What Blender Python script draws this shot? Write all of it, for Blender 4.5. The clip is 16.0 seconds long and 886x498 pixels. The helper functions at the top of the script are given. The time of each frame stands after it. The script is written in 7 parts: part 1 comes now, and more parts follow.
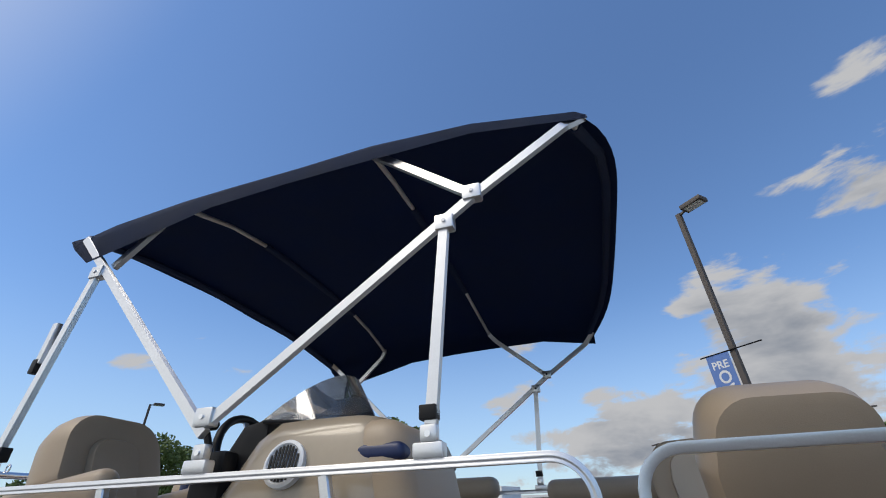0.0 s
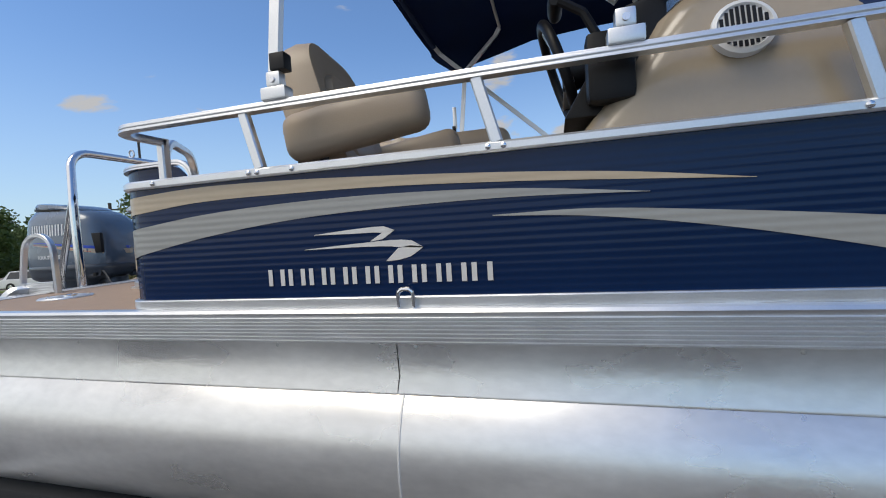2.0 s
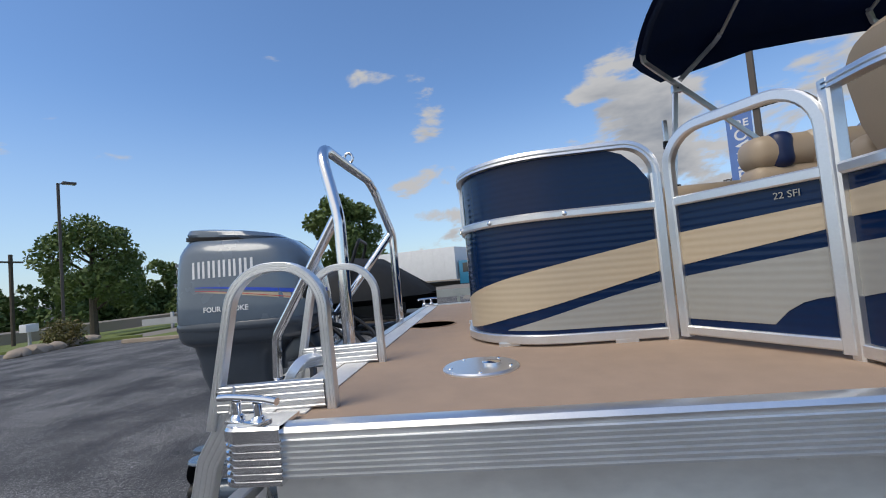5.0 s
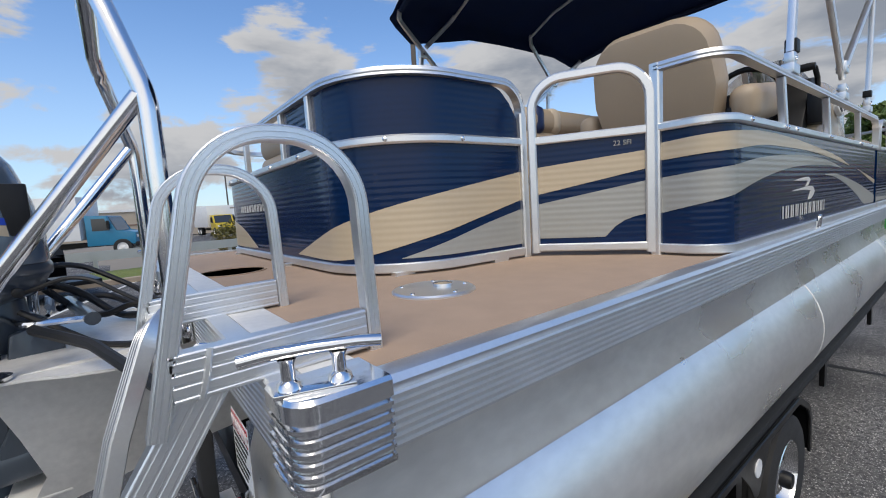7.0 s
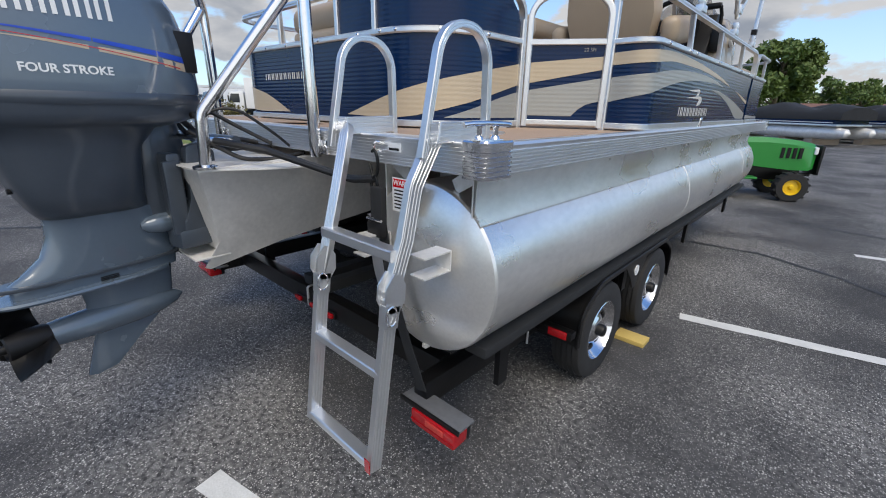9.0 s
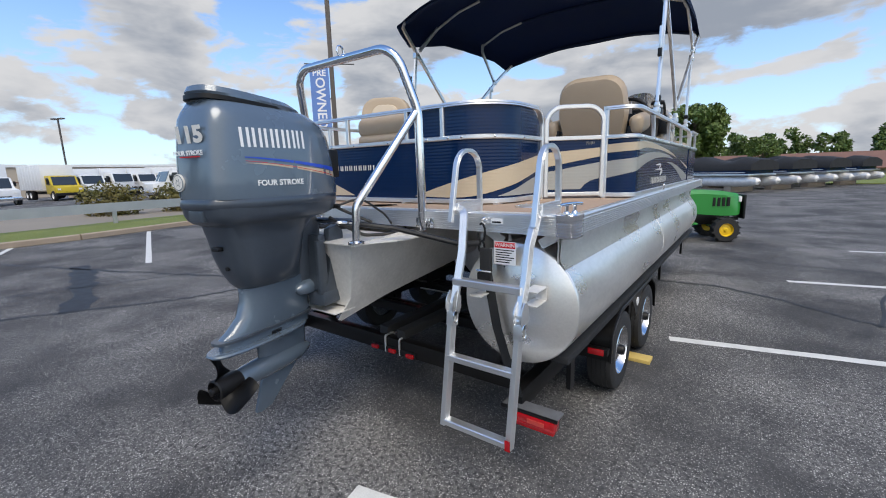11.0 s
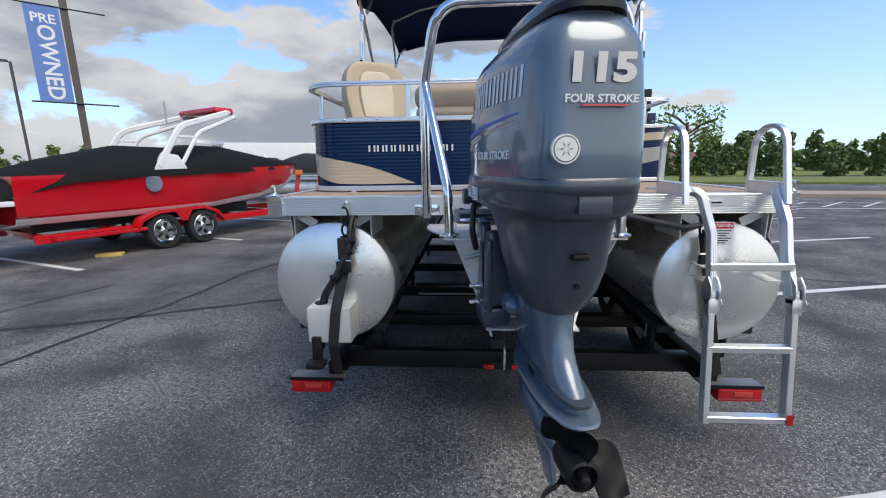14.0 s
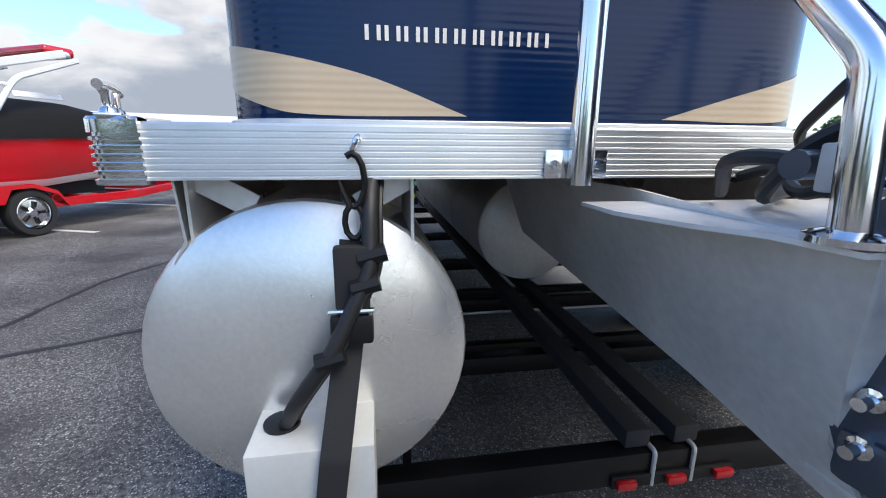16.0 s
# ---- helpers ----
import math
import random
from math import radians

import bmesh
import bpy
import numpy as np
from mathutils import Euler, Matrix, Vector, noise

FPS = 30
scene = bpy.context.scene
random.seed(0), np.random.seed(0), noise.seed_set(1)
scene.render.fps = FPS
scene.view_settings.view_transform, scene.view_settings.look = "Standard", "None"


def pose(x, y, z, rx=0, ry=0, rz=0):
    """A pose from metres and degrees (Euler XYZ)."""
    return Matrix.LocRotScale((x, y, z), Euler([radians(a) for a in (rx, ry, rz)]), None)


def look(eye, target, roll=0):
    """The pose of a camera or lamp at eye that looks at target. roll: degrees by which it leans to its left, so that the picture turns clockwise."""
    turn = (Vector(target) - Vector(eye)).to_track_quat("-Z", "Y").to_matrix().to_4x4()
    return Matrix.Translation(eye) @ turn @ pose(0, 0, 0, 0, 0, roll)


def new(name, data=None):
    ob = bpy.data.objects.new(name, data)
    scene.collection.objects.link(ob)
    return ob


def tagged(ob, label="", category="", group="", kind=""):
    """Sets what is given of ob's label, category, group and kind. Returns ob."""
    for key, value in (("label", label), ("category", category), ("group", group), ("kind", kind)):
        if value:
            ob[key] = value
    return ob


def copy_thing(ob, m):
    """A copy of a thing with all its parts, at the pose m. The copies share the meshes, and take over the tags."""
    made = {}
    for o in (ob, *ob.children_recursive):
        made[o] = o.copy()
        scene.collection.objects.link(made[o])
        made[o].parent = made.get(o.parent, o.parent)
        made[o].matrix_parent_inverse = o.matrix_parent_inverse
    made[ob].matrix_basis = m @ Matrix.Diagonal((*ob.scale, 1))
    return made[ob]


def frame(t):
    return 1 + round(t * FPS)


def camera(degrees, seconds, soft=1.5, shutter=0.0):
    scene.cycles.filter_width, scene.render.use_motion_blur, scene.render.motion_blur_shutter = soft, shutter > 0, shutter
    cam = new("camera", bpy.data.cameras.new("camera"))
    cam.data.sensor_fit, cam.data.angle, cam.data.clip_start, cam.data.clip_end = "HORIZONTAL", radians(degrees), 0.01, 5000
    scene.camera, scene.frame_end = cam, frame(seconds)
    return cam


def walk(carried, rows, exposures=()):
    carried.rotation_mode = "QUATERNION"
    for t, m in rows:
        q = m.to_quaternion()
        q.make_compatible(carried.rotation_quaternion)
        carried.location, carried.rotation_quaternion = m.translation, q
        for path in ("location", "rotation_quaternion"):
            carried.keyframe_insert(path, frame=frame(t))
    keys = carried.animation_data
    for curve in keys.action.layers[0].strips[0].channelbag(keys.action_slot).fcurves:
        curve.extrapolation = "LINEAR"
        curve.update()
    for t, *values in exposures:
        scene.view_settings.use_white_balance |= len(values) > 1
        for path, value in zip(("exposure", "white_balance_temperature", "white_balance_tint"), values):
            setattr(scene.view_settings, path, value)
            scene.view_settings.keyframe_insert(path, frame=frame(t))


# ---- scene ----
from mathutils.bvhtree import BVHTree

cam = camera(93.1, 16.0, soft=1.05)
PATH = [
    (0, (2.393, 4.095, 1.866), (0.773, 3.605, 2.932), -1.9),
    (0.5, (2.33, 3.827, 1.894), (0.672, 3.419, 2.936), -2.9),
    (1, (2.343, 3.526, 1.843), (0.542, 3.12, 2.614), -2.6),
    (1.1, (2.365, 3.443, 1.803), (0.523, 3.048, 2.475), -2.5),
    (1.3, (2.389, 3.322, 1.717), (0.495, 2.885, 2.187), -2.4),
    (1.5, (2.409, 3.18, 1.641), (0.48, 2.723, 1.911), -2.4),
    (2, (2.353, 2.763, 1.578), (0.424, 2.243, 1.483), -3.5),
    (2.5, (2.389, 2.26, 1.559), (0.47, 1.745, 1.332), -3.6),
    (3, (2.374, 1.8, 1.574), (0.464, 1.232, 1.399), -3.4),
    (3.5, (2.255, 1.457, 1.652), (0.367, 0.803, 1.579), -3.2),
    (4, (2.235, 1.085, 1.649), (0.32, 0.507, 1.68), -3.1),
    (4.2, (2.225, 0.957, 1.648), (0.297, 0.428, 1.711), -3.3),
    (6.3, (1.727, 0.087, 1.603), (-0.159, 0.749, 1.562), -6.2),
    (6.5, (1.714, 0.046, 1.597), (-0.112, 0.857, 1.525), -5.9),
    (7, (1.729, -0.125, 1.57), (0.154, 1.091, 1.365), -3.6),
    (7.5, (1.822, -0.334, 1.562), (0.457, 1.074, 1.166), -1.0),
    (8, (1.93, -0.582, 1.473), (0.561, 0.721, 0.82), 0.9),
    (8.2, (1.944, -0.653, 1.447), (0.616, 0.66, 0.728), 1.6),
    (10.3, (2.058, -1.638, 1.563), (0.899, -0.063, 1.145), -1.0),
    (10.5, (1.994, -1.755, 1.579), (0.835, -0.174, 1.179), -1.0),
    (11, (1.911, -1.802, 1.573), (0.745, -0.218, 1.211), -1.5),
    (11.5, (1.667, -1.789, 1.58), (0.56, -0.159, 1.237), -1.8),
    (12, (1.319, -1.994, 1.598), (0.353, -0.278, 1.248), -1.9),
    (12.5, (0.94, -2.089, 1.534), (0.191, -0.271, 1.166), -1.9),
    (13, (0.543, -2.121, 1.553), (0.037, -0.225, 1.166), -1.6),
    (13.5, (0.147, -2.222, 1.54), (-0.149, -0.285, 1.139), -1.1),
    (14, (-0.253, -2.088, 1.525), (-0.385, -0.133, 1.125), -0.8),
    (14.5, (-0.638, -1.96, 1.472), (-0.616, 0.0, 1.11), -0.4),
    (15, (-0.865, -1.65, 1.418), (-0.727, 0.303, 1.012), 0.0),
    (15.5, (-0.868, -1.185, 1.382), (-0.637, 0.753, 0.946), 0.1),
    (16, (-0.848, -0.765, 1.332), (-0.535, 1.15, 0.852), 0.4),
]
walk(cam, [(t, look(eye, target, roll)) for t, eye, target, roll in PATH], ((0.0, -0.13), (4.2, -0.16), (6.3, -0.02), (8.2, 0.08), (10.3, 0.27), (13.5, 0.29), (14.5, 0.33), (15.2, 0.5), (16.0, 0.72)))

# ---- world, sun, exposure ----
SUN_EL, SUN_AZ = 58.0, -42.0
world = bpy.data.worlds.new("sky")
scene.world = world
world.use_nodes = True
wn, wl = world.node_tree.nodes, world.node_tree.links
wn.clear()


def wnode(kind, **kw):
    n = wn.new(kind)
    for k, v in kw.items():
        if k in n.inputs:
            n.inputs[k].default_value = v
    return n


w_out = wn.new("ShaderNodeOutputWorld")
w_bg = wnode("ShaderNodeBackground", Strength=0.105)
w_sky = wn.new("ShaderNodeTexSky")
w_sky.sky_type = "NISHITA"
w_sky.sun_disc = False
w_sky.sun_elevation = radians(SUN_EL)
w_sky.sun_rotation = radians(90 - SUN_AZ)
w_sky.air_density, w_sky.dust_density, w_sky.ozone_density = 1.0, 0.25, 3.0
w_co = wn.new("ShaderNodeTexCoord")
w_sep = wn.new("ShaderNodeSeparateXYZ")
wl.new(w_co.outputs["Generated"], w_sep.inputs[0])


def wmath(op, a, b=None, c=None):
    n = wn.new("ShaderNodeMath")
    n.operation = op
    for i, v in enumerate((a, b, c)):
        if v is None:
            continue
        if isinstance(v, (int, float)):
            n.inputs[i].default_value = v
        else:
            wl.new(v, n.inputs[i])
    return n.outputs[0]


# cumulus: puffs in banks along the north-west, bright where nothing lies above them, grey at their base
w_dir = wmath("ADD", wmath("MULTIPLY", w_sep.outputs["X"], -0.52), wmath("MULTIPLY", w_sep.outputs["Y"], 0.85))
w_cov = wn.new("ShaderNodeMapRange")
w_cov.inputs["From Min"].default_value, w_cov.inputs["From Max"].default_value = 0.15, 0.9
w_cov.inputs["To Min"].default_value, w_cov.inputs["To Max"].default_value = -0.15, 0.062
wl.new(w_dir, w_cov.inputs["Value"])
w_low = wn.new("ShaderNodeMapRange")
w_low.inputs["From Min"].default_value, w_low.inputs["From Max"].default_value = 0.3, 0.7
w_low.inputs["To Min"].default_value, w_low.inputs["To Max"].default_value = 0.0, -0.12
wl.new(w_sep.outputs["Z"], w_low.inputs["Value"])


def cloud_amount(lift, detail):
    """Cloud thickness along a direction, looked up a little higher by lift."""
    z = wmath("MAXIMUM", wmath("ADD", w_sep.outputs["Z"], lift), 0.0)
    den = wmath("ADD", z, 0.85)
    c = wn.new("ShaderNodeCombineXYZ")
    wl.new(wmath("DIVIDE", w_sep.outputs["X"], den), c.inputs[0])
    wl.new(wmath("DIVIDE", w_sep.outputs["Y"], den), c.inputs[1])
    wl.new(wmath("MULTIPLY", z, 2.1), c.inputs[2])
    big = wnode("ShaderNodeTexNoise", Scale=2.7, Detail=2.0, Roughness=0.5)
    fine = wnode("ShaderNodeTexNoise", Scale=8.0, Detail=detail, Roughness=0.56, Distortion=0.25)
    wl.new(c.outputs[0], big.inputs["Vector"]), wl.new(c.outputs[0], fine.inputs["Vector"])
    n = wmath("ADD", wmath("MULTIPLY", big.outputs["Fac"], 0.62), wmath("MULTIPLY", fine.outputs["Fac"], 0.38))
    return wmath("ADD", wmath("ADD", n, w_cov.outputs[0]), w_low.outputs[0])


w_amt, w_above = cloud_amount(0.0, 9.0), cloud_amount(0.05, 4.0)
w_mask = wn.new("ShaderNodeMapRange")
w_mask.interpolation_type = "SMOOTHSTEP"
w_mask.inputs["From Min"].default_value, w_mask.inputs["From Max"].default_value = 0.487, 0.535
wl.new(w_amt, w_mask.inputs["Value"])
w_shade = wn.new("ShaderNodeMapRange")
w_shade.interpolation_type = "SMOOTHSTEP"
w_shade.inputs["From Min"].default_value, w_shade.inputs["From Max"].default_value = 0.485, 0.655
wl.new(wmath("ADD", wmath("MULTIPLY", w_above, 0.7), wmath("MULTIPLY", w_amt, 0.3)), w_shade.inputs["Value"])
w_cc = wn.new("ShaderNodeMix")
w_cc.data_type = "RGBA"
w_cc.inputs["A"].default_value = (5.4, 5.45, 5.6, 1)
w_cc.inputs["B"].default_value = (2.5, 2.8, 3.35, 1)
wl.new(w_shade.outputs[0], w_cc.inputs["Factor"])
w_mix = wn.new("ShaderNodeMix")
w_mix.data_type = "RGBA"
wl.new(w_mask.outputs[0], w_mix.inputs["Factor"])
w_tint = wn.new("ShaderNodeMix")
w_tint.data_type, w_tint.blend_type = "RGBA", "MULTIPLY"
w_tint.inputs["Factor"].default_value = 1.0
w_tint.inputs["B"].default_value = (1.36, 1.58, 1.80, 1)
wl.new(w_sky.outputs[0], w_tint.inputs["A"])
w_hz = wn.new("ShaderNodeMapRange")
w_hz.interpolation_type = "SMOOTHSTEP"
w_hz.inputs["From Min"].default_value, w_hz.inputs["From Max"].default_value = -0.05, 0.42
w_hz.inputs["To Min"].default_value, w_hz.inputs["To Max"].default_value = 0.62, 0.0
wl.new(w_sep.outputs["Z"], w_hz.inputs["Value"])
w_haze = wn.new("ShaderNodeMix")
w_haze.data_type = "RGBA"
w_haze.inputs["B"].default_value = (4.9, 6.1, 7.4, 1)
wl.new(w_hz.outputs[0], w_haze.inputs["Factor"])
wl.new(w_tint.outputs["Result"], w_haze.inputs["A"])
w_dot = wn.new("ShaderNodeVectorMath")
w_dot.operation = "DOT_PRODUCT"
w_dot.inputs[1].default_value = (0.67, -0.55, 0.5)
wl.new(w_co.outputs["Generated"], w_dot.inputs[0])
w_aur = wn.new("ShaderNodeMapRange")
w_aur.interpolation_type = "SMOOTHSTEP"
w_aur.inputs["From Min"].default_value, w_aur.inputs["From Max"].default_value = 0.5, 1.0
w_aur.inputs["To Min"].default_value, w_aur.inputs["To Max"].default_value = 0.0, 0.85
wl.new(w_dot.outputs["Value"], w_aur.inputs["Value"])
w_veil = wn.new("ShaderNodeMix")
w_veil.data_type = "RGBA"
w_veil.inputs["B"].default_value = (10.5, 10.2, 9.7, 1)
wl.new(w_aur.outputs[0], w_veil.inputs["Factor"])
wl.new(w_haze.outputs["Result"], w_veil.inputs["A"])
wl.new(w_veil.outputs["Result"], w_mix.inputs["A"]), wl.new(w_cc.outputs["Result"], w_mix.inputs["B"])
wl.new(w_mix.outputs["Result"], w_bg.inputs["Color"])
wl.new(w_bg.outputs[0], w_out.inputs["Surface"])

sun_dir = Vector((math.cos(radians(SUN_AZ)) * math.cos(radians(SUN_EL)), math.sin(radians(SUN_AZ)) * math.cos(radians(SUN_EL)), math.sin(radians(SUN_EL))))
sun = new("sun", bpy.data.lights.new("sun", "SUN"))
sun.data.energy, sun.data.angle, sun.data.color = 2.05, radians(36), (1.0, 0.91, 0.77)
sun.matrix_world = look(sun_dir * 60, (0, 0, 0))

# ---- materials ----
MATS = {}


def mat(name, color, rough=0.5, metal=0.0, var=0.12, scale=6.0, bump=0.0, bscale=60.0, spec=0.5, coat=0.0, stretch=(1, 1, 1), rvar=0.1, color2=None, emit=None, trans=0.0, objrand=0.0):
    """A surface: base colour varied at two scales, roughness varied with it, fine relief."""
    if name in MATS:
        return MATS[name]
    m = bpy.data.materials.new(name)
    m.use_nodes = True
    nt = m.node_tree
    N, L = nt.nodes, nt.links
    b = N["Principled BSDF"]
    b.inputs["Metallic"].default_value = metal
    b.inputs["Specular IOR Level"].default_value = spec
    b.inputs["Coat Weight"].default_value = coat
    b.inputs["Coat Roughness"].default_value = 0.06
    b.inputs["Transmission Weight"].default_value = trans
    co = N.new("ShaderNodeTexCoord")
    mp = N.new("ShaderNodeMapping")
    mp.inputs["Scale"].default_value = stretch
    L.new(co.outputs["Object"], mp.inputs["Vector"])
    n1, n2 = N.new("ShaderNodeTexNoise"), N.new("ShaderNodeTexNoise")
    n1.inputs["Scale"].default_value, n1.inputs["Detail"].default_value = scale, 5
    n2.inputs["Scale"].default_value, n2.inputs["Detail"].default_value = bscale, 3
    L.new(mp.outputs[0], n1.inputs["Vector"]), L.new(mp.outputs[0], n2.inputs["Vector"])
    mx = N.new("ShaderNodeMath")
    mx.operation = "MULTIPLY_ADD"
    mx.inputs[1].default_value, mx.inputs[2].default_value = 0.35, 0.0
    L.new(n2.outputs["Fac"], mx.inputs[0])
    ad = N.new("ShaderNodeMath")
    ad.operation = "MULTIPLY_ADD"
    ad.inputs[1].default_value = 0.65
    L.new(n1.outputs["Fac"], ad.inputs[0]), L.new(mx.outputs[0], ad.inputs[2])
    rmp = N.new("ShaderNodeMapRange")
    rmp.inputs["From Min"].default_value, rmp.inputs["From Max"].default_value = 0.3, 0.7
    L.new(ad.outputs[0], rmp.inputs["Value"])
    mix = N.new("ShaderNodeMix")
    mix.data_type = "RGBA"
    c2 = color2 or tuple(min(1, c * (1 + var)) for c in color)
    c1 = color if color2 else tuple(c * (1 - var) for c in color)
    mix.inputs["A"].default_value, mix.inputs["B"].default_value = (*c1, 1), (*c2, 1)
    L.new(rmp.outputs[0], mix.inputs["Factor"])
    out = mix.outputs["Result"]
    if objrand:
        oi, hs = N.new("ShaderNodeObjectInfo"), N.new("ShaderNodeHueSaturation")
        mr = N.new("ShaderNodeMapRange")
        mr.inputs["To Min"].default_value, mr.inputs["To Max"].default_value = 1 - objrand, 1 + objrand
        L.new(oi.outputs["Random"], mr.inputs["Value"]), L.new(mr.outputs[0], hs.inputs["Value"]), L.new(out, hs.inputs["Color"])
        out = hs.outputs[0]
    L.new(out, b.inputs["Base Color"])
    rr = N.new("ShaderNodeMapRange")
    rr.inputs["To Min"].default_value, rr.inputs["To Max"].default_value = max(0.02, rough - rvar * rough * 2), min(1, rough + rvar * rough * 2)
    L.new(n1.outputs["Fac"], rr.inputs["Value"]), L.new(rr.outputs[0], b.inputs["Roughness"])
    if bump:
        bp = N.new("ShaderNodeBump")
        bp.inputs["Strength"].default_value, bp.inputs["Distance"].default_value = 1.0, bump
        L.new(n2.outputs["Fac"], bp.inputs["Height"]), L.new(bp.outputs[0], b.inputs["Normal"])
    if emit:
        b.inputs["Emission Color"].default_value, b.inputs["Emission Strength"].default_value = (*emit[:3], 1), emit[3]
    MATS[name] = m
    return m


def ribbed(m, period=0.021, depth=0.00017):
    """Adds the shallow level corrugation of the rolled fence sheet to a paint."""
    N, L = m.node_tree.nodes, m.node_tree.links
    co, sp = N.new("ShaderNodeTexCoord"), N.new("ShaderNodeSeparateXYZ")
    L.new(co.outputs["Object"], sp.inputs[0])
    a, s = N.new("ShaderNodeMath"), N.new("ShaderNodeMath")
    a.operation, s.operation = "MULTIPLY", "SINE"
    a.inputs[1].default_value = 2 * math.pi / period
    L.new(sp.outputs["Z"], a.inputs[0]), L.new(a.outputs[0], s.inputs[0])
    bp = N.new("ShaderNodeBump")
    bp.inputs["Strength"].default_value, bp.inputs["Distance"].default_value = 1.0, depth
    L.new(s.outputs[0], bp.inputs["Height"]), L.new(bp.outputs[0], N["Principled BSDF"].inputs["Normal"])
    L.new(bp.outputs[0], N["Principled BSDF"].inputs["Coat Normal"])
    return m


ALU = mat("rail_aluminium", (0.78, 0.79, 0.8), 0.33, 0.9, 0.06, 9, 0.0002, 180)
ALU_TUBE = mat("pontoon_aluminium", (0.82, 0.81, 0.785), 0.30, 0.82, 0.13, 2.6, 0.0004, 26, rvar=0.35, stretch=(1, 0.7, 1.6))
ALU_END = mat("tube_end_aluminium", (0.82, 0.81, 0.78), 0.29, 0.82, 0.10, 3.0, 0.0003, 90, rvar=0.25)
ALU_DULL = mat("dull_aluminium", (0.72, 0.71, 0.69), 0.42, 0.35, 0.16, 5, 0.0005, 50, rvar=0.2)
CHROME = mat("polished_stainless", (0.82, 0.82, 0.83), 0.12, 1.0, 0.03, 8)
CAP = mat("polished_cap_aluminium", (0.82, 0.82, 0.83), 0.13, 1.0, 0.05, 9, 0.0002, 120)
NAVY = ribbed(mat("navy_fence_paint", (0.0025, 0.016, 0.062), 0.15, 0.0, 0.10, 3, coat=0.05, spec=0.28))
TAN = ribbed(mat("tan_fence_stripe", (0.50, 0.41, 0.29), 0.3, 0.0, 0.04, 3, coat=0.1))
SILVER = ribbed(mat("grey_fence_stripe", (0.34, 0.34, 0.32), 0.3, 0.1, 0.05, 3, coat=0.1))
LETTER = mat("silver_lettering", (0.72, 0.70, 0.66), 0.4, 0.2, 0.04)
DECKV = mat("tan_deck_vinyl", (0.36, 0.26, 0.19), 0.8, 0, 0.10, 14, 0.0006, 420)
VINYL = mat("beige_seat_vinyl", (0.42, 0.33, 0.235), 0.45, 0, 0.05, 5, 0.0004, 260)
VINYL_L = mat("light_seat_vinyl", (0.56, 0.47, 0.36), 0.45, 0, 0.05, 5, 0.0004, 260)
VINYL_B = mat("navy_seat_vinyl", (0.012, 0.025, 0.09), 0.4, 0, 0.08, 5, 0.0004, 260)
FIBER = mat("beige_fibreglass", (0.40, 0.33, 0.24), 0.25, 0, 0.04, 3, coat=0.5)
CANVAS = mat("navy_canvas", (0.007, 0.022, 0.07), 0.9, 0, 0.18, 4, 0.0007, 700)
BLACKC = mat("black_mooring_cover", (0.014, 0.015, 0.017), 0.85, 0, 0.25, 3, 0.004, 9)
BLACK = mat("black_plastic", (0.009, 0.009, 0.010), 0.45, 0, 0.15, 20, spec=0.3)
BLACK_ST = mat("black_painted_steel", (0.006, 0.006, 0.0065), 0.32, 0, 0.25, 8, 0.0004, 60, spec=0.3)
RUBBER = mat("tyre_rubber", (0.018, 0.018, 0.019), 0.8, 0, 0.2, 12, 0.001, 90)
MOTOR = mat("blue_grey_motor_paint", (0.102, 0.138, 0.184), 0.26, 0.15, 0.06, 4, coat=0.8)
MOTOR_D = mat("dark_motor_paint", (0.046, 0.059, 0.079), 0.34, 0.1, 0.08, 6, coat=0.5)
RED = mat("red_gelcoat", (0.55, 0.006, 0.014), 0.15, 0, 0.04, 2, coat=0.8)
REDL = mat("red_lens", (0.36, 0.006, 0.010), 0.15, 0, 0.15, 30, coat=0.5)
WHITE = mat("white_paint", (0.75, 0.76, 0.77), 0.4, 0, 0.05, 3)
GREEN = mat("tractor_green", (0.02, 0.22, 0.035), 0.3, 0, 0.06, 4, coat=0.4)
YELLOW = mat("wheel_yellow", (0.75, 0.5, 0.015), 0.4, 0, 0.05, 6)
GLASS_S = mat("smoked_acrylic", (0.33, 0.34, 0.36), 0.04, 0, 0.02, trans=0.95)
WOOD = mat("bare_wood", (0.5, 0.36, 0.17), 0.7, 0, 0.2, 14)
CABLE = mat("black_cable", (0.012, 0.012, 0.013), 0.5, 0, 0.1)


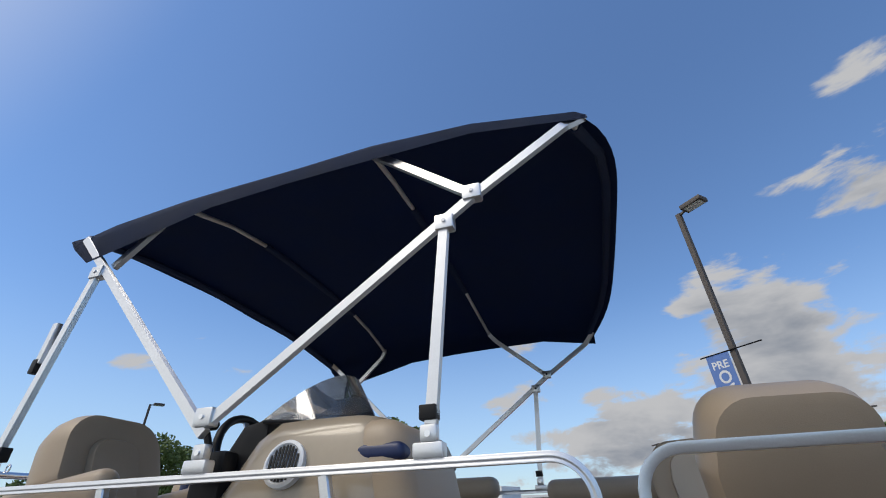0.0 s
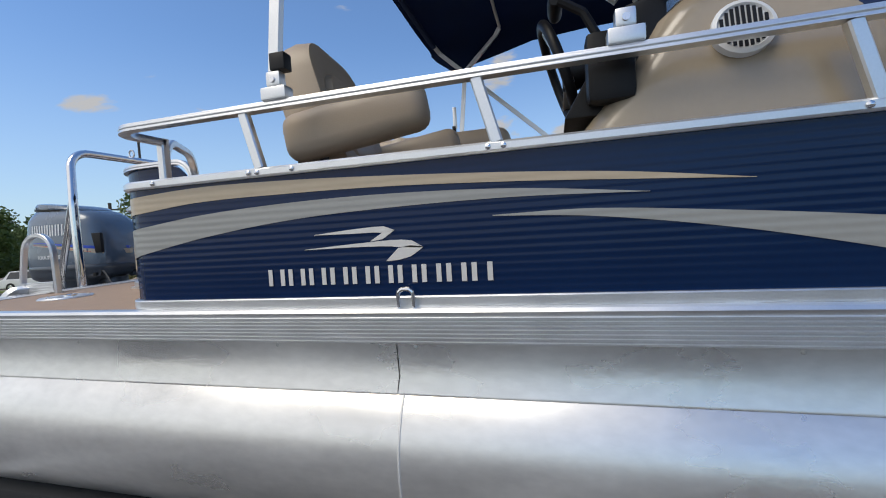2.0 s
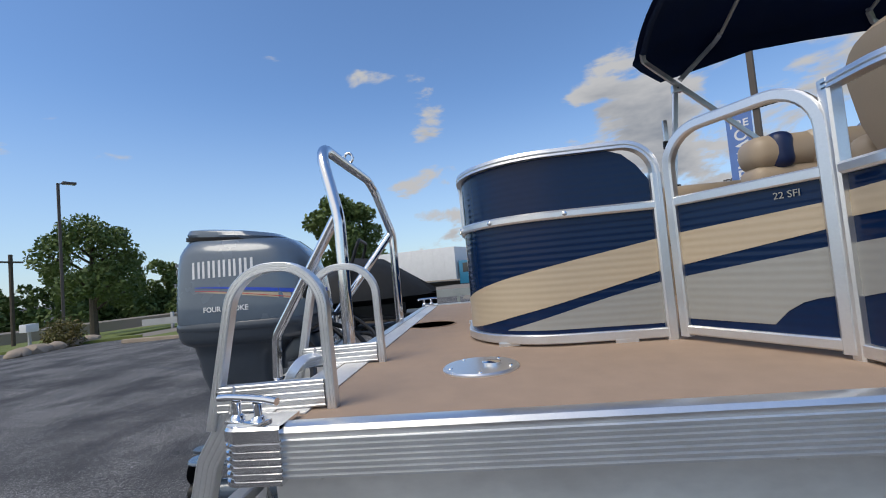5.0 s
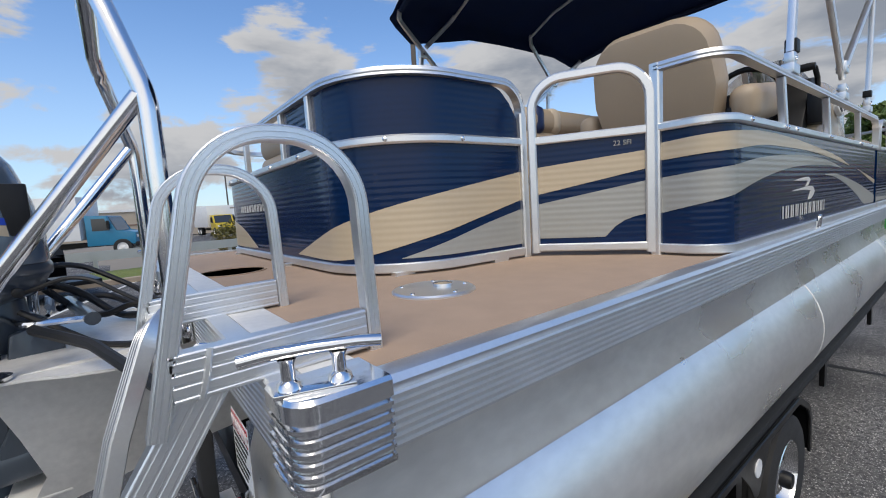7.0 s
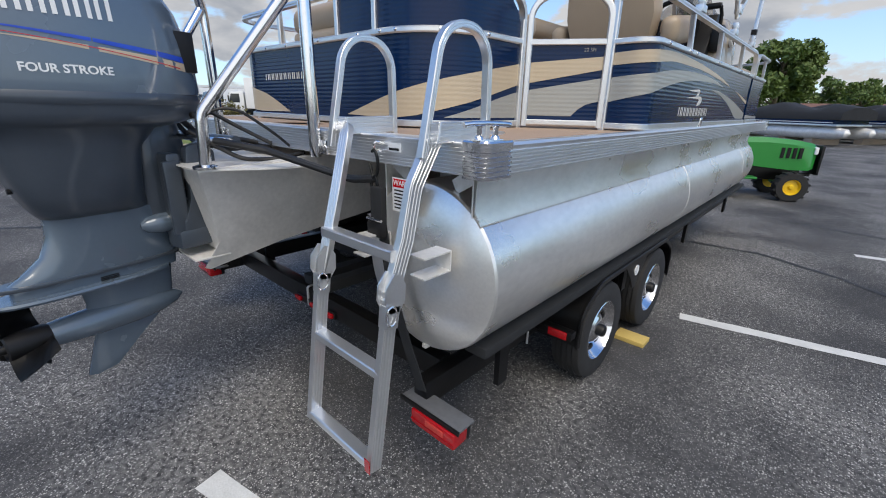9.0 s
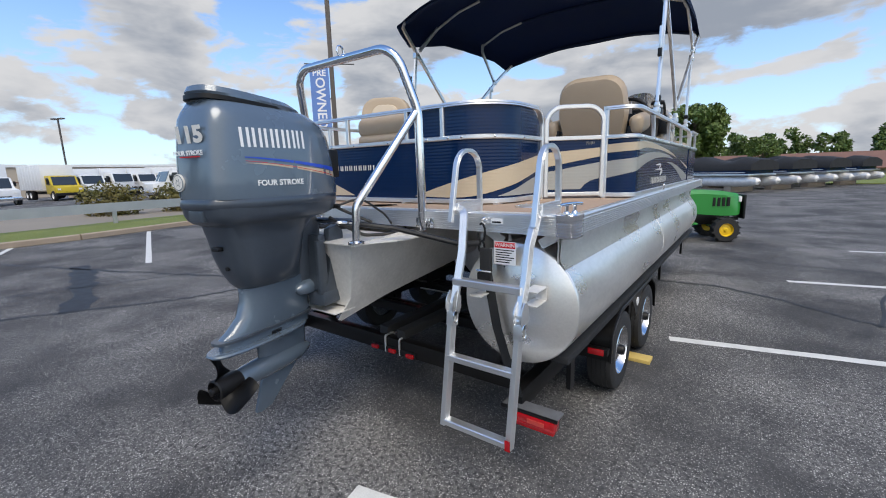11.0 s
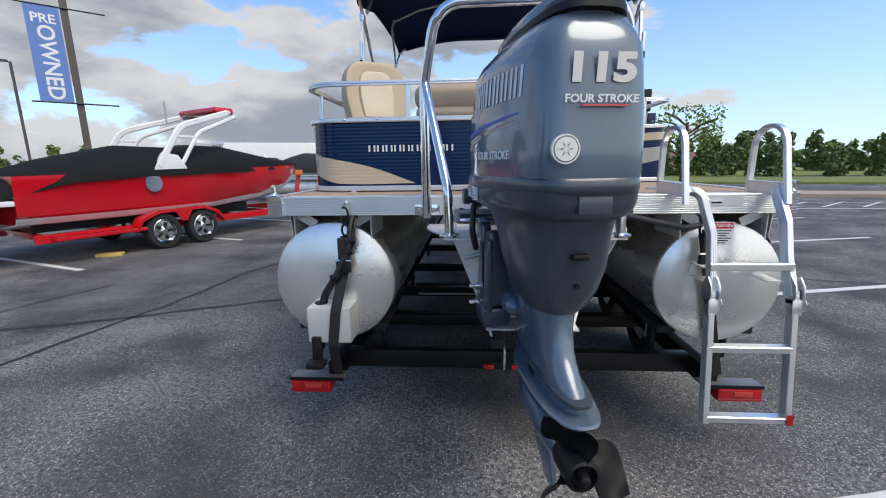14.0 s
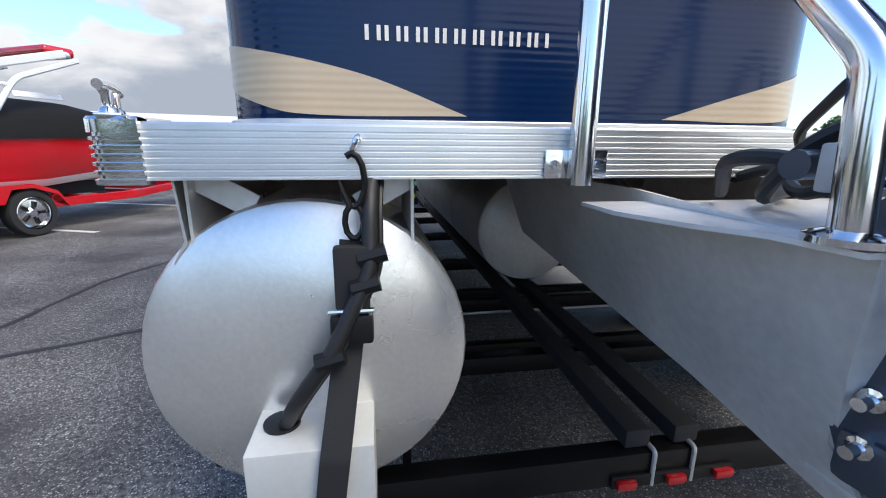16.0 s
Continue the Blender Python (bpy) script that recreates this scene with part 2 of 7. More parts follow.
def asphalt():
    """Dark binder with pale stone chips that show in worn drifts, and broad tyre-polished streaks."""
    m = mat("worn_asphalt", (0.026, 0.026, 0.028), 0.82, 0, 0.25, 2.6, 0.008, 85, spec=0.32, color2=(0.078, 0.077, 0.078))
    N, L = m.node_tree.nodes, m.node_tree.links
    b = N["Principled BSDF"]
    co = N.new("ShaderNodeTexCoord")

    def noise_at(scale, detail, stretch=None, turn=0.0):
        n = N.new("ShaderNodeTexNoise")
        n.inputs["Scale"].default_value, n.inputs["Detail"].default_value = scale, detail
        if stretch:
            mp = N.new("ShaderNodeMapping")
            mp.inputs["Scale"].default_value, mp.inputs["Rotation"].default_value = stretch, (0, 0, radians(turn))
            L.new(co.outputs["Object"], mp.inputs["Vector"]), L.new(mp.outputs[0], n.inputs["Vector"])
        else:
            L.new(co.outputs["Object"], n.inputs["Vector"])
        return n.outputs["Fac"]

    def ramp(v, lo, hi, a=0.0, z=1.0):
        r = N.new("ShaderNodeMapRange")
        r.inputs["From Min"].default_value, r.inputs["From Max"].default_value = lo, hi
        r.inputs["To Min"].default_value, r.inputs["To Max"].default_value = a, z
        L.new(v, r.inputs["Value"])
        return r.outputs[0]

    def mul(p, q):
        k = N.new("ShaderNodeMath")
        k.operation = "MULTIPLY"
        L.new(p, k.inputs[0]), L.new(q, k.inputs[1])
        return k.outputs[0]

    def blend(fac, base, colour):
        x = N.new("ShaderNodeMix")
        x.data_type = "RGBA"
        x.inputs["B"].default_value = (*colour, 1)
        L.new(fac, x.inputs["Factor"]), L.new(base, x.inputs["A"])
        return x.outputs["Result"]

    drift = mul(ramp(noise_at(0.9, 6), 0.36, 0.62), ramp(noise_at(0.5, 5, (0.35, 1.6, 1), 24), 0.32, 0.6, 0.35, 1.0))
    col = b.inputs["Base Color"].links[0].from_socket
    col = blend(mul(drift, ramp(noise_at(38, 5), 0.36, 0.66)), col, (0.235, 0.23, 0.222))
    for scale, lo, hi, amount in ((84.0, 0.42, 0.22, 1.0), (165.0, 0.46, 0.2, 0.9)):
        vo = N.new("ShaderNodeTexVoronoi")
        vo.inputs["Scale"].default_value = scale
        L.new(co.outputs["Object"], vo.inputs["Vector"])
        sepc = N.new("ShaderNodeSeparateColor")
        L.new(vo.outputs["Color"], sepc.inputs[0])
        chip = mul(ramp(vo.outputs["Distance"], lo, hi), ramp(sepc.outputs[0], 0.6, 0.8))
        chip = mul(chip, ramp(drift, 0.0, 0.6, 0.2 * amount, amount))
        col = blend(chip, col, (0.62, 0.60, 0.57))
    col = blend(ramp(noise_at(0.32, 5, (1.8, 0.3, 1), -38), 0.56, 0.70, 0.0, 0.4), col, (0.028, 0.028, 0.030))
    L.new(col, b.inputs["Base Color"])
    return m


ASPHALT = asphalt()
LINE = mat("worn_line_paint", (0.62, 0.62, 0.60), 0.7, 0, 0.14, 9, 0.002, 120)
CONC = mat("kerb_concrete", (0.36, 0.29, 0.22), 0.85, 0, 0.15, 2, 0.003, 60)
GRASS = mat("mown_grass", (0.13, 0.17, 0.035), 0.9, 0, 0.2, 1.2, 0.02, 90, color2=(0.20, 0.23, 0.06))
LEAF = mat("tree_leaves", (0.06, 0.11, 0.025), 0.6, 0, 0.3, 0.8, color2=(0.14, 0.19, 0.045))
LEAF_L = mat("locust_leaves", (0.12, 0.19, 0.04), 0.6, 0, 0.3, 0.8, color2=(0.21, 0.28, 0.07))
LEAF_R = mat("hedge_leaves", (0.075, 0.095, 0.018), 0.6, 0, 0.3, 0.8, color2=(0.16, 0.11, 0.03))
BARK = mat("bark", (0.10, 0.08, 0.06), 0.9, 0, 0.25, 6, 0.01, 20)
GALV = mat("galvanised_steel", (0.48, 0.49, 0.50), 0.55, 0.7, 0.1, 2)
POLE = mat("brown_steel_pole", (0.10, 0.085, 0.075), 0.6, 0.2, 0.1, 3)
BANNER = mat("blue_banner_cloth", (0.12, 0.22, 0.52), 0.7, 0, 0.06, 3)
ROOF = mat("brown_shingle_roof", (0.19, 0.10, 0.075), 0.9, 0, 0.12, 1, 0.01, 12)
SIDING = mat("cream_siding", (0.55, 0.50, 0.42), 0.8, 0, 0.06, 1)
GLASSW = mat("window_glass", (0.03, 0.035, 0.04), 0.08, 0, 0.05, spec=0.8)

# ---- mesh helpers ----


def finish(bm, name, material, angle=38):
    me = bpy.data.meshes.new(name)
    bmesh.ops.recalc_face_normals(bm, faces=bm.faces)
    bm.to_mesh(me)
    bm.free()
    if len(me.polygons):
        me.polygons.foreach_set("use_smooth", [True] * len(me.polygons))
        me.set_sharp_from_angle(angle=radians(angle))
    for mm in (material if isinstance(material, (list, tuple)) else [material]):
        me.materials.append(mm)
    return me


def part(name, bm, material, parent, label="", angle=38):
    ob = new(name, finish(bm, name, material, angle))
    if parent is not None:
        ob.parent = parent
    if label:
        ob["label"] = label
    return ob


def fall(x, y):
    """Height of the lot: level, with an easy fall toward the road in the south-west."""
    d = max(0.0, -0.52 * x - 0.85 * y - 14.0)
    return -min(1.9, 0.05 * d * d / (d + 4.0))


def thing(name, label, category, group="", at=(0, 0, 0), rz=0):
    e = new(name)
    e.empty_display_size = 0.1
    e.matrix_world = pose(at[0], at[1], at[2] + fall(at[0], at[1]), 0, 0, rz)
    return tagged(e, label, category, group)


def box(x0, x1, y0, y1, z0, z1, bev=0.0, bm=None, m=None, seg=2):
    own = bmesh.new()
    bmesh.ops.create_cube(own, size=1.0)
    for v in own.verts:
        v.co = Vector(((x0 + x1) / 2 + v.co.x * (x1 - x0), (y0 + y1) / 2 + v.co.y * (y1 - y0), (z0 + z1) / 2 + v.co.z * (z1 - z0)))
    if bev:
        bmesh.ops.bevel(own, geom=own.edges[:], offset=bev, segments=seg, affect="EDGES", profile=0.6)
    if m is not None:
        bmesh.ops.transform(own, matrix=m, verts=own.verts)
    return join(bm, own)


def join(bm, own):
    if bm is None:
        return own
    me = bpy.data.meshes.new("tmp")
    own.to_mesh(me)
    own.free()
    bm.from_mesh(me)
    bpy.data.meshes.remove(me)
    return bm


def fillet(pts, r, n=6):
    """A polyline with its inner corners rounded to radius r (one number, or one for each inner corner)."""
    P = [Vector(p) for p in pts]
    out = [P[0]]
    for i in range(1, len(P) - 1):
        rr = r[i - 1] if isinstance(r, (list, tuple)) else r
        a, b = (P[i - 1] - P[i]), (P[i + 1] - P[i])
        la, lb = a.length, b.length
        a, b = a / la, b / lb
        ang = a.angle(b)
        if rr <= 0 or ang > math.pi - 0.02:
            out.append(P[i])
            continue
        d = min(rr / math.tan(ang / 2), la * 0.49, lb * 0.49)
        rad = d * math.tan(ang / 2)
        p0, p1 = P[i] + a * d, P[i] + b * d
        c = P[i] + (a + b).normalized() * (rad / math.sin(ang / 2))
        u, v = p0 - c, p1 - c
        tot = u.angle(v)
        for k in range(n + 1):
            f = k / n
            out.append(c + (u * math.sin((1 - f) * tot) + v * math.sin(f * tot)) / math.sin(tot))
    out.append(P[-1])
    return out


def circle(r, n=12, sx=1.0):
    return [(r * sx * math.cos(2 * math.pi * i / n), r * math.sin(2 * math.pi * i / n)) for i in range(n)]


def rect(w, h, c=0.004):
    a, b = w / 2, h / 2
    return [(a - c, -b), (a, -b + c), (a, b - c), (a - c, b), (-a + c, b), (-a, b - c), (-a, -b + c), (-a + c, -b)]


def sweep(pts, sec, up=(0, 0, 1), closed=False, bm=None, cap=True):
    """A section (side, up) carried along a polyline, with mitred joints."""
    own = bmesh.new()
    P = [Vector(p) for p in pts]
    n = len(P)
    rings, side = [], None
    upv = Vector(up)
    for i, p in enumerate(P):
        if closed:
            t0, t1 = (p - P[i - 1]).normalized(), (P[(i + 1) % n] - p).normalized()
        else:
            t0 = (p - P[i - 1]).normalized() if i else (P[1] - p).normalized()
            t1 = (P[i + 1] - p).normalized() if i < n - 1 else t0
        t = (t0 + t1).normalized()
        if side is None:
            s = t.cross(upv)
            if s.length < 0.05:
                s = t.cross(Vector((0, 1, 0)))
            side = s.normalized()
        else:
            s = side - t * side.dot(t)
            side = s.normalized()
            if not closed and abs(t.dot(upv)) < 0.8:
                s2 = t.cross(upv).normalized()
                if s2.dot(side) > 0.3:
                    side = s2
        u = side.cross(t).normalized()
        k = 1.0 / max(0.5, t.dot(t1))
        bend = (t1 - t0)
        ring = []
        for a, b in sec:
            off = side * a + u * b
            if bend.length > 1e-4:
                bd = bend.normalized()
                off = off + bd * off.dot(bd) * (k - 1)
            ring.append(own.verts.new(p + off))
        rings.append(ring)
    m = len(sec)
    for i in range(n if closed else n - 1):
        r0, r1 = rings[i], rings[(i + 1) % n]
        for j in range(m):
            own.faces.new((r0[j], r0[(j + 1) % m], r1[(j + 1) % m], r1[j]))
    if cap and not closed:
        own.faces.new(rings[0][::-1]), own.faces.new(rings[-1])
    return join(bm, own)


def loft(rings, bm=None, cap=True, closed=True):
    own = bmesh.new()
    R = [[own.verts.new(p) for p in ring] for ring in rings]
    m = len(R[0])
    for a, b in zip(R, R[1:]):
        for j in range(m if closed else m - 1):
            own.faces.new((a[j], a[(j + 1) % m], b[(j + 1) % m], b[j]))
    if cap:
        own.faces.new(R[0][::-1]), own.faces.new(R[-1])
    return join(bm, own)


def sring(cx, cy, z, rx, ry, p=3.0, n=28, tilt=0.0):
    """A level superellipse ring; tilt raises it toward +y."""
    out = []
    for i in range(n):
        a = 2 * math.pi * i / n
        c, s = math.cos(a), math.sin(a)
        x = math.copysign(abs(c) ** (2 / p), c) * rx
        y = math.copysign(abs(s) ** (2 / p), s) * ry
        out.append((cx + x, cy + y, z + tilt * y))
    return out


def lathe(prof, axis="z", n=24, at=(0, 0, 0), bm=None, cap=True):
    """Profile of (radius, along) turned about an axis."""
    own = bmesh.new()
    rings = []
    for r, h in prof:
        ring = []
        for i in range(n):
            a = 2 * math.pi * i / n
            c, s = r * math.cos(a), r * math.sin(a)
            v = {"z": (c, s, h), "y": (c, h, s), "x": (h, c, s)}[axis]
            ring.append(own.verts.new(Vector(v) + Vector(at)))
        rings.append(ring)
    for a, b in zip(rings, rings[1:]):
        for j in range(n):
            own.faces.new((a[j], a[(j + 1) % n], b[(j + 1) % n], b[j]))
    if cap:
        own.faces.new(rings[0][::-1]), own.faces.new(rings[-1])
    return join(bm, own)


def prism(poly, axis, a, b, bev=0.0, bm=None):
    """A flat outline drawn out along an axis from a to b: axis x takes (y, z), y takes (x, z), z takes (x, y)."""
    own = bmesh.new()
    f = {"x": lambda p, d: (d, p[0], p[1]), "y": lambda p, d: (p[0], d, p[1]), "z": lambda p, d: (p[0], p[1], d)}[axis]
    v0 = [own.verts.new(f(p, a)) for p in poly]
    v1 = [own.verts.new(f(p, b)) for p in poly]
    n = len(poly)
    own.faces.new(v0[::-1]), own.faces.new(v1)
    for i in range(n):
        own.faces.new((v0[i], v0[(i + 1) % n], v1[(i + 1) % n], v1[i]))
    if bev:
        bmesh.ops.bevel(own, geom=own.edges[:], offset=bev, segments=2, affect="EDGES", profile=0.6)
    return join(bm, own)


class Plan:
    """A line on the deck, walked by length; gives places beside it."""

    def __init__(self, pts):
        self.p = [Vector((q[0], q[1], 0)) for q in pts]
        self.s = [0.0]
        for a, b in zip(self.p, self.p[1:]):
            self.s.append(self.s[-1] + (b - a).length)
        self.length = self.s[-1]

    def at(self, s, off=0.0, z=0.0):
        s = min(max(s, 0.0), self.length)
        i = 0
        while i < len(self.s) - 2 and self.s[i + 1] < s:
            i += 1
        f = (s - self.s[i]) / max(1e-9, self.s[i + 1] - self.s[i])
        p = self.p[i].lerp(self.p[i + 1], f)

        def nrm(k):
            k = min(max(k, 0), len(self.p) - 2)
            t = (self.p[k + 1] - self.p[k]).normalized()
            return Vector((t.y, -t.x, 0))
        n = nrm(i)
        n = n.lerp(nrm(i + 1), f * 0.5) if f > 0.5 else n.lerp(nrm(i - 1), (1 - f) * 0.5) if i else n
        n.normalize()
        q = p + n * off
        return (q.x, q.y, z)

    def line(self, z, off=0.0, s0=0.0, s1=None, n=0):
        s1 = self.length if s1 is None else s1
        ss = sorted({round(x, 5) for x in [s0, s1] + [x for x in self.s if s0 < x < s1]})
        return [self.at(x, off, z) for x in ss]

    def strip(self, s0, s1, lo, hi, off, thick=0.0015, step=0.03):
        """A thin sheet between two heights, given as functions of the length."""
        n = max(2, int((s1 - s0) / step))
        rings = []
        for k in range(n + 1):
            s = s0 + (s1 - s0) * k / n
            a, b = lo(s), max(hi(s), lo(s) + 0.0004)
            rings.append([self.at(s, off, a), self.at(s, off, b), self.at(s, off - thick, b), self.at(s, off - thick, a)])
        return loft(rings)


def curve(*pts):
    """A smooth function through the given (s, value) pairs."""
    xs, ys = [p[0] for p in pts], [p[1] for p in pts]

    def f(s):
        if s <= xs[0]:
            return ys[0]
        for i in range(len(xs) - 1):
            if s <= xs[i + 1]:
                h = xs[i + 1] - xs[i]
                u = (s - xs[i]) / h
                d = lambda k: (ys[min(k + 1, len(ys) - 1)] - ys[max(k - 1, 0)]) / (xs[min(k + 1, len(xs) - 1)] - xs[max(k - 1, 0)])
                return (2 * u ** 3 - 3 * u * u + 1) * ys[i] + (u ** 3 - 2 * u * u + u) * h * d(i) + (3 * u * u - 2 * u ** 3) * ys[i + 1] + (u ** 3 - u * u) * h * d(i + 1)
        return ys[-1]
    return f

# ---- ground ----
steps = [-1500, -600, -250, -140] + [k * 5.0 for k in range(-20, 21)] + [140, 250, 600, 1500]
gm = bpy.data.meshes.new("ground")
gm.from_pydata([(x, y, fall(x, y)) for y in steps for x in steps], [], [(j * len(steps) + i, j * len(steps) + i + 1, (j + 1) * len(steps) + i + 1, (j + 1) * len(steps) + i) for j in range(len(steps) - 1) for i in range(len(steps) - 1)])
gm.materials.append(ASPHALT)
ground = tagged(new("ground", gm), "dark worn asphalt parking lot with light aggregate", "ground", kind="structure")


def floor_sheet(name, poly, z, material, label, cat="ground", kind="structure", thick=0.02):
    bm = prism(poly, "z", z - thick, z)
    bmesh.ops.triangulate(bm, faces=bm.faces[:])
    for _ in range(3):
        bmesh.ops.subdivide_edges(bm, edges=[e for e in bm.edges if e.calc_length() > 5.0], cuts=1, use_grid_fill=True)
        bmesh.ops.triangulate(bm, faces=bm.faces[:])
    for v in bm.verts:
        v.co.z += fall(v.co.x, v.co.y)
    return tagged(part(name, bm, material, None), label, cat, kind=kind)


def paint_line(x, y, dx, dy, length, w=0.105):
    d = Vector((dx, dy)).normalized()
    n = Vector((-d.y, d.x)) * w / 2
    a, b = Vector((x, y)), Vector((x, y)) + d * length
    bm = bmesh.new()
    k = max(2, int(length / 0.12))
    rows = []
    for i in range(k + 1):
        p = a.lerp(b, i / k)
        j = [random.uniform(-0.006, 0.006) for _ in range(2)]
        rows.append([bm.verts.new((p.x + n.x * (1 + j[0] * 12), p.y + n.y * (1 + j[0] * 12), 0.004)), bm.verts.new((p.x - n.x * (1 + j[1] * 12), p.y - n.y * (1 + j[1] * 12), 0.004))])
    for r0, r1 in zip(rows, rows[1:]):
        bm.faces.new((r0[0], r0[1], r1[1], r1[0]))
    return tagged(part("parking_line", bm, LINE, None), "worn white painted parking line on asphalt", "road marking", "parking lines", "structure")


for k in range(5):
    paint_line(0.42 + 0.99 * k, -0.60 + 2.97 * k, 0.975, 0.215, 5.2)
for k in range(-2, 6):
    paint_line(-7.3 + 1.12 * k, 1.2 + 2.55 * k, -0.945, 0.33, 6.0)

# ---- pontoon boat ----
DECK, HW, LEN = 1.36, 1.295, 5.65
boat = thing("pontoon_boat", "navy and tan aluminium pontoon boat on a trailer", "boat")
part("deck", box(-HW + 0.02, HW - 0.02, 0.03, LEN - 0.03, DECK - 0.03, DECK, 0.003), DECKV, boat, "tan vinyl covered deck")


def rib_section(h=0.092, d=0.022, n=7):
    """Rub rail: rounded top lip over level ribs, outer side toward +side."""
    pts = [(-0.02, h / 2 + 0.004), (0.004, h / 2 + 0.006), (d - 0.006, h / 2 + 0.003), (d, h / 2 - 0.006)]
    z0, z1 = h / 2 - 0.016, -h / 2
    for i in range(n):
        a = z0 + (z1 - z0) * i / n
        b = z0 + (z1 - z0) * (i + 1) / n
        pts += [(d - 0.005, a), (d - 0.005, a - 0.003), (d, a - 0.005), (d, b + 0.002)]
    pts += [(d - 0.004, z1), (-0.02, z1)]
    return pts


ZR = DECK - 0.042
part("rub_rail", sweep([(HW - 0.022, 0.10, ZR), (HW - 0.022, LEN - 0.1, ZR)], rib_section()), ALU, boat, "ribbed aluminium rub rail")
part("rub_rail", sweep([(-HW + 0.022, LEN - 0.1, ZR), (-HW + 0.022, 0.10, ZR)], rib_section()), ALU, boat)
st_pts = [(-0.02, 0.048), (0.018, 0.048), (0.022, 0.044)]
for i in range(8):
    zz = 0.036 - i * 0.0105
    st_pts += [(0.022, zz), (0.0205, zz - 0.0015), (0.0205, zz - 0.003), (0.022, zz - 0.0045)]
st_pts += [(0.022, -0.046), (-0.02, -0.046)]
part("stern_rail", sweep([(-1.22, 0.022, ZR), (1.22, 0.022, ZR)], st_pts), ALU, boat, "aluminium stern edge rail")
part("bow_rail", sweep([(1.22, LEN - 0.022, ZR), (-1.22, LEN - 0.022, ZR)], st_pts), ALU, boat)
part("deck_trim", box(-1.2, 1.2, 0.045, 0.12, DECK, DECK + 0.004, 0.0015), ALU_DULL, boat)


def corner_cap(sx, sy):
    """Ribbed chrome cap that closes a deck corner."""
    y0 = 0.0 if sy > 0 else LEN
    bm = None
    path = fillet([(sx * 1.215, y0 - sy * 0.004, 0), (sx * 1.30, y0 - sy * 0.004, 0), (sx * 1.30, y0 + sy * 0.115, 0)], 0.03, 5)
    sec = [(-0.03, 0.052), (0.0, 0.055), (0.004, 0.050), (0.004, 0.030)]
    for i in range(6):
        zz = 0.030 - i * 0.0135
        sec += [(-0.003, zz), (-0.003, zz - 0.005), (0.003, zz - 0.007), (0.003, zz - 0.0115)]
    sec += [(0.002, -0.053), (-0.03, -0.053)]
    if sx * sy < 0:
        sec = [(-a, b) for a, b in sec][::-1]
    bm = sweep([(p.x, p.y, ZR) for p in path], sec)
    poly = [(p.x, p.y) for p in path] + [(sx * 1.215, y0 + sy * 0.115)]
    prism(poly, "z", DECK + 0.006, DECK + 0.013, 0.0, bm)
    return part("corner_cap", bm, CAP, boat, "ribbed chrome corner cap")


for sx in (1, -1):
    for sy in (1, -1):
        corner_cap(sx, sy)

# tubes
TZ, TR = 0.905, 0.315


def pontoon(cx, r, z, y0, y1, name="pontoon_tube", mt=ALU_TUBE):
    prof = [(0.004, y0 - 0.05), (r * 0.25, y0 - 0.047), (r * 0.5, y0 - 0.038), (r * 0.75, y0 - 0.022), (r * 0.92, y0 - 0.006), (r * 0.985, y0 + 0.004), (r, y0 + 0.014), (r, y1 - 0.9)]
    t = part(name, lathe(prof[6:] + [(r * 0.98, y1 - 0.6), (r * 0.85, y1 - 0.3), (r * 0.55, y1 - 0.08), (r * 0.2, y1), (0.004, y1 + 0.01)], "y", 48, (cx, 0, z)), mt, boat, "brushed aluminium pontoon tube")
    part("tube_end", lathe(prof[:7], "y", 48, (cx, 0, z)), ALU_END if mt is ALU_TUBE else mt, t, "domed aluminium end plate")
    for yy in (2.32, 4.4):
        if y0 < yy < y1 - 1:
            part("weld_seam", lathe([(r - 0.002, yy - 0.006), (r + 0.002, yy - 0.002), (r + 0.002, yy + 0.002), (r - 0.002, yy + 0.006)], "y", 48, (cx, 0, z)), ALU_DULL, t)
    return t


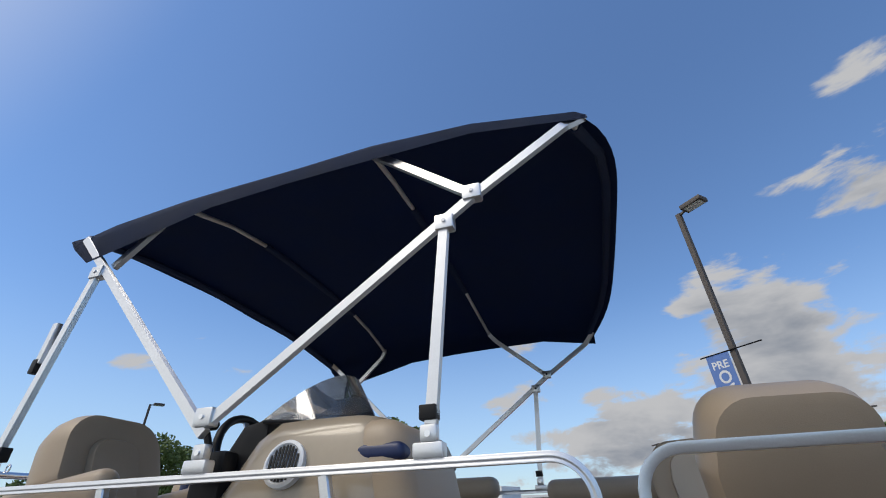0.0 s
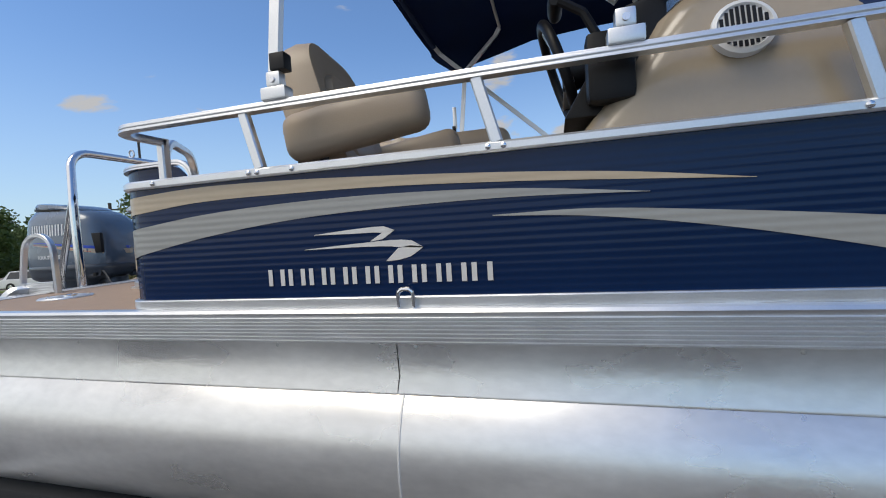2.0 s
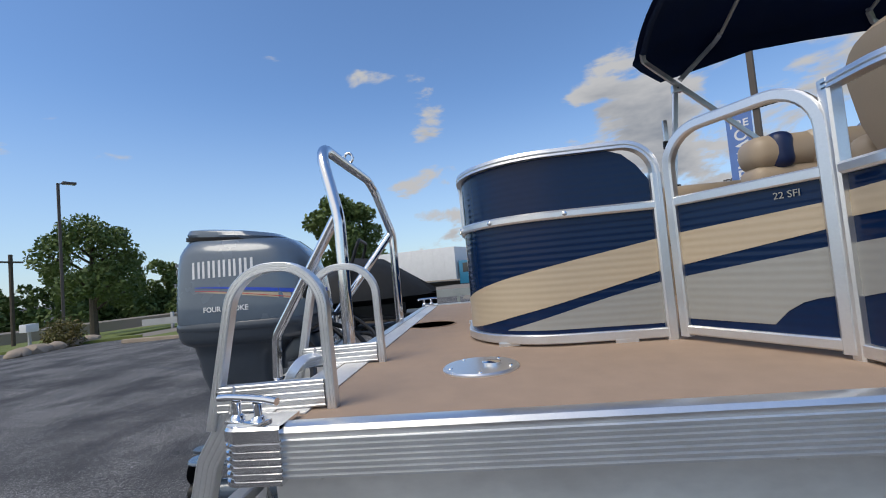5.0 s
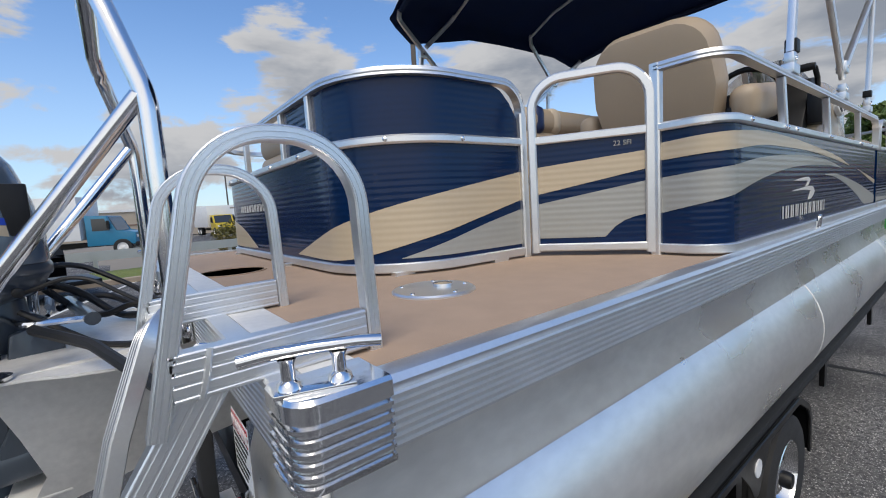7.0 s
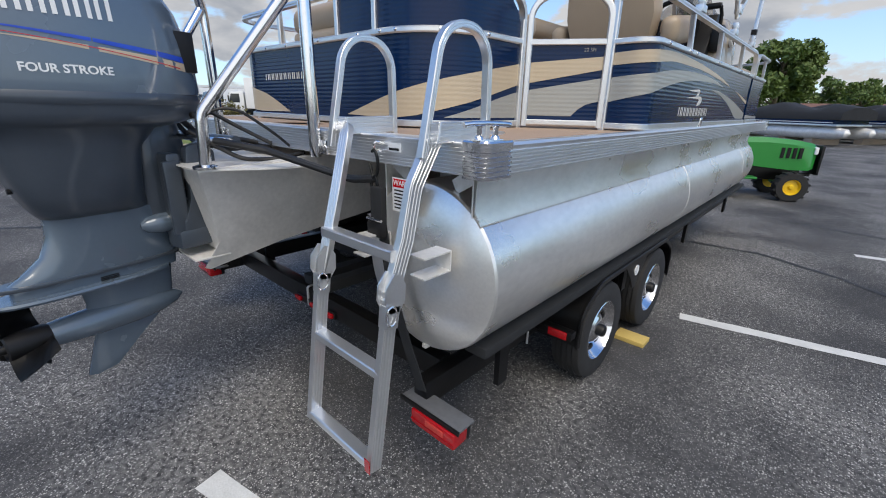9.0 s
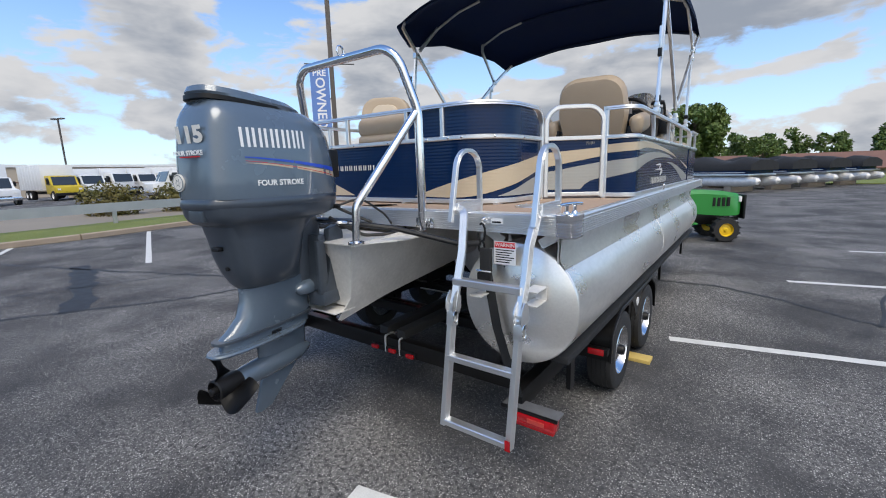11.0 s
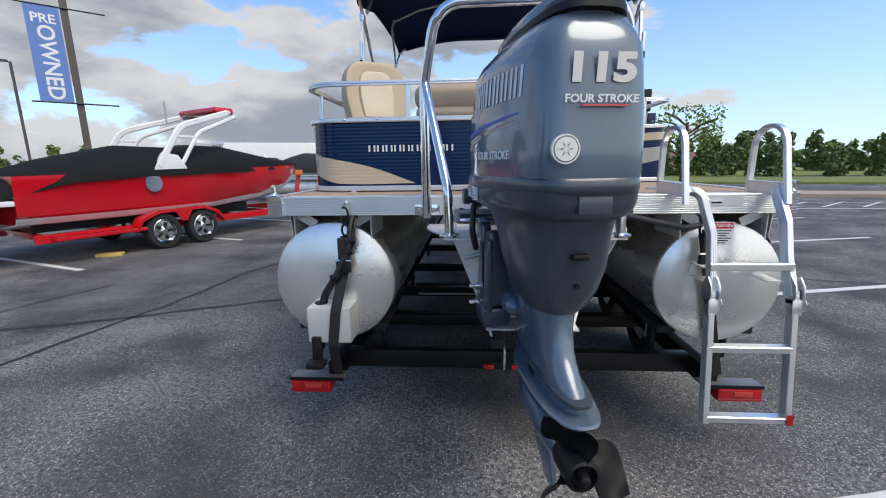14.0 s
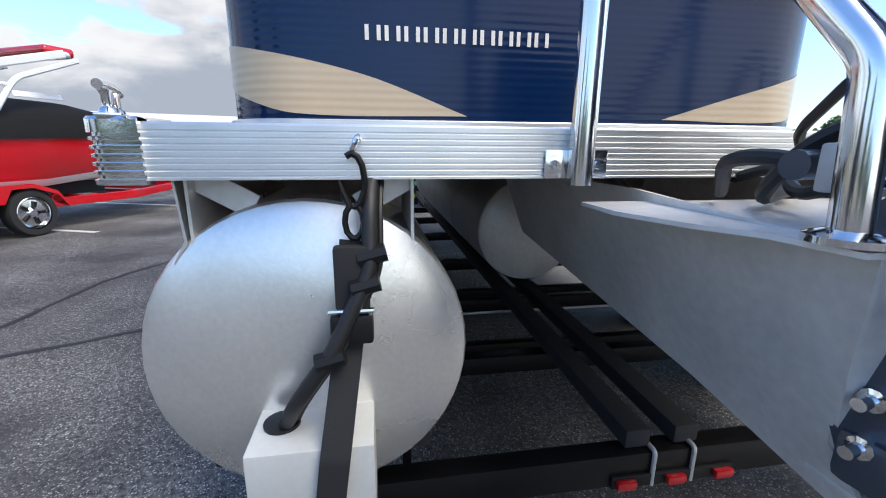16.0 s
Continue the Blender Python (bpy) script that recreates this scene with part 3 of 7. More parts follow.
stbd = pontoon(1.0, TR, TZ, 0.06, 5.7)
port = pontoon(-0.985, 0.327, TZ, 0.06, 5.7)
mid = pontoon(0.0, 0.29, 0.87, 1.45, 5.6, mt=ALU_DULL)
part("keel_strip", box(0.99, 1.01, 0.06, 4.8, TZ - TR - 0.012, TZ - TR + 0.004), ALU_DULL, stbd)
for t_, cx, s in ((stbd, 1.0, 1), (port, -0.98, -1)):
    # riser sheet between tube and deck, with its folded lower flange
    ta, tb = math.radians(41), math.radians(40)
    on = lambda r, a: (cx + s * r * math.cos(a), TZ + r * math.sin(a))
    outer = [(cx + s * 0.223, 1.273), (cx + s * 0.227, 1.273), (cx + s * 0.219, 1.156), on(TR + 0.005, ta), on(TR + 0.001, tb), (cx + s * 0.214, 1.150)]
    for a, b in ((0.06, 2.30), (2.304, 4.38), (4.384, 5.0)):
        part("riser_sheet", prism(outer, "y", a, b), ALU_TUBE, t_, "folded aluminium riser")
    for yy in (0.16, 1.05, 1.9, 2.25, 2.36, 3.3, 4.3):
        part("rivet", lathe([(0.006, 0), (0.006, 0.003), (0.003, 0.005)], "x", 8, (cx + s * 0.2245, yy, 1.245)) if s > 0 else lathe([(0.006, -0.005), (0.006, -0.003), (0.003, 0)], "x", 8, (cx + s * 0.2245, yy, 1.245)), ALU_DULL, t_)
    # stern gussets
    for gx in (cx - 0.205, cx + 0.205):
        part("gusset", box(gx - 0.003, gx + 0.003, 0.062, 0.35, TZ + 0.2, 1.272), ALU_DULL, t_)
    for k in (-1, 1):
        part("brace", sweep([(cx + k * 0.10, 0.10, 1.212), (cx + k * 0.2, 0.10, 1.27)], rect(0.008, 0.05, 0.001)), ALU_DULL, t_)
for yy in (0.35, 0.95, 1.55, 2.15, 2.75, 3.35, 3.95, 4.55, 5.15, 5.5):
    part("cross_channel", box(-1.2, 1.2, yy - 0.03, yy + 0.03, 1.276, 1.329), ALU_DULL, boat)

# ---- fences ----
ZB, ZP, ZT = 1.371, 1.782, 1.975
SIDE_R = Plan(fillet([(1.05, 1.324, 0), (1.25, 1.324, 0), (1.25, 4.09, 0)], 0.17, 10))
FORE_R = Plan(fillet([(1.25, 4.19, 0), (1.25, 5.15, 0), (0.40, 5.4, 0)], 0.4, 10))
GATE = Plan([(0.70, 1.115, 0), (1.035, 1.312, 0)])
LOUNGE = Plan(fillet([(-1.25, 4.68, 0), (-1.25, 0.45, 0), (0.66, 0.45, 0), (0.676, 1.09, 0)], [0.22, 0.36], 12))
FORE_L = Plan(fillet([(-0.40, 5.4, 0), (-1.25, 5.15, 0), (-1.25, 4.72, 0)], 0.35, 8))


def fence(plan, label, posts=(), z_top=ZT, rail_drop=(False, False), name="fence_panel", legs=None):
    f = part(name, plan.strip(0, plan.length, lambda s: ZB + 0.018, lambda s: ZP - 0.012, 0.0, 0.012, 0.05), NAVY, boat, label)
    part("bottom_rail", sweep(plan.line(ZB + 0.012), rect(0.03, 0.03, 0.003)), ALU, f)
    part("cap_rail", sweep(plan.line(ZP), rect(0.032, 0.028, 0.006)), ALU, f)
    for s in legs or []:
        x, y, z = plan.at(s)
        part("foot_block", box(x - 0.016, x + 0.016, y - 0.035, y + 0.035, DECK, ZB), ALU, f)
    for s in posts:
        part("post", sweep([plan.at(s + 0.026, 0, ZP + 0.012), plan.at(s - 0.02, 0, z_top - 0.012)], rect(0.026, 0.032, 0.004), up=(0, 1, 0)), ALU, f)
    return f


def screws(parent, plan, ss, z=ZP, off=0.0165):
    for s in ss:
        x, y, _ = plan.at(s, off)
        n = Vector(plan.at(s, 1.0)) - Vector(plan.at(s, 0.0))
        bm = lathe([(0.0085, 0), (0.008, 0.003), (0.004, 0.0055)], "z", 8)
        bmesh.ops.transform(bm, matrix=Matrix.Translation((x, y, z)) @ n.to_track_quat("Z", "Y").to_matrix().to_4x4(), verts=bm.verts)
        part("screw", bm, CHROME, parent)


def s_of(plan, y):
    """Length along the plan where it passes y on its long straight run."""
    for k in range(int(plan.length / 0.01)):
        if plan.at(k * 0.01)[1] >= y and plan.at(k * 0.01)[0] > 1.2:
            return k * 0.01
    return 0


S0 = s_of(SIDE_R, 1.8) - 1.8
sideR = fence(SIDE_R, "navy fence panel with tan and grey stripes", [1.878 + S0, 2.596 + S0, 3.402 + S0], legs=[0.3, 1.25, 2.0, 2.6])
screws(sideR, SIDE_R, [1.50 + S0, 1.87 + S0, 1.90 + S0, 2.02 + S0, 2.60 + S0, 2.64 + S0, 3.40 + S0, 3.45 + S0, 3.8 + S0])
# top rail with rounded forward end; aft end stands on the gate post
rail_pts = SIDE_R.line(ZT, 0, 0.0, SIDE_R.length)
rail_fwd = fillet([rail_pts[-2], (1.25, 4.09, ZT), (1.25, 4.09, ZP)], 0.16, 8)
RSEC = [(a, b) for a, b in [(0.017, -0.012), (0.017, -0.008), (0.0155, -0.006), (0.0155, -0.003), (0.017, -0.001), (0.017, 0.003), (0.0155, 0.005), (0.0155, 0.008), (0.014, 0.012), (-0.014, 0.012), (-0.017, 0.008), (-0.017, -0.012)]]
part("top_rail", sweep(rail_pts[:-2] + rail_fwd, RSEC), ALU, sideR, "ribbed aluminium top rail")
part("end_post", sweep([SIDE_R.at(0.0, 0, DECK), SIDE_R.at(0.0, 0, ZT + 0.012)], rect(0.034, 0.034, 0.005), up=(0, 1, 0)), ALU, sideR)
foreR = fence(FORE_R, "navy forward fence panel with grey stripes", [0.5, 1.2], legs=[0.2, 0.9, 1.5])
fr = FORE_R.line(ZT, 0, 0.0)
part("top_rail", sweep(fillet([(1.25, 4.19, ZP), (1.25, 4.19, ZT), fr[1]], 0.16, 8) + fr[2:], RSEC), ALU, foreR)
foreL = fence(FORE_L, "navy port bow fence panel", [0.5], legs=[0.4])
part("top_rail", sweep(FORE_L.line(ZT), RSEC), ALU, foreL)

y_s = lambda y: y + S0
sh = SIDE_R.length
stripe = lambda pl, par, mt, s0, s1, lo, hi, name, off=0.0022: part(name, pl.strip(s0, s1, lo, hi, off, 0.0022), mt, par)
Y = lambda *pts: curve(*[(p[0] + S0 if i >= 0 else p[0], p[1]) for i, p in enumerate(pts)])
stripe(SIDE_R, sideR, TAN, 0.0, y_s(3.2), Y((1.0, 1.665), (1.36, 1.685), (1.66, 1.71), (1.98, 1.712), (2.3, 1.707), (2.66, 1.69), (2.93, 1.672), (3.2, 1.652)), Y((1.0, 1.72), (1.36, 1.742), (1.66, 1.757), (1.98, 1.752), (2.3, 1.737), (2.66, 1.714), (2.93, 1.69), (3.2, 1.653)), "tan_stripe")
stripe(SIDE_R, sideR, SILVER, 0.0, y_s(2.98), Y((1.0, 1.46), (1.36, 1.54), (1.66, 1.595), (1.98, 1.632), (2.3, 1.647), (2.66, 1.65), (2.98, 1.638)), Y((1.0, 1.60), (1.36, 1.635), (1.66, 1.668), (1.98, 1.684), (2.3, 1.686), (2.66, 1.672), (2.98, 1.639)), "grey_stripe")
stripe(SIDE_R, sideR, SILVER, y_s(2.6), sh, Y((2.6, 1.605), (2.85, 1.588), (3.15, 1.543), (3.42, 1.485), (3.67, 1.42), (3.78, 1.41), (4.2, 1.41)), Y((2.6, 1.607), (2.85, 1.607), (3.15, 1.582), (3.42, 1.553), (3.67, 1.52), (3.87, 1.49), (4.2, 1.44)), "grey_stripe")
stripe(SIDE_R, sideR, TAN, y_s(3.45), sh, Y((3.45, 1.632), (3.68, 1.598), (3.87, 1.568), (4.2, 1.52)), Y((3.45, 1.634), (3.68, 1.61), (3.87, 1.588), (4.2, 1.55)), "tan_stripe")
stripe(FORE_R, foreR, SILVER, 0.0, 1.3, curve((0, 1.41), (1.3, 1.41)), curve((0, 1.44), (1.3, 1.412)), "grey_stripe")

gatef = part("gate_panel", GATE.strip(0, GATE.length, lambda s: ZB + 0.03, lambda s: ZP - 0.012, 0.0, 0.012, 0.1), NAVY, boat, "navy side gate with tan and grey stripes")
g0, g1 = GATE.at(0, 0), GATE.at(GATE.length, 0)
part("gate_frame", sweep(fillet([(g0[0], g0[1], ZB), (g0[0], g0[1], ZT + 0.02), (g1[0], g1[1], ZT + 0.02), (g1[0], g1[1], ZB)], 0.11, 8), rect(0.03, 0.03, 0.005), up=(0.5, -0.86, 0)), ALU, gatef)
part("gate_bar", sweep([(*GATE.at(0.01)[:2], ZP), (*GATE.at(GATE.length - 0.01)[:2], ZP)], rect(0.026, 0.028, 0.004)), ALU, gatef)
part("gate_bar", sweep([(*GATE.at(0.01)[:2], ZB + 0.02), (*GATE.at(GATE.length - 0.01)[:2], ZB + 0.02)], rect(0.026, 0.028, 0.004)), ALU, gatef)
gl = GATE.length
stripe(GATE, gatef, TAN, 0.015, gl - 0.015, curve((0, 1.585), (gl, 1.655)), curve((0, 1.685), (gl, 1.715)), "tan_stripe")
stripe(GATE, gatef, SILVER, 0.015, gl - 0.015, curve((0, 1.425), (gl * 0.64, 1.425), (gl * 0.66, 1.426), (gl * 0.72, 1.465), (gl * 0.85, 1.49), (gl, 1.503)), curve((0, 1.55), (gl, 1.615)), "grey_stripe")
MARK = (Matrix.Translation(GATE.at(gl * 0.78, 0.0035, 1.745)) @ pose(0, 0, 0, 90, 0, 30), "22 SFI")

lounge = fence(LOUNGE, "navy stern fence with tan triangle stripes", [], legs=[4.13 + 0.3, 4.13 + 1.2, 4.13 + 1.9, LOUNGE.length - 0.15])
ll = LOUNGE.length


def s_x(x):
    for k in range(int(ll / 0.005)):
        p = LOUNGE.at(k * 0.005)
        if p[1] < 0.46 and p[0] >= x:
            return k * 0.005
    return ll


lr_ = LOUNGE.line(1.985, 0, 0.0)
part("top_rail", sweep(lr_[:-1] + fillet([lr_[-2], (0.676, 1.082, 1.985), (0.676, 1.082, ZP)], 0.13, 8)[1:], RSEC), ALU, lounge, "ribbed aluminium top rail")
part("end_post", sweep([LOUNGE.at(ll - 0.01, 0, DECK), LOUNGE.at(ll - 0.01, 0, ZP + 0.1)], rect(0.034, 0.034, 0.005), up=(0, 1, 0)), ALU, lounge)
for x in (-0.62, -0.03, 0.27):
    part("post", sweep([LOUNGE.at(s_x(x), 0, ZP), LOUNGE.at(s_x(x), 0, 1.98)], rect(0.03, 0.026, 0.004), up=(0, 1, 0)), ALU, lounge)
for y in (0.8, 1.8, 2.9, 4.0):
    part("post", sweep([(-1.25, y, ZP), (-1.25, y, 1.98)], rect(0.026, 0.03, 0.004), up=(0, 1, 0)), ALU, lounge)
part("upper_panel", LOUNGE.strip(s_x(-0.015), ll - 0.02, lambda s: ZP + 0.016, lambda s: 1.972 - 7.0 * max(0.0, s - ll + 0.15) ** 2, -0.002, 0.01, 0.04), NAVY, lounge, "navy upper privacy panel")
screws(lounge, LOUNGE, [s_x(-1.0), s_x(-0.8), s_x(-0.55), s_x(-0.2), s_x(0.15), s_x(0.32), ll - 0.75, ll - 0.55, ll - 0.3])
a0 = s_x(0.02)
stripe(LOUNGE, lounge, TAN, a0, ll - 0.02, curve((a0, 1.411), (a0 + 0.42, 1.411), (a0 + 0.7, 1.47), (ll, 1.58)), curve((a0, 1.412), (a0 + 0.3, 1.50), (a0 + 0.65, 1.59), (ll, 1.68)), "tan_stripe")
stripe(LOUNGE, lounge, SILVER, a0 + 0.62, ll - 0.02, lambda s: 1.411, curve((a0 + 0.62, 1.412), (ll - 0.2, 1.50), (ll, 1.545)), "grey_stripe")
b0, b1 = s_x(-1.0) - 0.42, s_x(-0.59)
stripe(LOUNGE, lounge, TAN, b0, b1, curve((b0, 1.52), (s_x(-1.0) - 0.2, 1.45), (s_x(-1.05), 1.412), (b1, 1.411)), curve((b0, 1.62), (s_x(-1.0) - 0.15, 1.57), (s_x(-0.86), 1.51), (b1, 1.412)), "tan_triangle")


def word_bars(parent, plan, s0, s1, z0, z1, n, mt=LETTER, off=0.0035, slant=0.0, double=True):
    """A brand word as a row of plain upright bars."""
    w = (s1 - s0) / n
    for i in range(n):
        a, b = s0 + i * w + w * 0.10, s0 + (i + 1) * w - w * 0.10
        bw = w * 0.2
        for c in (a, b - bw):
            part("name_bar", plan.strip(c, c + bw, lambda s: z0, lambda s: z1, off, 0.001, 0.02), mt, parent)


word_bars(sideR, SIDE_R, y_s(1.895), y_s(2.60), 1.435, 1.485, 10)
word_bars(lounge, LOUNGE, s_x(-0.868), s_x(-0.355), 1.598, 1.635, 10)
for lo, hi in (([(2.068, 1.594), (2.2, 1.592), (2.262, 1.592), (2.285, 1.589), (2.322, 1.595)], [(2.068, 1.595), (2.2, 1.605), (2.29, 1.608), (2.312, 1.603), (2.322, 1.596)]),
               ([(2.248, 1.567), (2.29, 1.573), (2.315, 1.585), (2.322, 1.595)], [(2.248, 1.568), (2.268, 1.576), (2.285, 1.590), (2.322, 1.597)]),
               ([(2.034, 1.552), (2.2, 1.553), (2.30, 1.551), (2.335, 1.547), (2.403, 1.543)], [(2.034, 1.553), (2.2, 1.563), (2.335, 1.568), (2.385, 1.560), (2.403, 1.545)]),
               ([(2.293, 1.509), (2.34, 1.513), (2.385, 1.527), (2.403, 1.543)], [(2.293, 1.510), (2.315, 1.522), (2.335, 1.549), (2.403, 1.546)])):
    stripe(SIDE_R, sideR, LETTER, y_s(lo[0][0]), y_s(lo[-1][0]), curve(*[(y_s(a), b - 0.012) for a, b in lo]), curve(*[(y_s(a), b - 0.012) for a, b in hi]), "swoosh")

# ---- deck fittings ----
def cleat(x, y, rz, z=DECK + 0.012):
    c = thing("mooring_cleat", "polished chrome mooring cleat on the deck corner", "cleat", "mooring cleats", (x, y, z), rz)
    part("base", box(-0.045, 0.045, -0.018, 0.018, 0, 0.006, 0.002), CHROME, c)
    for k in (-0.028, 0.028):
        part("post", lathe([(0.015, 0.004), (0.013, 0.012), (0.008, 0.016), (0.008, 0.034), (0.011, 0.04)], "z", 12, (k, 0, 0)), CHROME, c)
    part("horn", sweep([(-0.078, 0, 0.044), (-0.05, 0, 0.047), (0, 0, 0.048), (0.05, 0, 0.047), (0.078, 0, 0.044)], circle(0.0075, 10)), CHROME, c)
    return c


cleat(1.268, 0.035, 72)
cleat(-1.268, 0.035, 108)

gas = thing("fuel_fill_plate", "round brushed aluminium deck plate with a filler cap", "deck plate", at=(0.89, 0.485, DECK))
part("disc", lathe([(0.105, 0), (0.105, 0.004), (0.10, 0.008), (0.02, 0.009)], "z", 32), ALU, gas)
part("cap", lathe([(0.026, 0.008), (0.026, 0.016), (0.012, 0.019)], "z", 16, (0.0, 0.03, 0)), CHROME, gas)
for k in range(5):
    a = k * 2 * math.pi / 5
    part("bolt", lathe([(0.006, 0.008), (0.005, 0.011)], "z", 8, (0.085 * math.cos(a), 0.085 * math.sin(a), 0)), CHROME, gas)
hatch = thing("deck_hatch", "flush tan deck hatch ring", "hatch", at=(-0.1, 0.22, DECK))
part("ring", lathe([(0.13, 0.0), (0.13, 0.003), (0.12, 0.003), (0.12, 0.0)], "z", 32), DECKV, hatch)

eye = thing("docking_eye", "chrome docking eye on the side rail", "docking eye", at=(1.262, 2.36, ZB))
part("loop", sweep(fillet([(0.012, -0.022, -0.03), (0.02, -0.022, 0.05), (0.02, 0.022, 0.05), (0.012, 0.022, -0.03)], 0.018, 6), circle(0.006, 8)), CHROME, eye)

# ---- boarding ladder ----


def grooved(w, h, n, d=0.0014):
    """A rectangular extrusion, w by h, with n lengthwise grooves in each broad face."""
    pts = []
    for sgn in (1, -1):
        face = [(-w / 2 + 0.002, h / 2)]
        for k in range(n):
            c = -w / 2 + w * (k + 0.5) / n
            g = w / n * 0.2
            face += [(c - g, h / 2), (c - g * 0.5, h / 2 - d), (c + g * 0.5, h / 2 - d), (c + g, h / 2)]
        face += [(w / 2 - 0.002, h / 2), (w / 2, h / 2 - 0.002)]
        face = [(-w / 2, h / 2 - 0.002)] + face
        pts += [(sgn * a, sgn * b) for a, b in face]
    return pts


lad = thing("boarding_ladder", "ribbed aluminium folding boarding ladder at the stern", "ladder", at=(0.01, 0.035, 0))
for i, (x0, x1) in enumerate(((0.71, 0.79), (1.15, 1.14))):
    arch = fillet([(x0, 0.132, DECK), (x0, 0.124, 1.676), (x0, -0.076, 1.676), (x0, -0.15, 1.325)], [0.104, 0.104], 12)
    part("grab_arch", sweep(arch, grooved(0.021, 0.026, 3), up=(1, 0, 0)), ALU, lad)
    part("foot_bar", sweep([(x0, 0.118, 1.395), (x0, -0.13, 1.39)], grooved(0.058, 0.026, 4), up=(1, 0, 0)), ALU, lad)
    part("weld_bead", sweep([(x0 + 0.012, -0.088, 1.42), (x0 + 0.014, -0.094, 1.39), (x0 + 0.012, -0.102, 1.362)], circle(0.004, 6)), ALU, lad)
    top = [(x0 + 0.0, -0.08, 1.385), (x1 - 0.01, -0.13, 1.385), (x1 + 0.02, -0.20, 1.2), (x1 + 0.01, -0.27, 0.93)] if i == 0 else [(x1, -0.075, 1.40), (x1, -0.17, 1.25), (x1, -0.205, 1.1), (x1, -0.27, 0.93)]
    part("side_rail", sweep(fillet(top, [0.08, 0.0], 8), grooved(0.036, 0.03, 4) if i == 0 else grooved(0.05, 0.027, 4), up=(0.3, -0.9, 0.3) if i == 0 else (1, 0, 0)), ALU, lad)
    part("side_rail", sweep([(x1 + 0.006, -0.265, 0.96), (x1 - 0.004, -0.345, 0.365)], grooved(0.046, 0.026, 4), up=(1, 0, 0)), ALU, lad)
    hx = x1 + 0.008
    for k in (-0.02, 0.016):
        part("hinge_plate", prism([(-0.245, 1.01), (-0.23, 0.98), (-0.232, 0.93), (-0.255, 0.90), (-0.29, 0.905), (-0.305, 0.94), (-0.30, 0.985), (-0.27, 1.02)], "x", hx + k, hx + k + 0.005), ALU, lad)
    part("hinge_plate", prism([(-0.25, 0.92), (-0.262, 0.85), (-0.302, 0.855), (-0.295, 0.925)], "x", hx - 0.02, hx + 0.021, 0.002), ALU, lad)
    part("pull_ring", sweep([(hx + 0.028, -0.29 + 0.02 * math.cos(a * 0.7), 0.90 + 0.03 * math.sin(a * 0.7)) for a in range(9)], circle(0.0025, 6), closed=True), CHROME, lad)
for z, y, w in ((0.385, -0.343, 0.03), (0.70, -0.30, 0.03), (1.06, -0.238, 0.034)):
    part("rung", sweep([(0.79, y, z), (1.14, y, z)], rect(0.046, w, 0.004)), ALU, lad)
part("reflector_tape", box(1.126, 1.152, -0.372, -0.3695, 0.37, 0.42), REDL, lad)
stk = thing("maker_decal", "small oval flag decal on the ladder", "decal", at=(1.1645, 0.0, 1.377))
part("oval", lathe([(0.017, 0), (0.017, 0.0012)], "x", 20), WHITE, stk)
part("band", box(0.0012, 0.0024, -0.009, 0.010, -0.006, 0.0), RED, stk)
part("field", box(0.0012, 0.0024, -0.009, -0.001, 0.001, 0.007), VINYL_B, stk)

# brackets behind the ladder and at the port tube
br = thing("ladder_stop", "bent aluminium ladder stop bracket on the tube end", "bracket")
for x in (0.87, 1.16):
    part("arm", prism([(0.0, 1.035), (-0.12, 1.035), (-0.12, 1.03), (-0.006, 1.03), (-0.006, 0.97), (-0.12, 0.97), (-0.12, 0.965), (0.0, 0.965)], "x", x - 0.045, x + 0.02), ALU_DULL, br)
pb = thing("transducer_bracket", "white painted box bracket on the tube end", "bracket")
part("box", box(-1.085, -0.862, -0.115, 0.06, 0.63, 0.815, 0.006), mat("grey_white_paint", (0.52, 0.53, 0.52), 0.45, 0.1, 0.08, 6), pb)
part("grommet", lathe([(0.034, 0), (0.034, 0.006), (0.022, 0.008)], "z", 20, (-1.035, -0.03, 0.815)), BLACK, pb)
part("transducer", box(-1.065, -1.015, -0.135, -0.112, 0.53, 0.665, 0.008), BLACK, pb)
part("transducer", box(-1.085, -0.995, -0.19, -0.11, 0.515, 0.545, 0.01), BLACK, pb)


def hook(x, z=1.318):
    h = thing("tie_eye", "steel eye bolt with a black S hook", "hook", "tie-down hooks")
    part("eye_bolt", sweep(fillet([(x, 0.0, z + 0.02), (x, -0.04, z + 0.03), (x - 0.012, -0.035, z + 0.005), (x - 0.01, -0.005, z - 0.005)], 0.012, 4), circle(0.005, 8)), CHROME, h)
    pts = [(x - 0.012 + 0.02 * math.sin(t), -0.035, z - 0.045 + 0.045 * math.cos(t)) for t in [k * 0.5 for k in range(-1, 10)]]
    pts += [(x - 0.012 - 0.016 * math.sin(t), -0.037, z - 0.115 + 0.03 * math.cos(t)) for t in [0.4 + k * 0.6 for k in range(10)]]
    part("s_hook", sweep(pts, circle(0.0055, 8)), BLACK_ST, h)
    return h


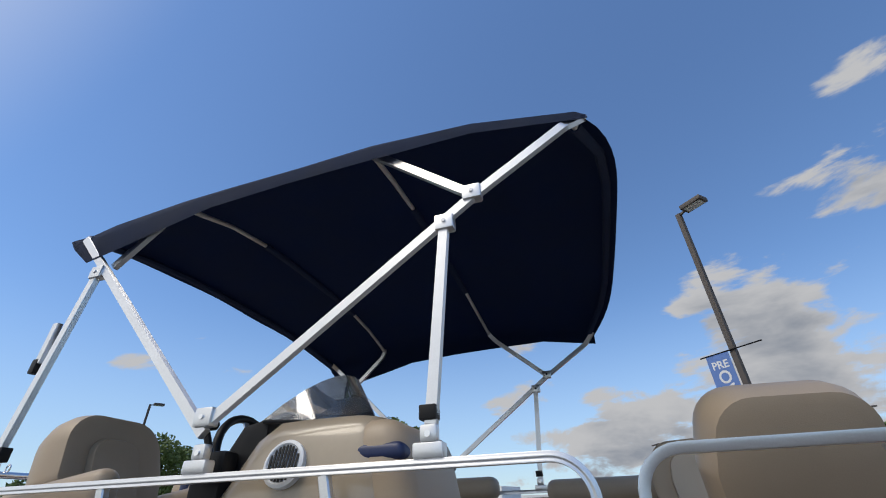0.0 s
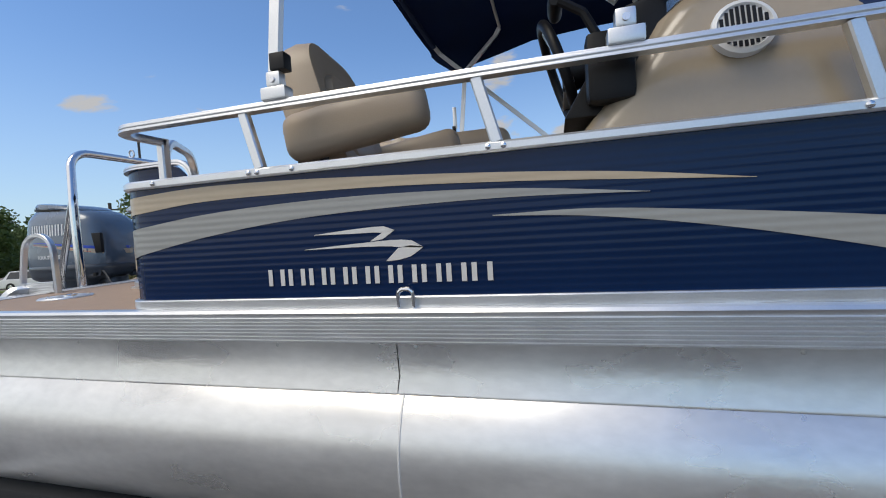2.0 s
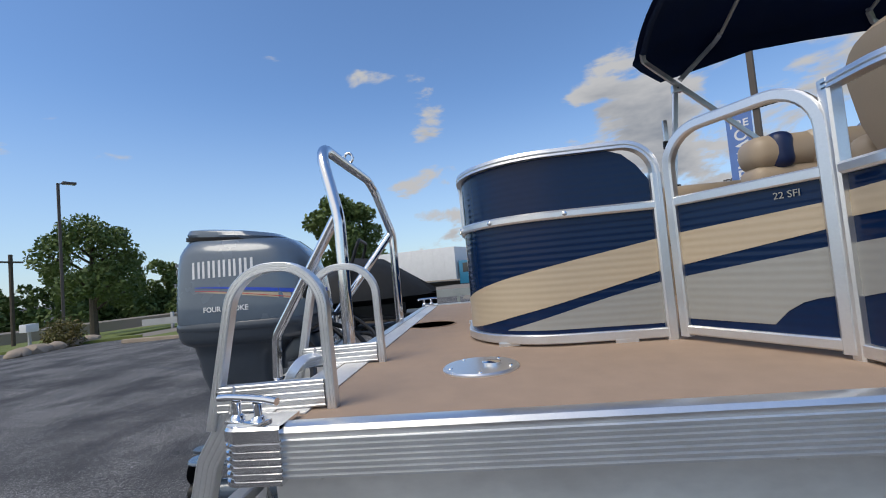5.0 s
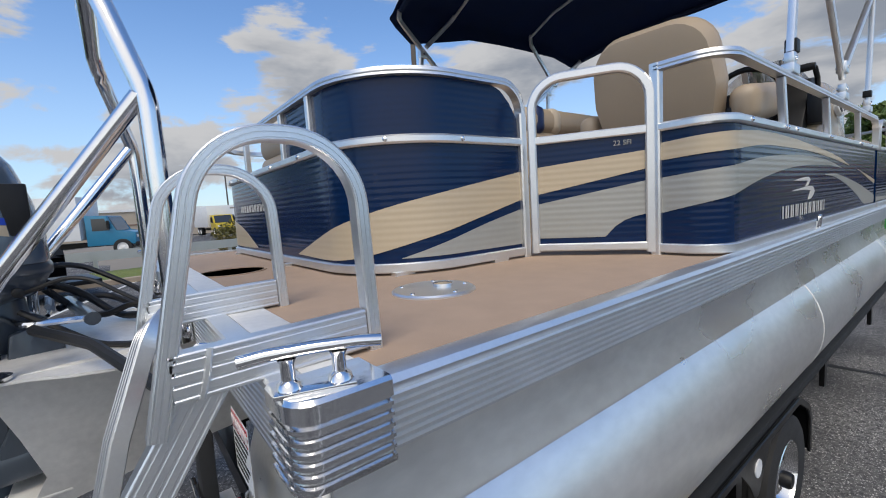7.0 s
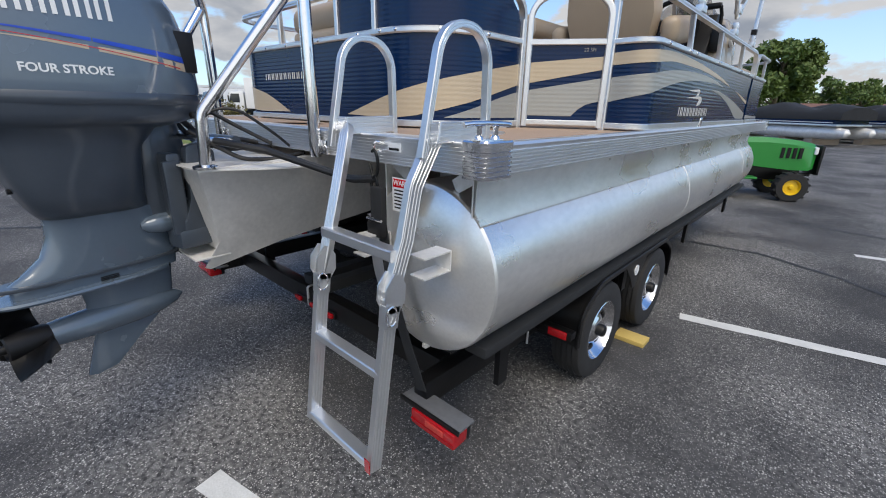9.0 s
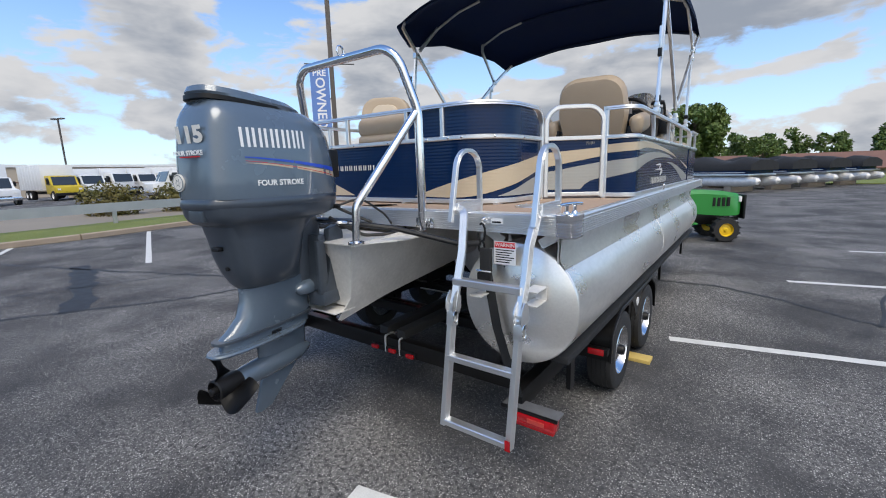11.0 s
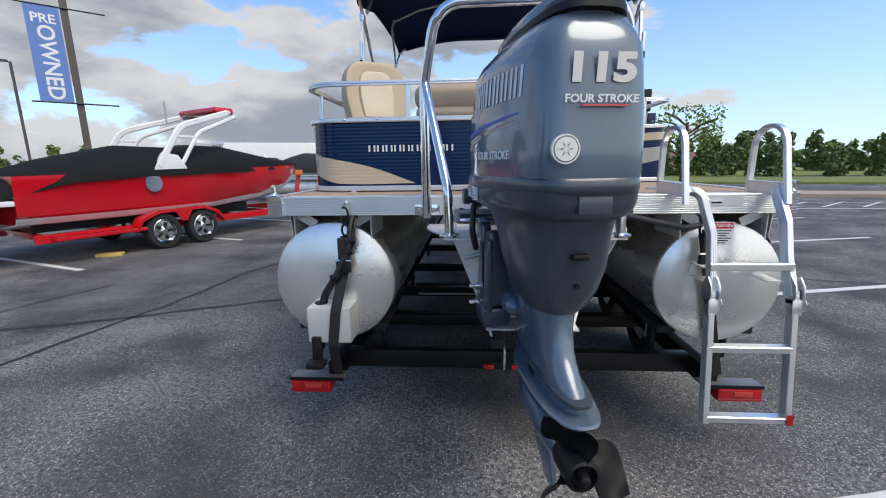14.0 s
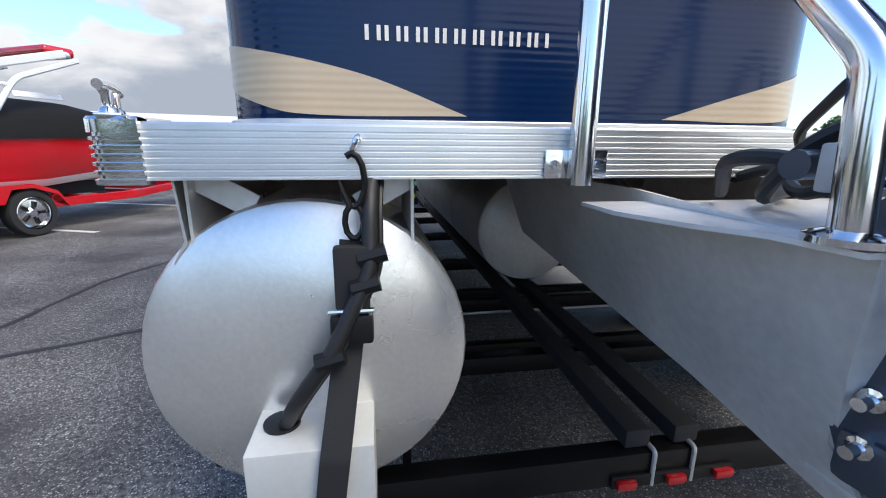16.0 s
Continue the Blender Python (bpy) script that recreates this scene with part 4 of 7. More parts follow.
def strap(pts, w, name="tie_down_strap"):
    s = thing(name, "black webbing tie-down strap with cam buckle", "strap", "tie-down straps")
    part("webbing", sweep(fillet(pts, 0.05, 5), rect(w, 0.004, 0.001), up=(0, -1, 0)), BLACKC, s)
    a, b = Vector(pts[0]), Vector(pts[1])
    c = a.lerp(b, 0.62)
    part("fold", box(c.x - w * 0.52, c.x + w * 0.62, c.y - 0.024, c.y + 0.002, c.z - 0.05, c.z + 0.1, 0.006), BLACKC, s)
    part("buckle", box(c.x - w * 0.72, c.x + w * 0.72, c.y - 0.034, c.y - 0.004, c.z - 0.075, c.z - 0.02, 0.008), BLACK, s)
    part("pin", sweep([(c.x - w * 0.75, c.y - 0.03, c.z - 0.012), (c.x + w * 0.75, c.y - 0.03, c.z - 0.012)], circle(0.005, 8)), CHROME, s)
    return s


hook(-0.872), hook(0.862)
strap([(-0.885, -0.035, 1.17), (-0.90, -0.045, 1.0), (-0.93, -0.13, 0.80), (-0.955, -0.125, 0.62), (-0.98, 0.0, 0.40)], 0.052)
strap([(0.86, -0.03, 1.18), (0.885, -0.035, 1.05), (0.93, -0.03, 0.80), (0.98, -0.005, 0.60), (1.03, 0.02, 0.42)], 0.052)
hose = thing("wiring_conduit", "black corrugated wiring conduit with cable ties", "cable")
hp = fillet([(-0.85, 0.05, 1.29), (-0.858, -0.03, 1.24), (-0.86, -0.06, 1.12), (-0.93, -0.085, 0.98), (-1.0, -0.075, 0.88), (-1.035, -0.03, 0.80)], 0.12, 6)
part("conduit", sweep(hp, circle(0.0145, 10)), CABLE, hose)
part("thin_cable", sweep([(p[0] + 0.018, p[1] + 0.012, p[2]) for p in hp], circle(0.006, 8)), CABLE, hose)
for k in (8, 14, 20):
    if k < len(hp):
        part("cable_tie", sweep([(hp[k][0] - 0.02, hp[k][1], hp[k][2] - 0.006), (hp[k][0] + 0.028, hp[k][1], hp[k][2] + 0.006)], circle(0.017, 8)), BLACK, hose)

ws = thing("warning_label", "white and red propeller warning label on the tube end", "label", at=(0.957, 0.005, 1.172))
part("sheet", box(-0.06, 0.06, -0.001, 0.0, -0.058, 0.058), WHITE, ws)
part("red_band", box(-0.056, 0.056, -0.002, -0.001, 0.025, 0.054), RED, ws)


def text(body, size, m, mt, parent, name="lettering", depth=0.0006, font_shear=0.0, bold=0.0):
    cu = bpy.data.curves.new("t", "FONT")
    cu.body, cu.size, cu.align_x, cu.align_y, cu.shear, cu.offset = body, size, "CENTER", "CENTER", font_shear, bold
    cu.extrude, cu.resolution_u = depth, 3
    ob = bpy.data.objects.new("t", cu)
    me = bpy.data.meshes.new_from_object(ob)
    bpy.data.objects.remove(ob)
    bpy.data.curves.remove(cu)
    me.transform(m)
    me.materials.clear()
    me.materials.append(mt)
    o = new(name, me)
    o.parent = parent
    return o


text(MARK[1], 0.024, MARK[0], SILVER, gatef, "model_mark")
text("WARNING", 0.026, pose(0.01, -0.0026, 0.0395, 90, 0, 0), WHITE, ws)
for k in range(6):
    part("text_bar", box(-0.05, 0.05 - 0.012 * (k % 3), -0.0018, -0.001, 0.012 - k * 0.012, 0.017 - k * 0.012), BLACK, ws)
cp = thing("capacity_plate", "aluminium maker plate on the stern rail", "plate", at=(0.96, -0.001, 1.33))
part("plate", box(-0.08, 0.08, -0.0015, 0.0, -0.021, 0.021), ALU, cp)
part("text_bar", box(-0.074, -0.01, -0.0025, -0.0015, -0.014, 0.014), WHITE, cp)
part("picture_bar", box(-0.068, -0.018, -0.0034, -0.0025, -0.010, -0.002), BLACK, cp)

# ---- tow arch ----
tow = thing("tow_arch", "polished stainless tow arch over the motor", "tow bar")
apts = fillet([(-0.47, -0.025, 1.262), (-0.47, -0.03, 1.88), (-0.40, -0.12, 2.20), (0.40, -0.12, 2.20), (0.47, -0.03, 1.88), (0.47, -0.025, 1.262)], [0.25, 0.14, 0.14, 0.25], 8)
part("hoop", sweep(apts, circle(0.0235, 14)), CHROME, tow)
for s in (-1, 1):
    part("strut", sweep(fillet([(s * 0.464, -0.045, 1.88), (s * 0.345, -0.385, 1.42), (s * 0.34, -0.395, 1.235)], 0.08, 6), circle(0.0205, 12)), CHROME, tow)
    part("strut_flange", lathe([(0.042, 1.232), (0.042, 1.24), (0.024, 1.246)], "z", 20, (s * 0.34, -0.395, 0)), CHROME, tow)
    part("mount_plate", box(s * 0.47 - 0.062, s * 0.47 + 0.062, -0.008, -0.002, 1.272, 1.325, 0.002), CHROME, tow)
    for k in (-0.045, 0.045):
        part("bolt", lathe([(0.009, -0.013), (0.0095, -0.008)], "y", 8, (s * 0.47 + k, 0, 1.298)), CHROME, tow)
part("tow_eye", sweep([(0.0, -0.12 + 0.022 * math.cos(a), 2.245 + 0.026 * math.sin(a)) for a in [k * math.pi / 6 for k in range(12)]], circle(0.006, 8), closed=True), CHROME, tow)

# ---- motor pod ----
pod = part("motor_pod", bmesh.new(), ALU_DULL, boat, "dull aluminium motor pod")
side_p = [(-0.42, 1.225), (-0.34, 0.92), (-0.40, 0.80), (-0.38, 0.79), (-0.05, 0.86), (0.9, 0.98), (0.9, 1.25), (0.0, 1.25)]


def skewed(sx):
    """Sloping cheek of the pod: wider at the top than at the keel."""
    bm = bmesh.new()
    wid = lambda z: 0.17 + (z - 0.8) / 0.45 * 0.165
    a = [bm.verts.new((sx * wid(z), y, z)) for y, z in side_p]
    b = [bm.verts.new((sx * (wid(z) - 0.008), y, z)) for y, z in side_p]
    n = len(a)
    bm.faces.new(a), bm.faces.new(b[::-1])
    for i in range(n):
        bm.faces.new((a[i], a[(i + 1) % n], b[(i + 1) % n], b[i]))
    return bm


for s in (-1, 1):
    part("pod_cheek", skewed(s), ALU_DULL, pod)
    fl = [(s * 0.30, -0.43), (s * 0.36, -0.43), (s * 0.37, -0.33), (s * 0.42, -0.25), (s * 0.46, -0.14), (s * 0.46, -0.02), (s * 0.30, -0.02)]
    part("pod_flange", prism(fl, "z", 1.222, 1.229), ALU_DULL, pod)
part("pod_top", box(-0.30, 0.30, -0.43, -0.02, 1.222, 1.2285), ALU_DULL, pod)
tr = bmesh.new()
vs = [tr.verts.new(v) for v in [(-0.325, -0.41, 1.222), (0.325, -0.41, 1.222), (0.19, -0.335, 0.86), (-0.19, -0.335, 0.86)]]
tr.faces.new(vs)
r_ = bmesh.ops.extrude_face_region(tr, geom=tr.faces[:])
for v in r_["geom"]:
    if isinstance(v, bmesh.types.BMVert):
        v.co.y += 0.012
part("pod_transom", tr, ALU_DULL, pod)
part("pod_shelf", box(-0.19, 0.19, -0.44, -0.30, 0.842, 0.85, 0.002), ALU_DULL, pod)

# ---- outboard motor ----
mot = thing("outboard_motor", "blue-grey four stroke outboard motor with white decals", "outboard motor", at=(-0.048, -0.385, 0), rz=10)
# local frame: x across, y toward the boat, origin at the swivel


def swell(y):
    """The cowl is widest amidships: its sides close in toward the rear face."""
    u = min(1.0, max(0.0, (y + 0.63) / 0.46))
    f = min(1.0, max(0.0, (y + 0.17) / 0.27))
    return 0.75 + 0.34 * u * u * (3 - 2 * u) - 0.24 * f * f


def mring(z, y0, y1, hw, p=3.2, tilt=0.0, n=40, front=1.0):
    k = min(1.0, max(0.0, (z - 1.08) / 0.25))
    if z > 1.39:
        y1 -= 0.035
    return [(x * (1 + k * (swell(y) - 1)), y, zz) for x, y, zz in sring(0, (y0 + y1) / 2, z, hw, (y1 - y0) / 2, p, n, tilt)]


cowl = loft([mring(1.482, -0.625, 0.118, 0.212, 5.5), mring(1.50, -0.628, 0.12, 0.213, 5.5), mring(1.56, -0.628, 0.116, 0.212, 5.5), mring(1.66, -0.622, 0.10, 0.208, 5.5), mring(1.76, -0.612, 0.07, 0.202, 5.2, -0.01), mring(1.806, -0.604, 0.04, 0.196, 5.0, -0.02), mring(1.835, -0.592, 0.015, 0.180, 4.6, -0.03), mring(1.868, -0.572, -0.02, 0.152, 4.2, -0.045), mring(1.882, -0.55, -0.07, 0.132, 3.6, -0.05), mring(1.89, -0.50, -0.12, 0.09, 3.0, -0.05)])
skin = BVHTree.FromBMesh(cowl)
hood = part("cowl", cowl, MOTOR, mot, "glossy blue-grey motor cowl", 50)
part("air_scoop", loft([mring(1.865, -0.56, -0.10, 0.142, 3.2, -0.06), mring(1.895, -0.585, -0.06, 0.150, 3.2, -0.10), mring(1.918, -0.575, -0.10, 0.138, 3.0, -0.11), mring(1.93, -0.53, -0.2, 0.10, 2.6, -0.11)]), MOTOR, hood)
part("scoop_mouth", loft([mring(1.872, -0.592, -0.12, 0.148, 3.2, -0.08), mring(1.888, -0.590, -0.12, 0.149, 3.2, -0.09)]), BLACK, hood)
part("belt_seam", loft([mring(1.445, -0.635, 0.122, 0.217, 4.2), mring(1.452, -0.64, 0.126, 0.221, 4.2), mring(1.474, -0.64, 0.126, 0.221, 4.2), mring(1.483, -0.634, 0.122, 0.216, 4.2)]), MOTOR_D, mot)
part("lower_cowl", loft([mring(1.448, -0.63, 0.118, 0.214, 5.0), mring(1.415, -0.625, 0.10, 0.210, 5.0), mring(1.392, -0.615, 0.07, 0.203, 4.8), mring(1.378, -0.60, -0.01, 0.182, 4.6), mring(1.365, -0.57, -0.09, 0.163, 4.2), mring(1.30, -0.552, -0.145, 0.15, 4.0), mring(1.22, -0.535, -0.155, 0.14, 4.0), mring(1.14, -0.51, -0.155, 0.12, 3.6), mring(1.085, -0.485, -0.14, 0.10, 3.0), mring(1.065, -0.47, -0.12, 0.08, 2.6)]), MOTOR_D, mot, "dark grey lower cowl", 50)
part("swivel_housing", loft([mring(1.375, -0.15, 0.02, 0.07, 3.0), mring(1.30, -0.18, 0.03, 0.085, 3.0), mring(1.10, -0.18, 0.03, 0.085, 3.0), mring(0.97, -0.16, 0.02, 0.07, 3.0)]), MOTOR_D, mot)
part("service_door", box(-0.045, 0.045, -0.633, -0.60, 1.392, 1.438, 0.004), MOTOR_D, mot)
part("drain_slot", box(-0.025, 0.025, -0.570, -0.54, 1.255, 1.275, 0.008), BLACK, mot)
part("drain_plug", lathe([(0.009, -0.53), (0.009, -0.50)], "y", 10, (0.01, 0, 1.17)), BLACK, mot)
leg = part("leg", loft([mring(1.07, -0.465, -0.05, 0.072, 2.6), mring(1.0, -0.47, -0.06, 0.066, 2.6), mring(0.93, -0.50, -0.06, 0.062, 2.6), mring(0.88, -0.56, -0.06, 0.058, 2.6), mring(0.855, -0.60, -0.065, 0.056, 2.6), mring(0.80, -0.60, -0.07, 0.05, 2.8)]), MOTOR, mot, "", 50)
part("leg_band", loft([mring(0.842, -0.63, -0.055, 0.062, 3.0), mring(0.85, -0.632, -0.053, 0.064, 3.0), mring(0.856, -0.63, -0.055, 0.062, 3.0)]), MOTOR_D, leg)
part("cavitation_plate", loft([mring(0.792, -0.655, -0.10, 0.088, 2.6), mring(0.80, -0.66, -0.10, 0.092, 2.6), mring(0.808, -0.655, -0.10, 0.088, 2.6)]), MOTOR, leg)
part("gearcase", loft([mring(0.80, -0.42, -0.09, 0.036, 2.2), mring(0.72, -0.41, -0.10, 0.032, 2.2), mring(0.64, -0.42, -0.11, 0.032, 2.2)]), MOTOR, leg)
part("torpedo", lathe([(0.006, -0.07), (0.03, -0.10), (0.05, -0.17), (0.057, -0.26), (0.057, -0.40), (0.05, -0.50), (0.046, -0.53)], "y", 24, (0, 0, 0.643)), MOTOR, leg)
part("skeg", prism([(-0.16, 0.60), (-0.40, 0.60), (-0.46, 0.43), (-0.43, 0.42), (-0.36, 0.43), (-0.26, 0.52)], "x", -0.008, 0.008, 0.003), MOTOR, leg)
for s in (-1, 1):
    part("anode_pod", lathe([(0.01, -0.20), (0.03, -0.18), (0.042, -0.13), (0.042, -0.04), (0.03, 0.0)], "y", 20, (s * 0.068, 0.0, 0.99)), MOTOR, leg)
    for k in range(4):
        part("intake_slot", box(s * 0.052 - 0.003, s * 0.052 + 0.003, -0.36, -0.30, 0.822 - k * 0.006, 0.825 - k * 0.006), BLACK, leg)
prop = part("propeller", lathe([(0.046, -0.53), (0.05, -0.55), (0.05, -0.65), (0.042, -0.655), (0.04, -0.63), (0.018, -0.63), (0.016, -0.67), (0.008, -0.675)], "y", 24, (0, 0, 0.643)), BLACK, mot, "black three-blade propeller")
for k in range(3):
    a0_ = math.radians(100 + 120 * k)
    bm = bmesh.new()
    rows = []
    for i in range(8):
        r = 0.04 + 0.118 * i / 7
        half = (0.35 + 0.75 * math.sin(math.pi * (i + 0.6) / 8.4)) * 0.62 * (1 - 0.35 * (i / 7) ** 3)
        row = []
        for j in range(7):
            u = -1 + 2 * j / 6
            ang = a0_ + half * u + 0.15 * i / 7
            row.append(bm.verts.new((r * math.cos(ang), -0.60 + 0.055 * u, 0.643 + r * math.sin(ang))))
        rows.append(row)
    for r0, r1 in zip(rows, rows[1:]):
        for j in range(6):
            bm.faces.new((r0[j], r0[j + 1], r1[j + 1], r1[j]))
    bmesh.ops.solidify(bm, geom=bm.faces[:], thickness=0.005)
    part("blade", bm, BLACK, prop)
br_ = part("clamp_bracket", bmesh.new(), MOTOR_D, mot, "dark grey transom clamp bracket")
for s in (-1, 1):
    prof = [(-0.03, 1.29), (0.03, 1.31), (0.08, 1.27), (0.085, 0.98), (0.05, 0.90), (-0.03, 0.89), (-0.09, 0.93), (-0.08, 1.0), (-0.035, 1.08), (-0.04, 1.22)]
    part("clamp_plate", prism(prof, "x", s * 0.15 - 0.02, s * 0.15 + 0.02, 0.008), MOTOR_D, br_)
    for z in (1.2, 1.02, 0.95):
        part("bolt", lathe([(0.016, -0.0), (0.016, 0.012), (0.009, 0.014), (0.009, 0.04)] if s > 0 else [(0.009, -0.04), (0.009, -0.014), (0.016, -0.012), (0.016, 0.0)], "x", 10, (s * 0.17, 0.03, z)), CHROME, br_)
for s in (-1, 1):
    part("bracket_face", box(s * 0.115 - 0.045, s * 0.115 + 0.045, -0.105, -0.05, 0.97, 1.27, 0.018), MOTOR_D, br_)
    part("bracket_rib", box(s * 0.155 - 0.012, s * 0.155 + 0.012, -0.122, -0.06, 0.95, 1.24, 0.008), MOTOR_D, br_)
    part("bracket_foot", box(s * 0.12 - 0.06, s * 0.12 + 0.055, -0.11, 0.06, 0.885, 0.965, 0.018), MOTOR_D, br_)
    part("stop_pin", sweep([(s * 0.13, 0.0, 1.17), (s * 0.235, -0.012, 1.15)], circle(0.009, 8)), GALV, br_)
part("steering_tube", lathe([(0.026, -0.235), (0.031, -0.23), (0.031, -0.205), (0.027, -0.20), (0.028, -0.06), (0.02, -0.05)], "x", 16, (0, 0.03, 1.395)), MOTOR_D, br_)
part("tube_nut", lathe([(0.034, -0.20), (0.034, -0.165)], "x", 8, (0, 0.0, 1.385)), BLACK, br_)
part("tie_rod", sweep([(-0.25, 0.09, 1.325), (-0.06, 0.07, 1.325)], circle(0.009, 8)), GALV, br_)
part("tie_rod", sweep([(-0.25, 0.09, 1.29), (-0.10, 0.07, 1.29)], circle(0.007, 8)), CHROME, br_)
part("rod_end", box(-0.262, -0.238, 0.078, 0.102, 1.28, 1.338, 0.005), GALV, br_)
part("hose_elbow", sweep(fillet([(-0.12, 0.0, 1.385), (-0.20, -0.03, 1.385), (-0.215, -0.07, 1.27), (-0.19, -0.02, 1.19)], 0.05, 6), circle(0.012, 8)), CABLE, br_)
part("swivel", lathe([(0.055, 0.92), (0.06, 0.95), (0.06, 1.26), (0.045, 1.30)], "z", 20, (0, -0.01, 0)), MOTOR_D, br_)
part("tilt_ram", lathe([(0.02, 0.9), (0.025, 0.92), (0.025, 1.15), (0.012, 1.16)], "z", 14, (0.05, 0.05, 0)), CHROME, br_)
part("steering_ram", sweep([(-0.24, 0.14, 1.31), (0.24, 0.14, 1.31)], circle(0.02, 12)), MOTOR_D, br_)
part("link_rod", sweep(fillet([(0.22, 0.14, 1.31), (0.24, 0.0, 1.325), (0.05, -0.04, 1.33)], 0.04, 5), circle(0.009, 8)), CHROME, br_)

# decals on the cowl


def stick(o, s, base=0.0, lift=0.0012):
    """Lays a side decal, drawn in the plane x = s * base, on the curved cowl."""
    for v in o.data.vertices:
        hit = skin.ray_cast(Vector((s * 0.6, v.co.y, v.co.z)), Vector((-s, 0, 0)))[0]
        if hit is not None:
            v.co.x = hit.x + s * (lift + max(0.0, abs(v.co.x) - base))
    return o


text("115", 0.088, Matrix.Translation((0.0, -0.6225, 1.742)) @ pose(0, 0, 0, 95.5, 0, 0) @ Matrix.Diagonal((1.38, 1, 1, 1)), LETTER, hood, bold=0.004)
text("FOUR STROKE", 0.026, Matrix.Translation((0.0, -0.632, 1.672)) @ pose(0, 0, 0, 93, 0, 0) @ Matrix.Diagonal((1.1, 1, 1, 1)), WHITE, hood, bold=0.0006)
part("red_rule", box(-0.05, 0.07, -0.6345, -0.628, 1.655, 1.659), RED, hood)
part("star_seal", lathe([(0.036, -0.6335), (0.036, -0.62)], "y", 24, (-0.085, 0, 1.555)), LETTER, hood)
part("seal_ring", lathe([(0.0325, -0.6341), (0.0325, -0.62)], "y", 24, (-0.085, 0, 1.555)), MOTOR, hood)
part("seal_disc", lathe([(0.029, -0.6347), (0.029, -0.62)], "y", 24, (-0.085, 0, 1.555)), LETTER, hood)
for k in range(6):
    part("star_point", prism([(-0.085 + r_ * math.cos(a_ + k * math.pi / 3), 1.555 + r_ * math.sin(a_ + k * math.pi / 3)) for r_, a_ in ((0.006, -0.5), (0.021, 0.0), (0.006, 0.5), (0.011, 0.0))], "y", -0.6353, -0.634), MOTOR, hood)
for s in (-1, 1):
    flip = pose(0, 0, 0, 90, 0, 90 if s > 0 else -90)
    for i in range(6):  # brand word as plain blocks
        yy = (-0.49 + 0.052 * i) if s > 0 else (-0.23 - 0.052 * i)
        zc = 1.735
        for a, b in ((-0.02, -0.008), (0.008, 0.02)):
            stick(part("name_block", box(-0.0008, 0.0008, yy + a, yy + b, zc - 0.04, zc + 0.04), WHITE, hood), s)
    stick(text("FOUR STROKE", 0.034, Matrix.Translation((s * 0.0006, -0.35, 1.545)) @ flip, WHITE, hood, bold=0.0008), s)
    for nm, mt, z0, z1, w0, w1, yend in (("blue_flash", mat("decal_blue", (0.02, 0.07, 0.5), 0.3), 1.652, 1.578, 0.004, 0.022, 0.08), ("red_flash", RED, 1.638, 1.570, 0.002, 0.003, -0.02), ("tan_flash", TAN, 1.630, 1.545, 0.001, 0.034, 0.09)):
        bm = bmesh.new()
        rows = []
        for k in range(13):
            f = k / 12
            y = -0.50 + (yend + 0.50) * f
            z = z0 + (z1 - z0) * f ** 1.25
            w = w0 + (w1 - w0) * f
            rows.append([bm.verts.new((0, y, zz)) for zz in (z, z + w / 2, z + w)])
        for r0, r1 in zip(rows, rows[1:]):
            for j in (0, 1):
                bm.faces.new((r0[j], r0[j + 1], r1[j + 1], r1[j]))
        stick(part(nm, bm, mt, hood), s, 0.0, 0.0012 if nm == "tan_flash" else 0.002)
part("side_vent", box(0.172, 0.198, -0.02, 0.05, 1.56, 1.70, 0.006), BLACK, hood)
part("side_vent", box(-0.198, -0.172, -0.02, 0.05, 1.56, 1.70, 0.006), BLACK, hood)
part("flush_port", lathe([(0.013, 0.2), (0.013, 0.222), (0.007, 0.224)], "x", 12, (0, 0.0, 1.41)), BLACK, mot)
part("service_label", box(-0.2205, -0.212, -0.06, -0.015, 1.40, 1.44), WHITE, mot)
part("label_header", box(-0.2213, -0.2205, -0.06, -0.015, 1.431, 1.44), mat("orange_label", (0.6, 0.12, 0.04), 0.5), mot)
reg = part("permit_sticker", box(-0.2345, -0.224, -0.225, -0.165, 1.40, 1.445), WHITE, mot)
for k in range(4):
    part("text_bar", box(-0.2353, -0.2345, -0.195 if k < 2 else -0.217, -0.172, 1.434 - k * 0.01, 1.437 - k * 0.01), BLACK, reg)

rig = thing("motor_rigging", "black steering hoses and control cables between motor and deck", "cable")
for k, pts in enumerate(([(0.25, -0.32, 1.32), (0.42, -0.2, 1.29), (0.75, -0.06, 1.21), (0.84, -0.03, 1.22)], [(-0.15, -0.33, 1.38), (-0.2, -0.22, 1.24), (-0.12, -0.1, 1.3), (-0.1, 0.02, 1.27)], [(-0.1, -0.35, 1.42), (-0.24, -0.25, 1.35), (-0.22, -0.15, 1.24), (-0.06, -0.08, 1.26), (0.0, 0.02, 1.26)], [(-0.08, -0.36, 1.45), (-0.16, -0.25, 1.46), (-0.1, -0.1, 1.36), (0.05, 0.0, 1.28)], [(0.12, -0.35, 1.40), (0.2, -0.22, 1.45), (0.25, -0.08, 1.34), (0.2, 0.02, 1.27)], [(-0.22, -0.31, 1.30), (-0.33, -0.2, 1.33), (-0.2, -0.06, 1.25)], [(0.1, -0.36, 1.35), (0.18, -0.2, 1.235), (0.3, -0.1, 1.24), (0.3, 0.02, 1.26)])):
    part("hose", sweep(fillet(pts, 0.12, 7), circle((0.014, 0.011, 0.013, 0.009, 0.006, 0.012, 0.009)[k], 8)), CABLE, rig)

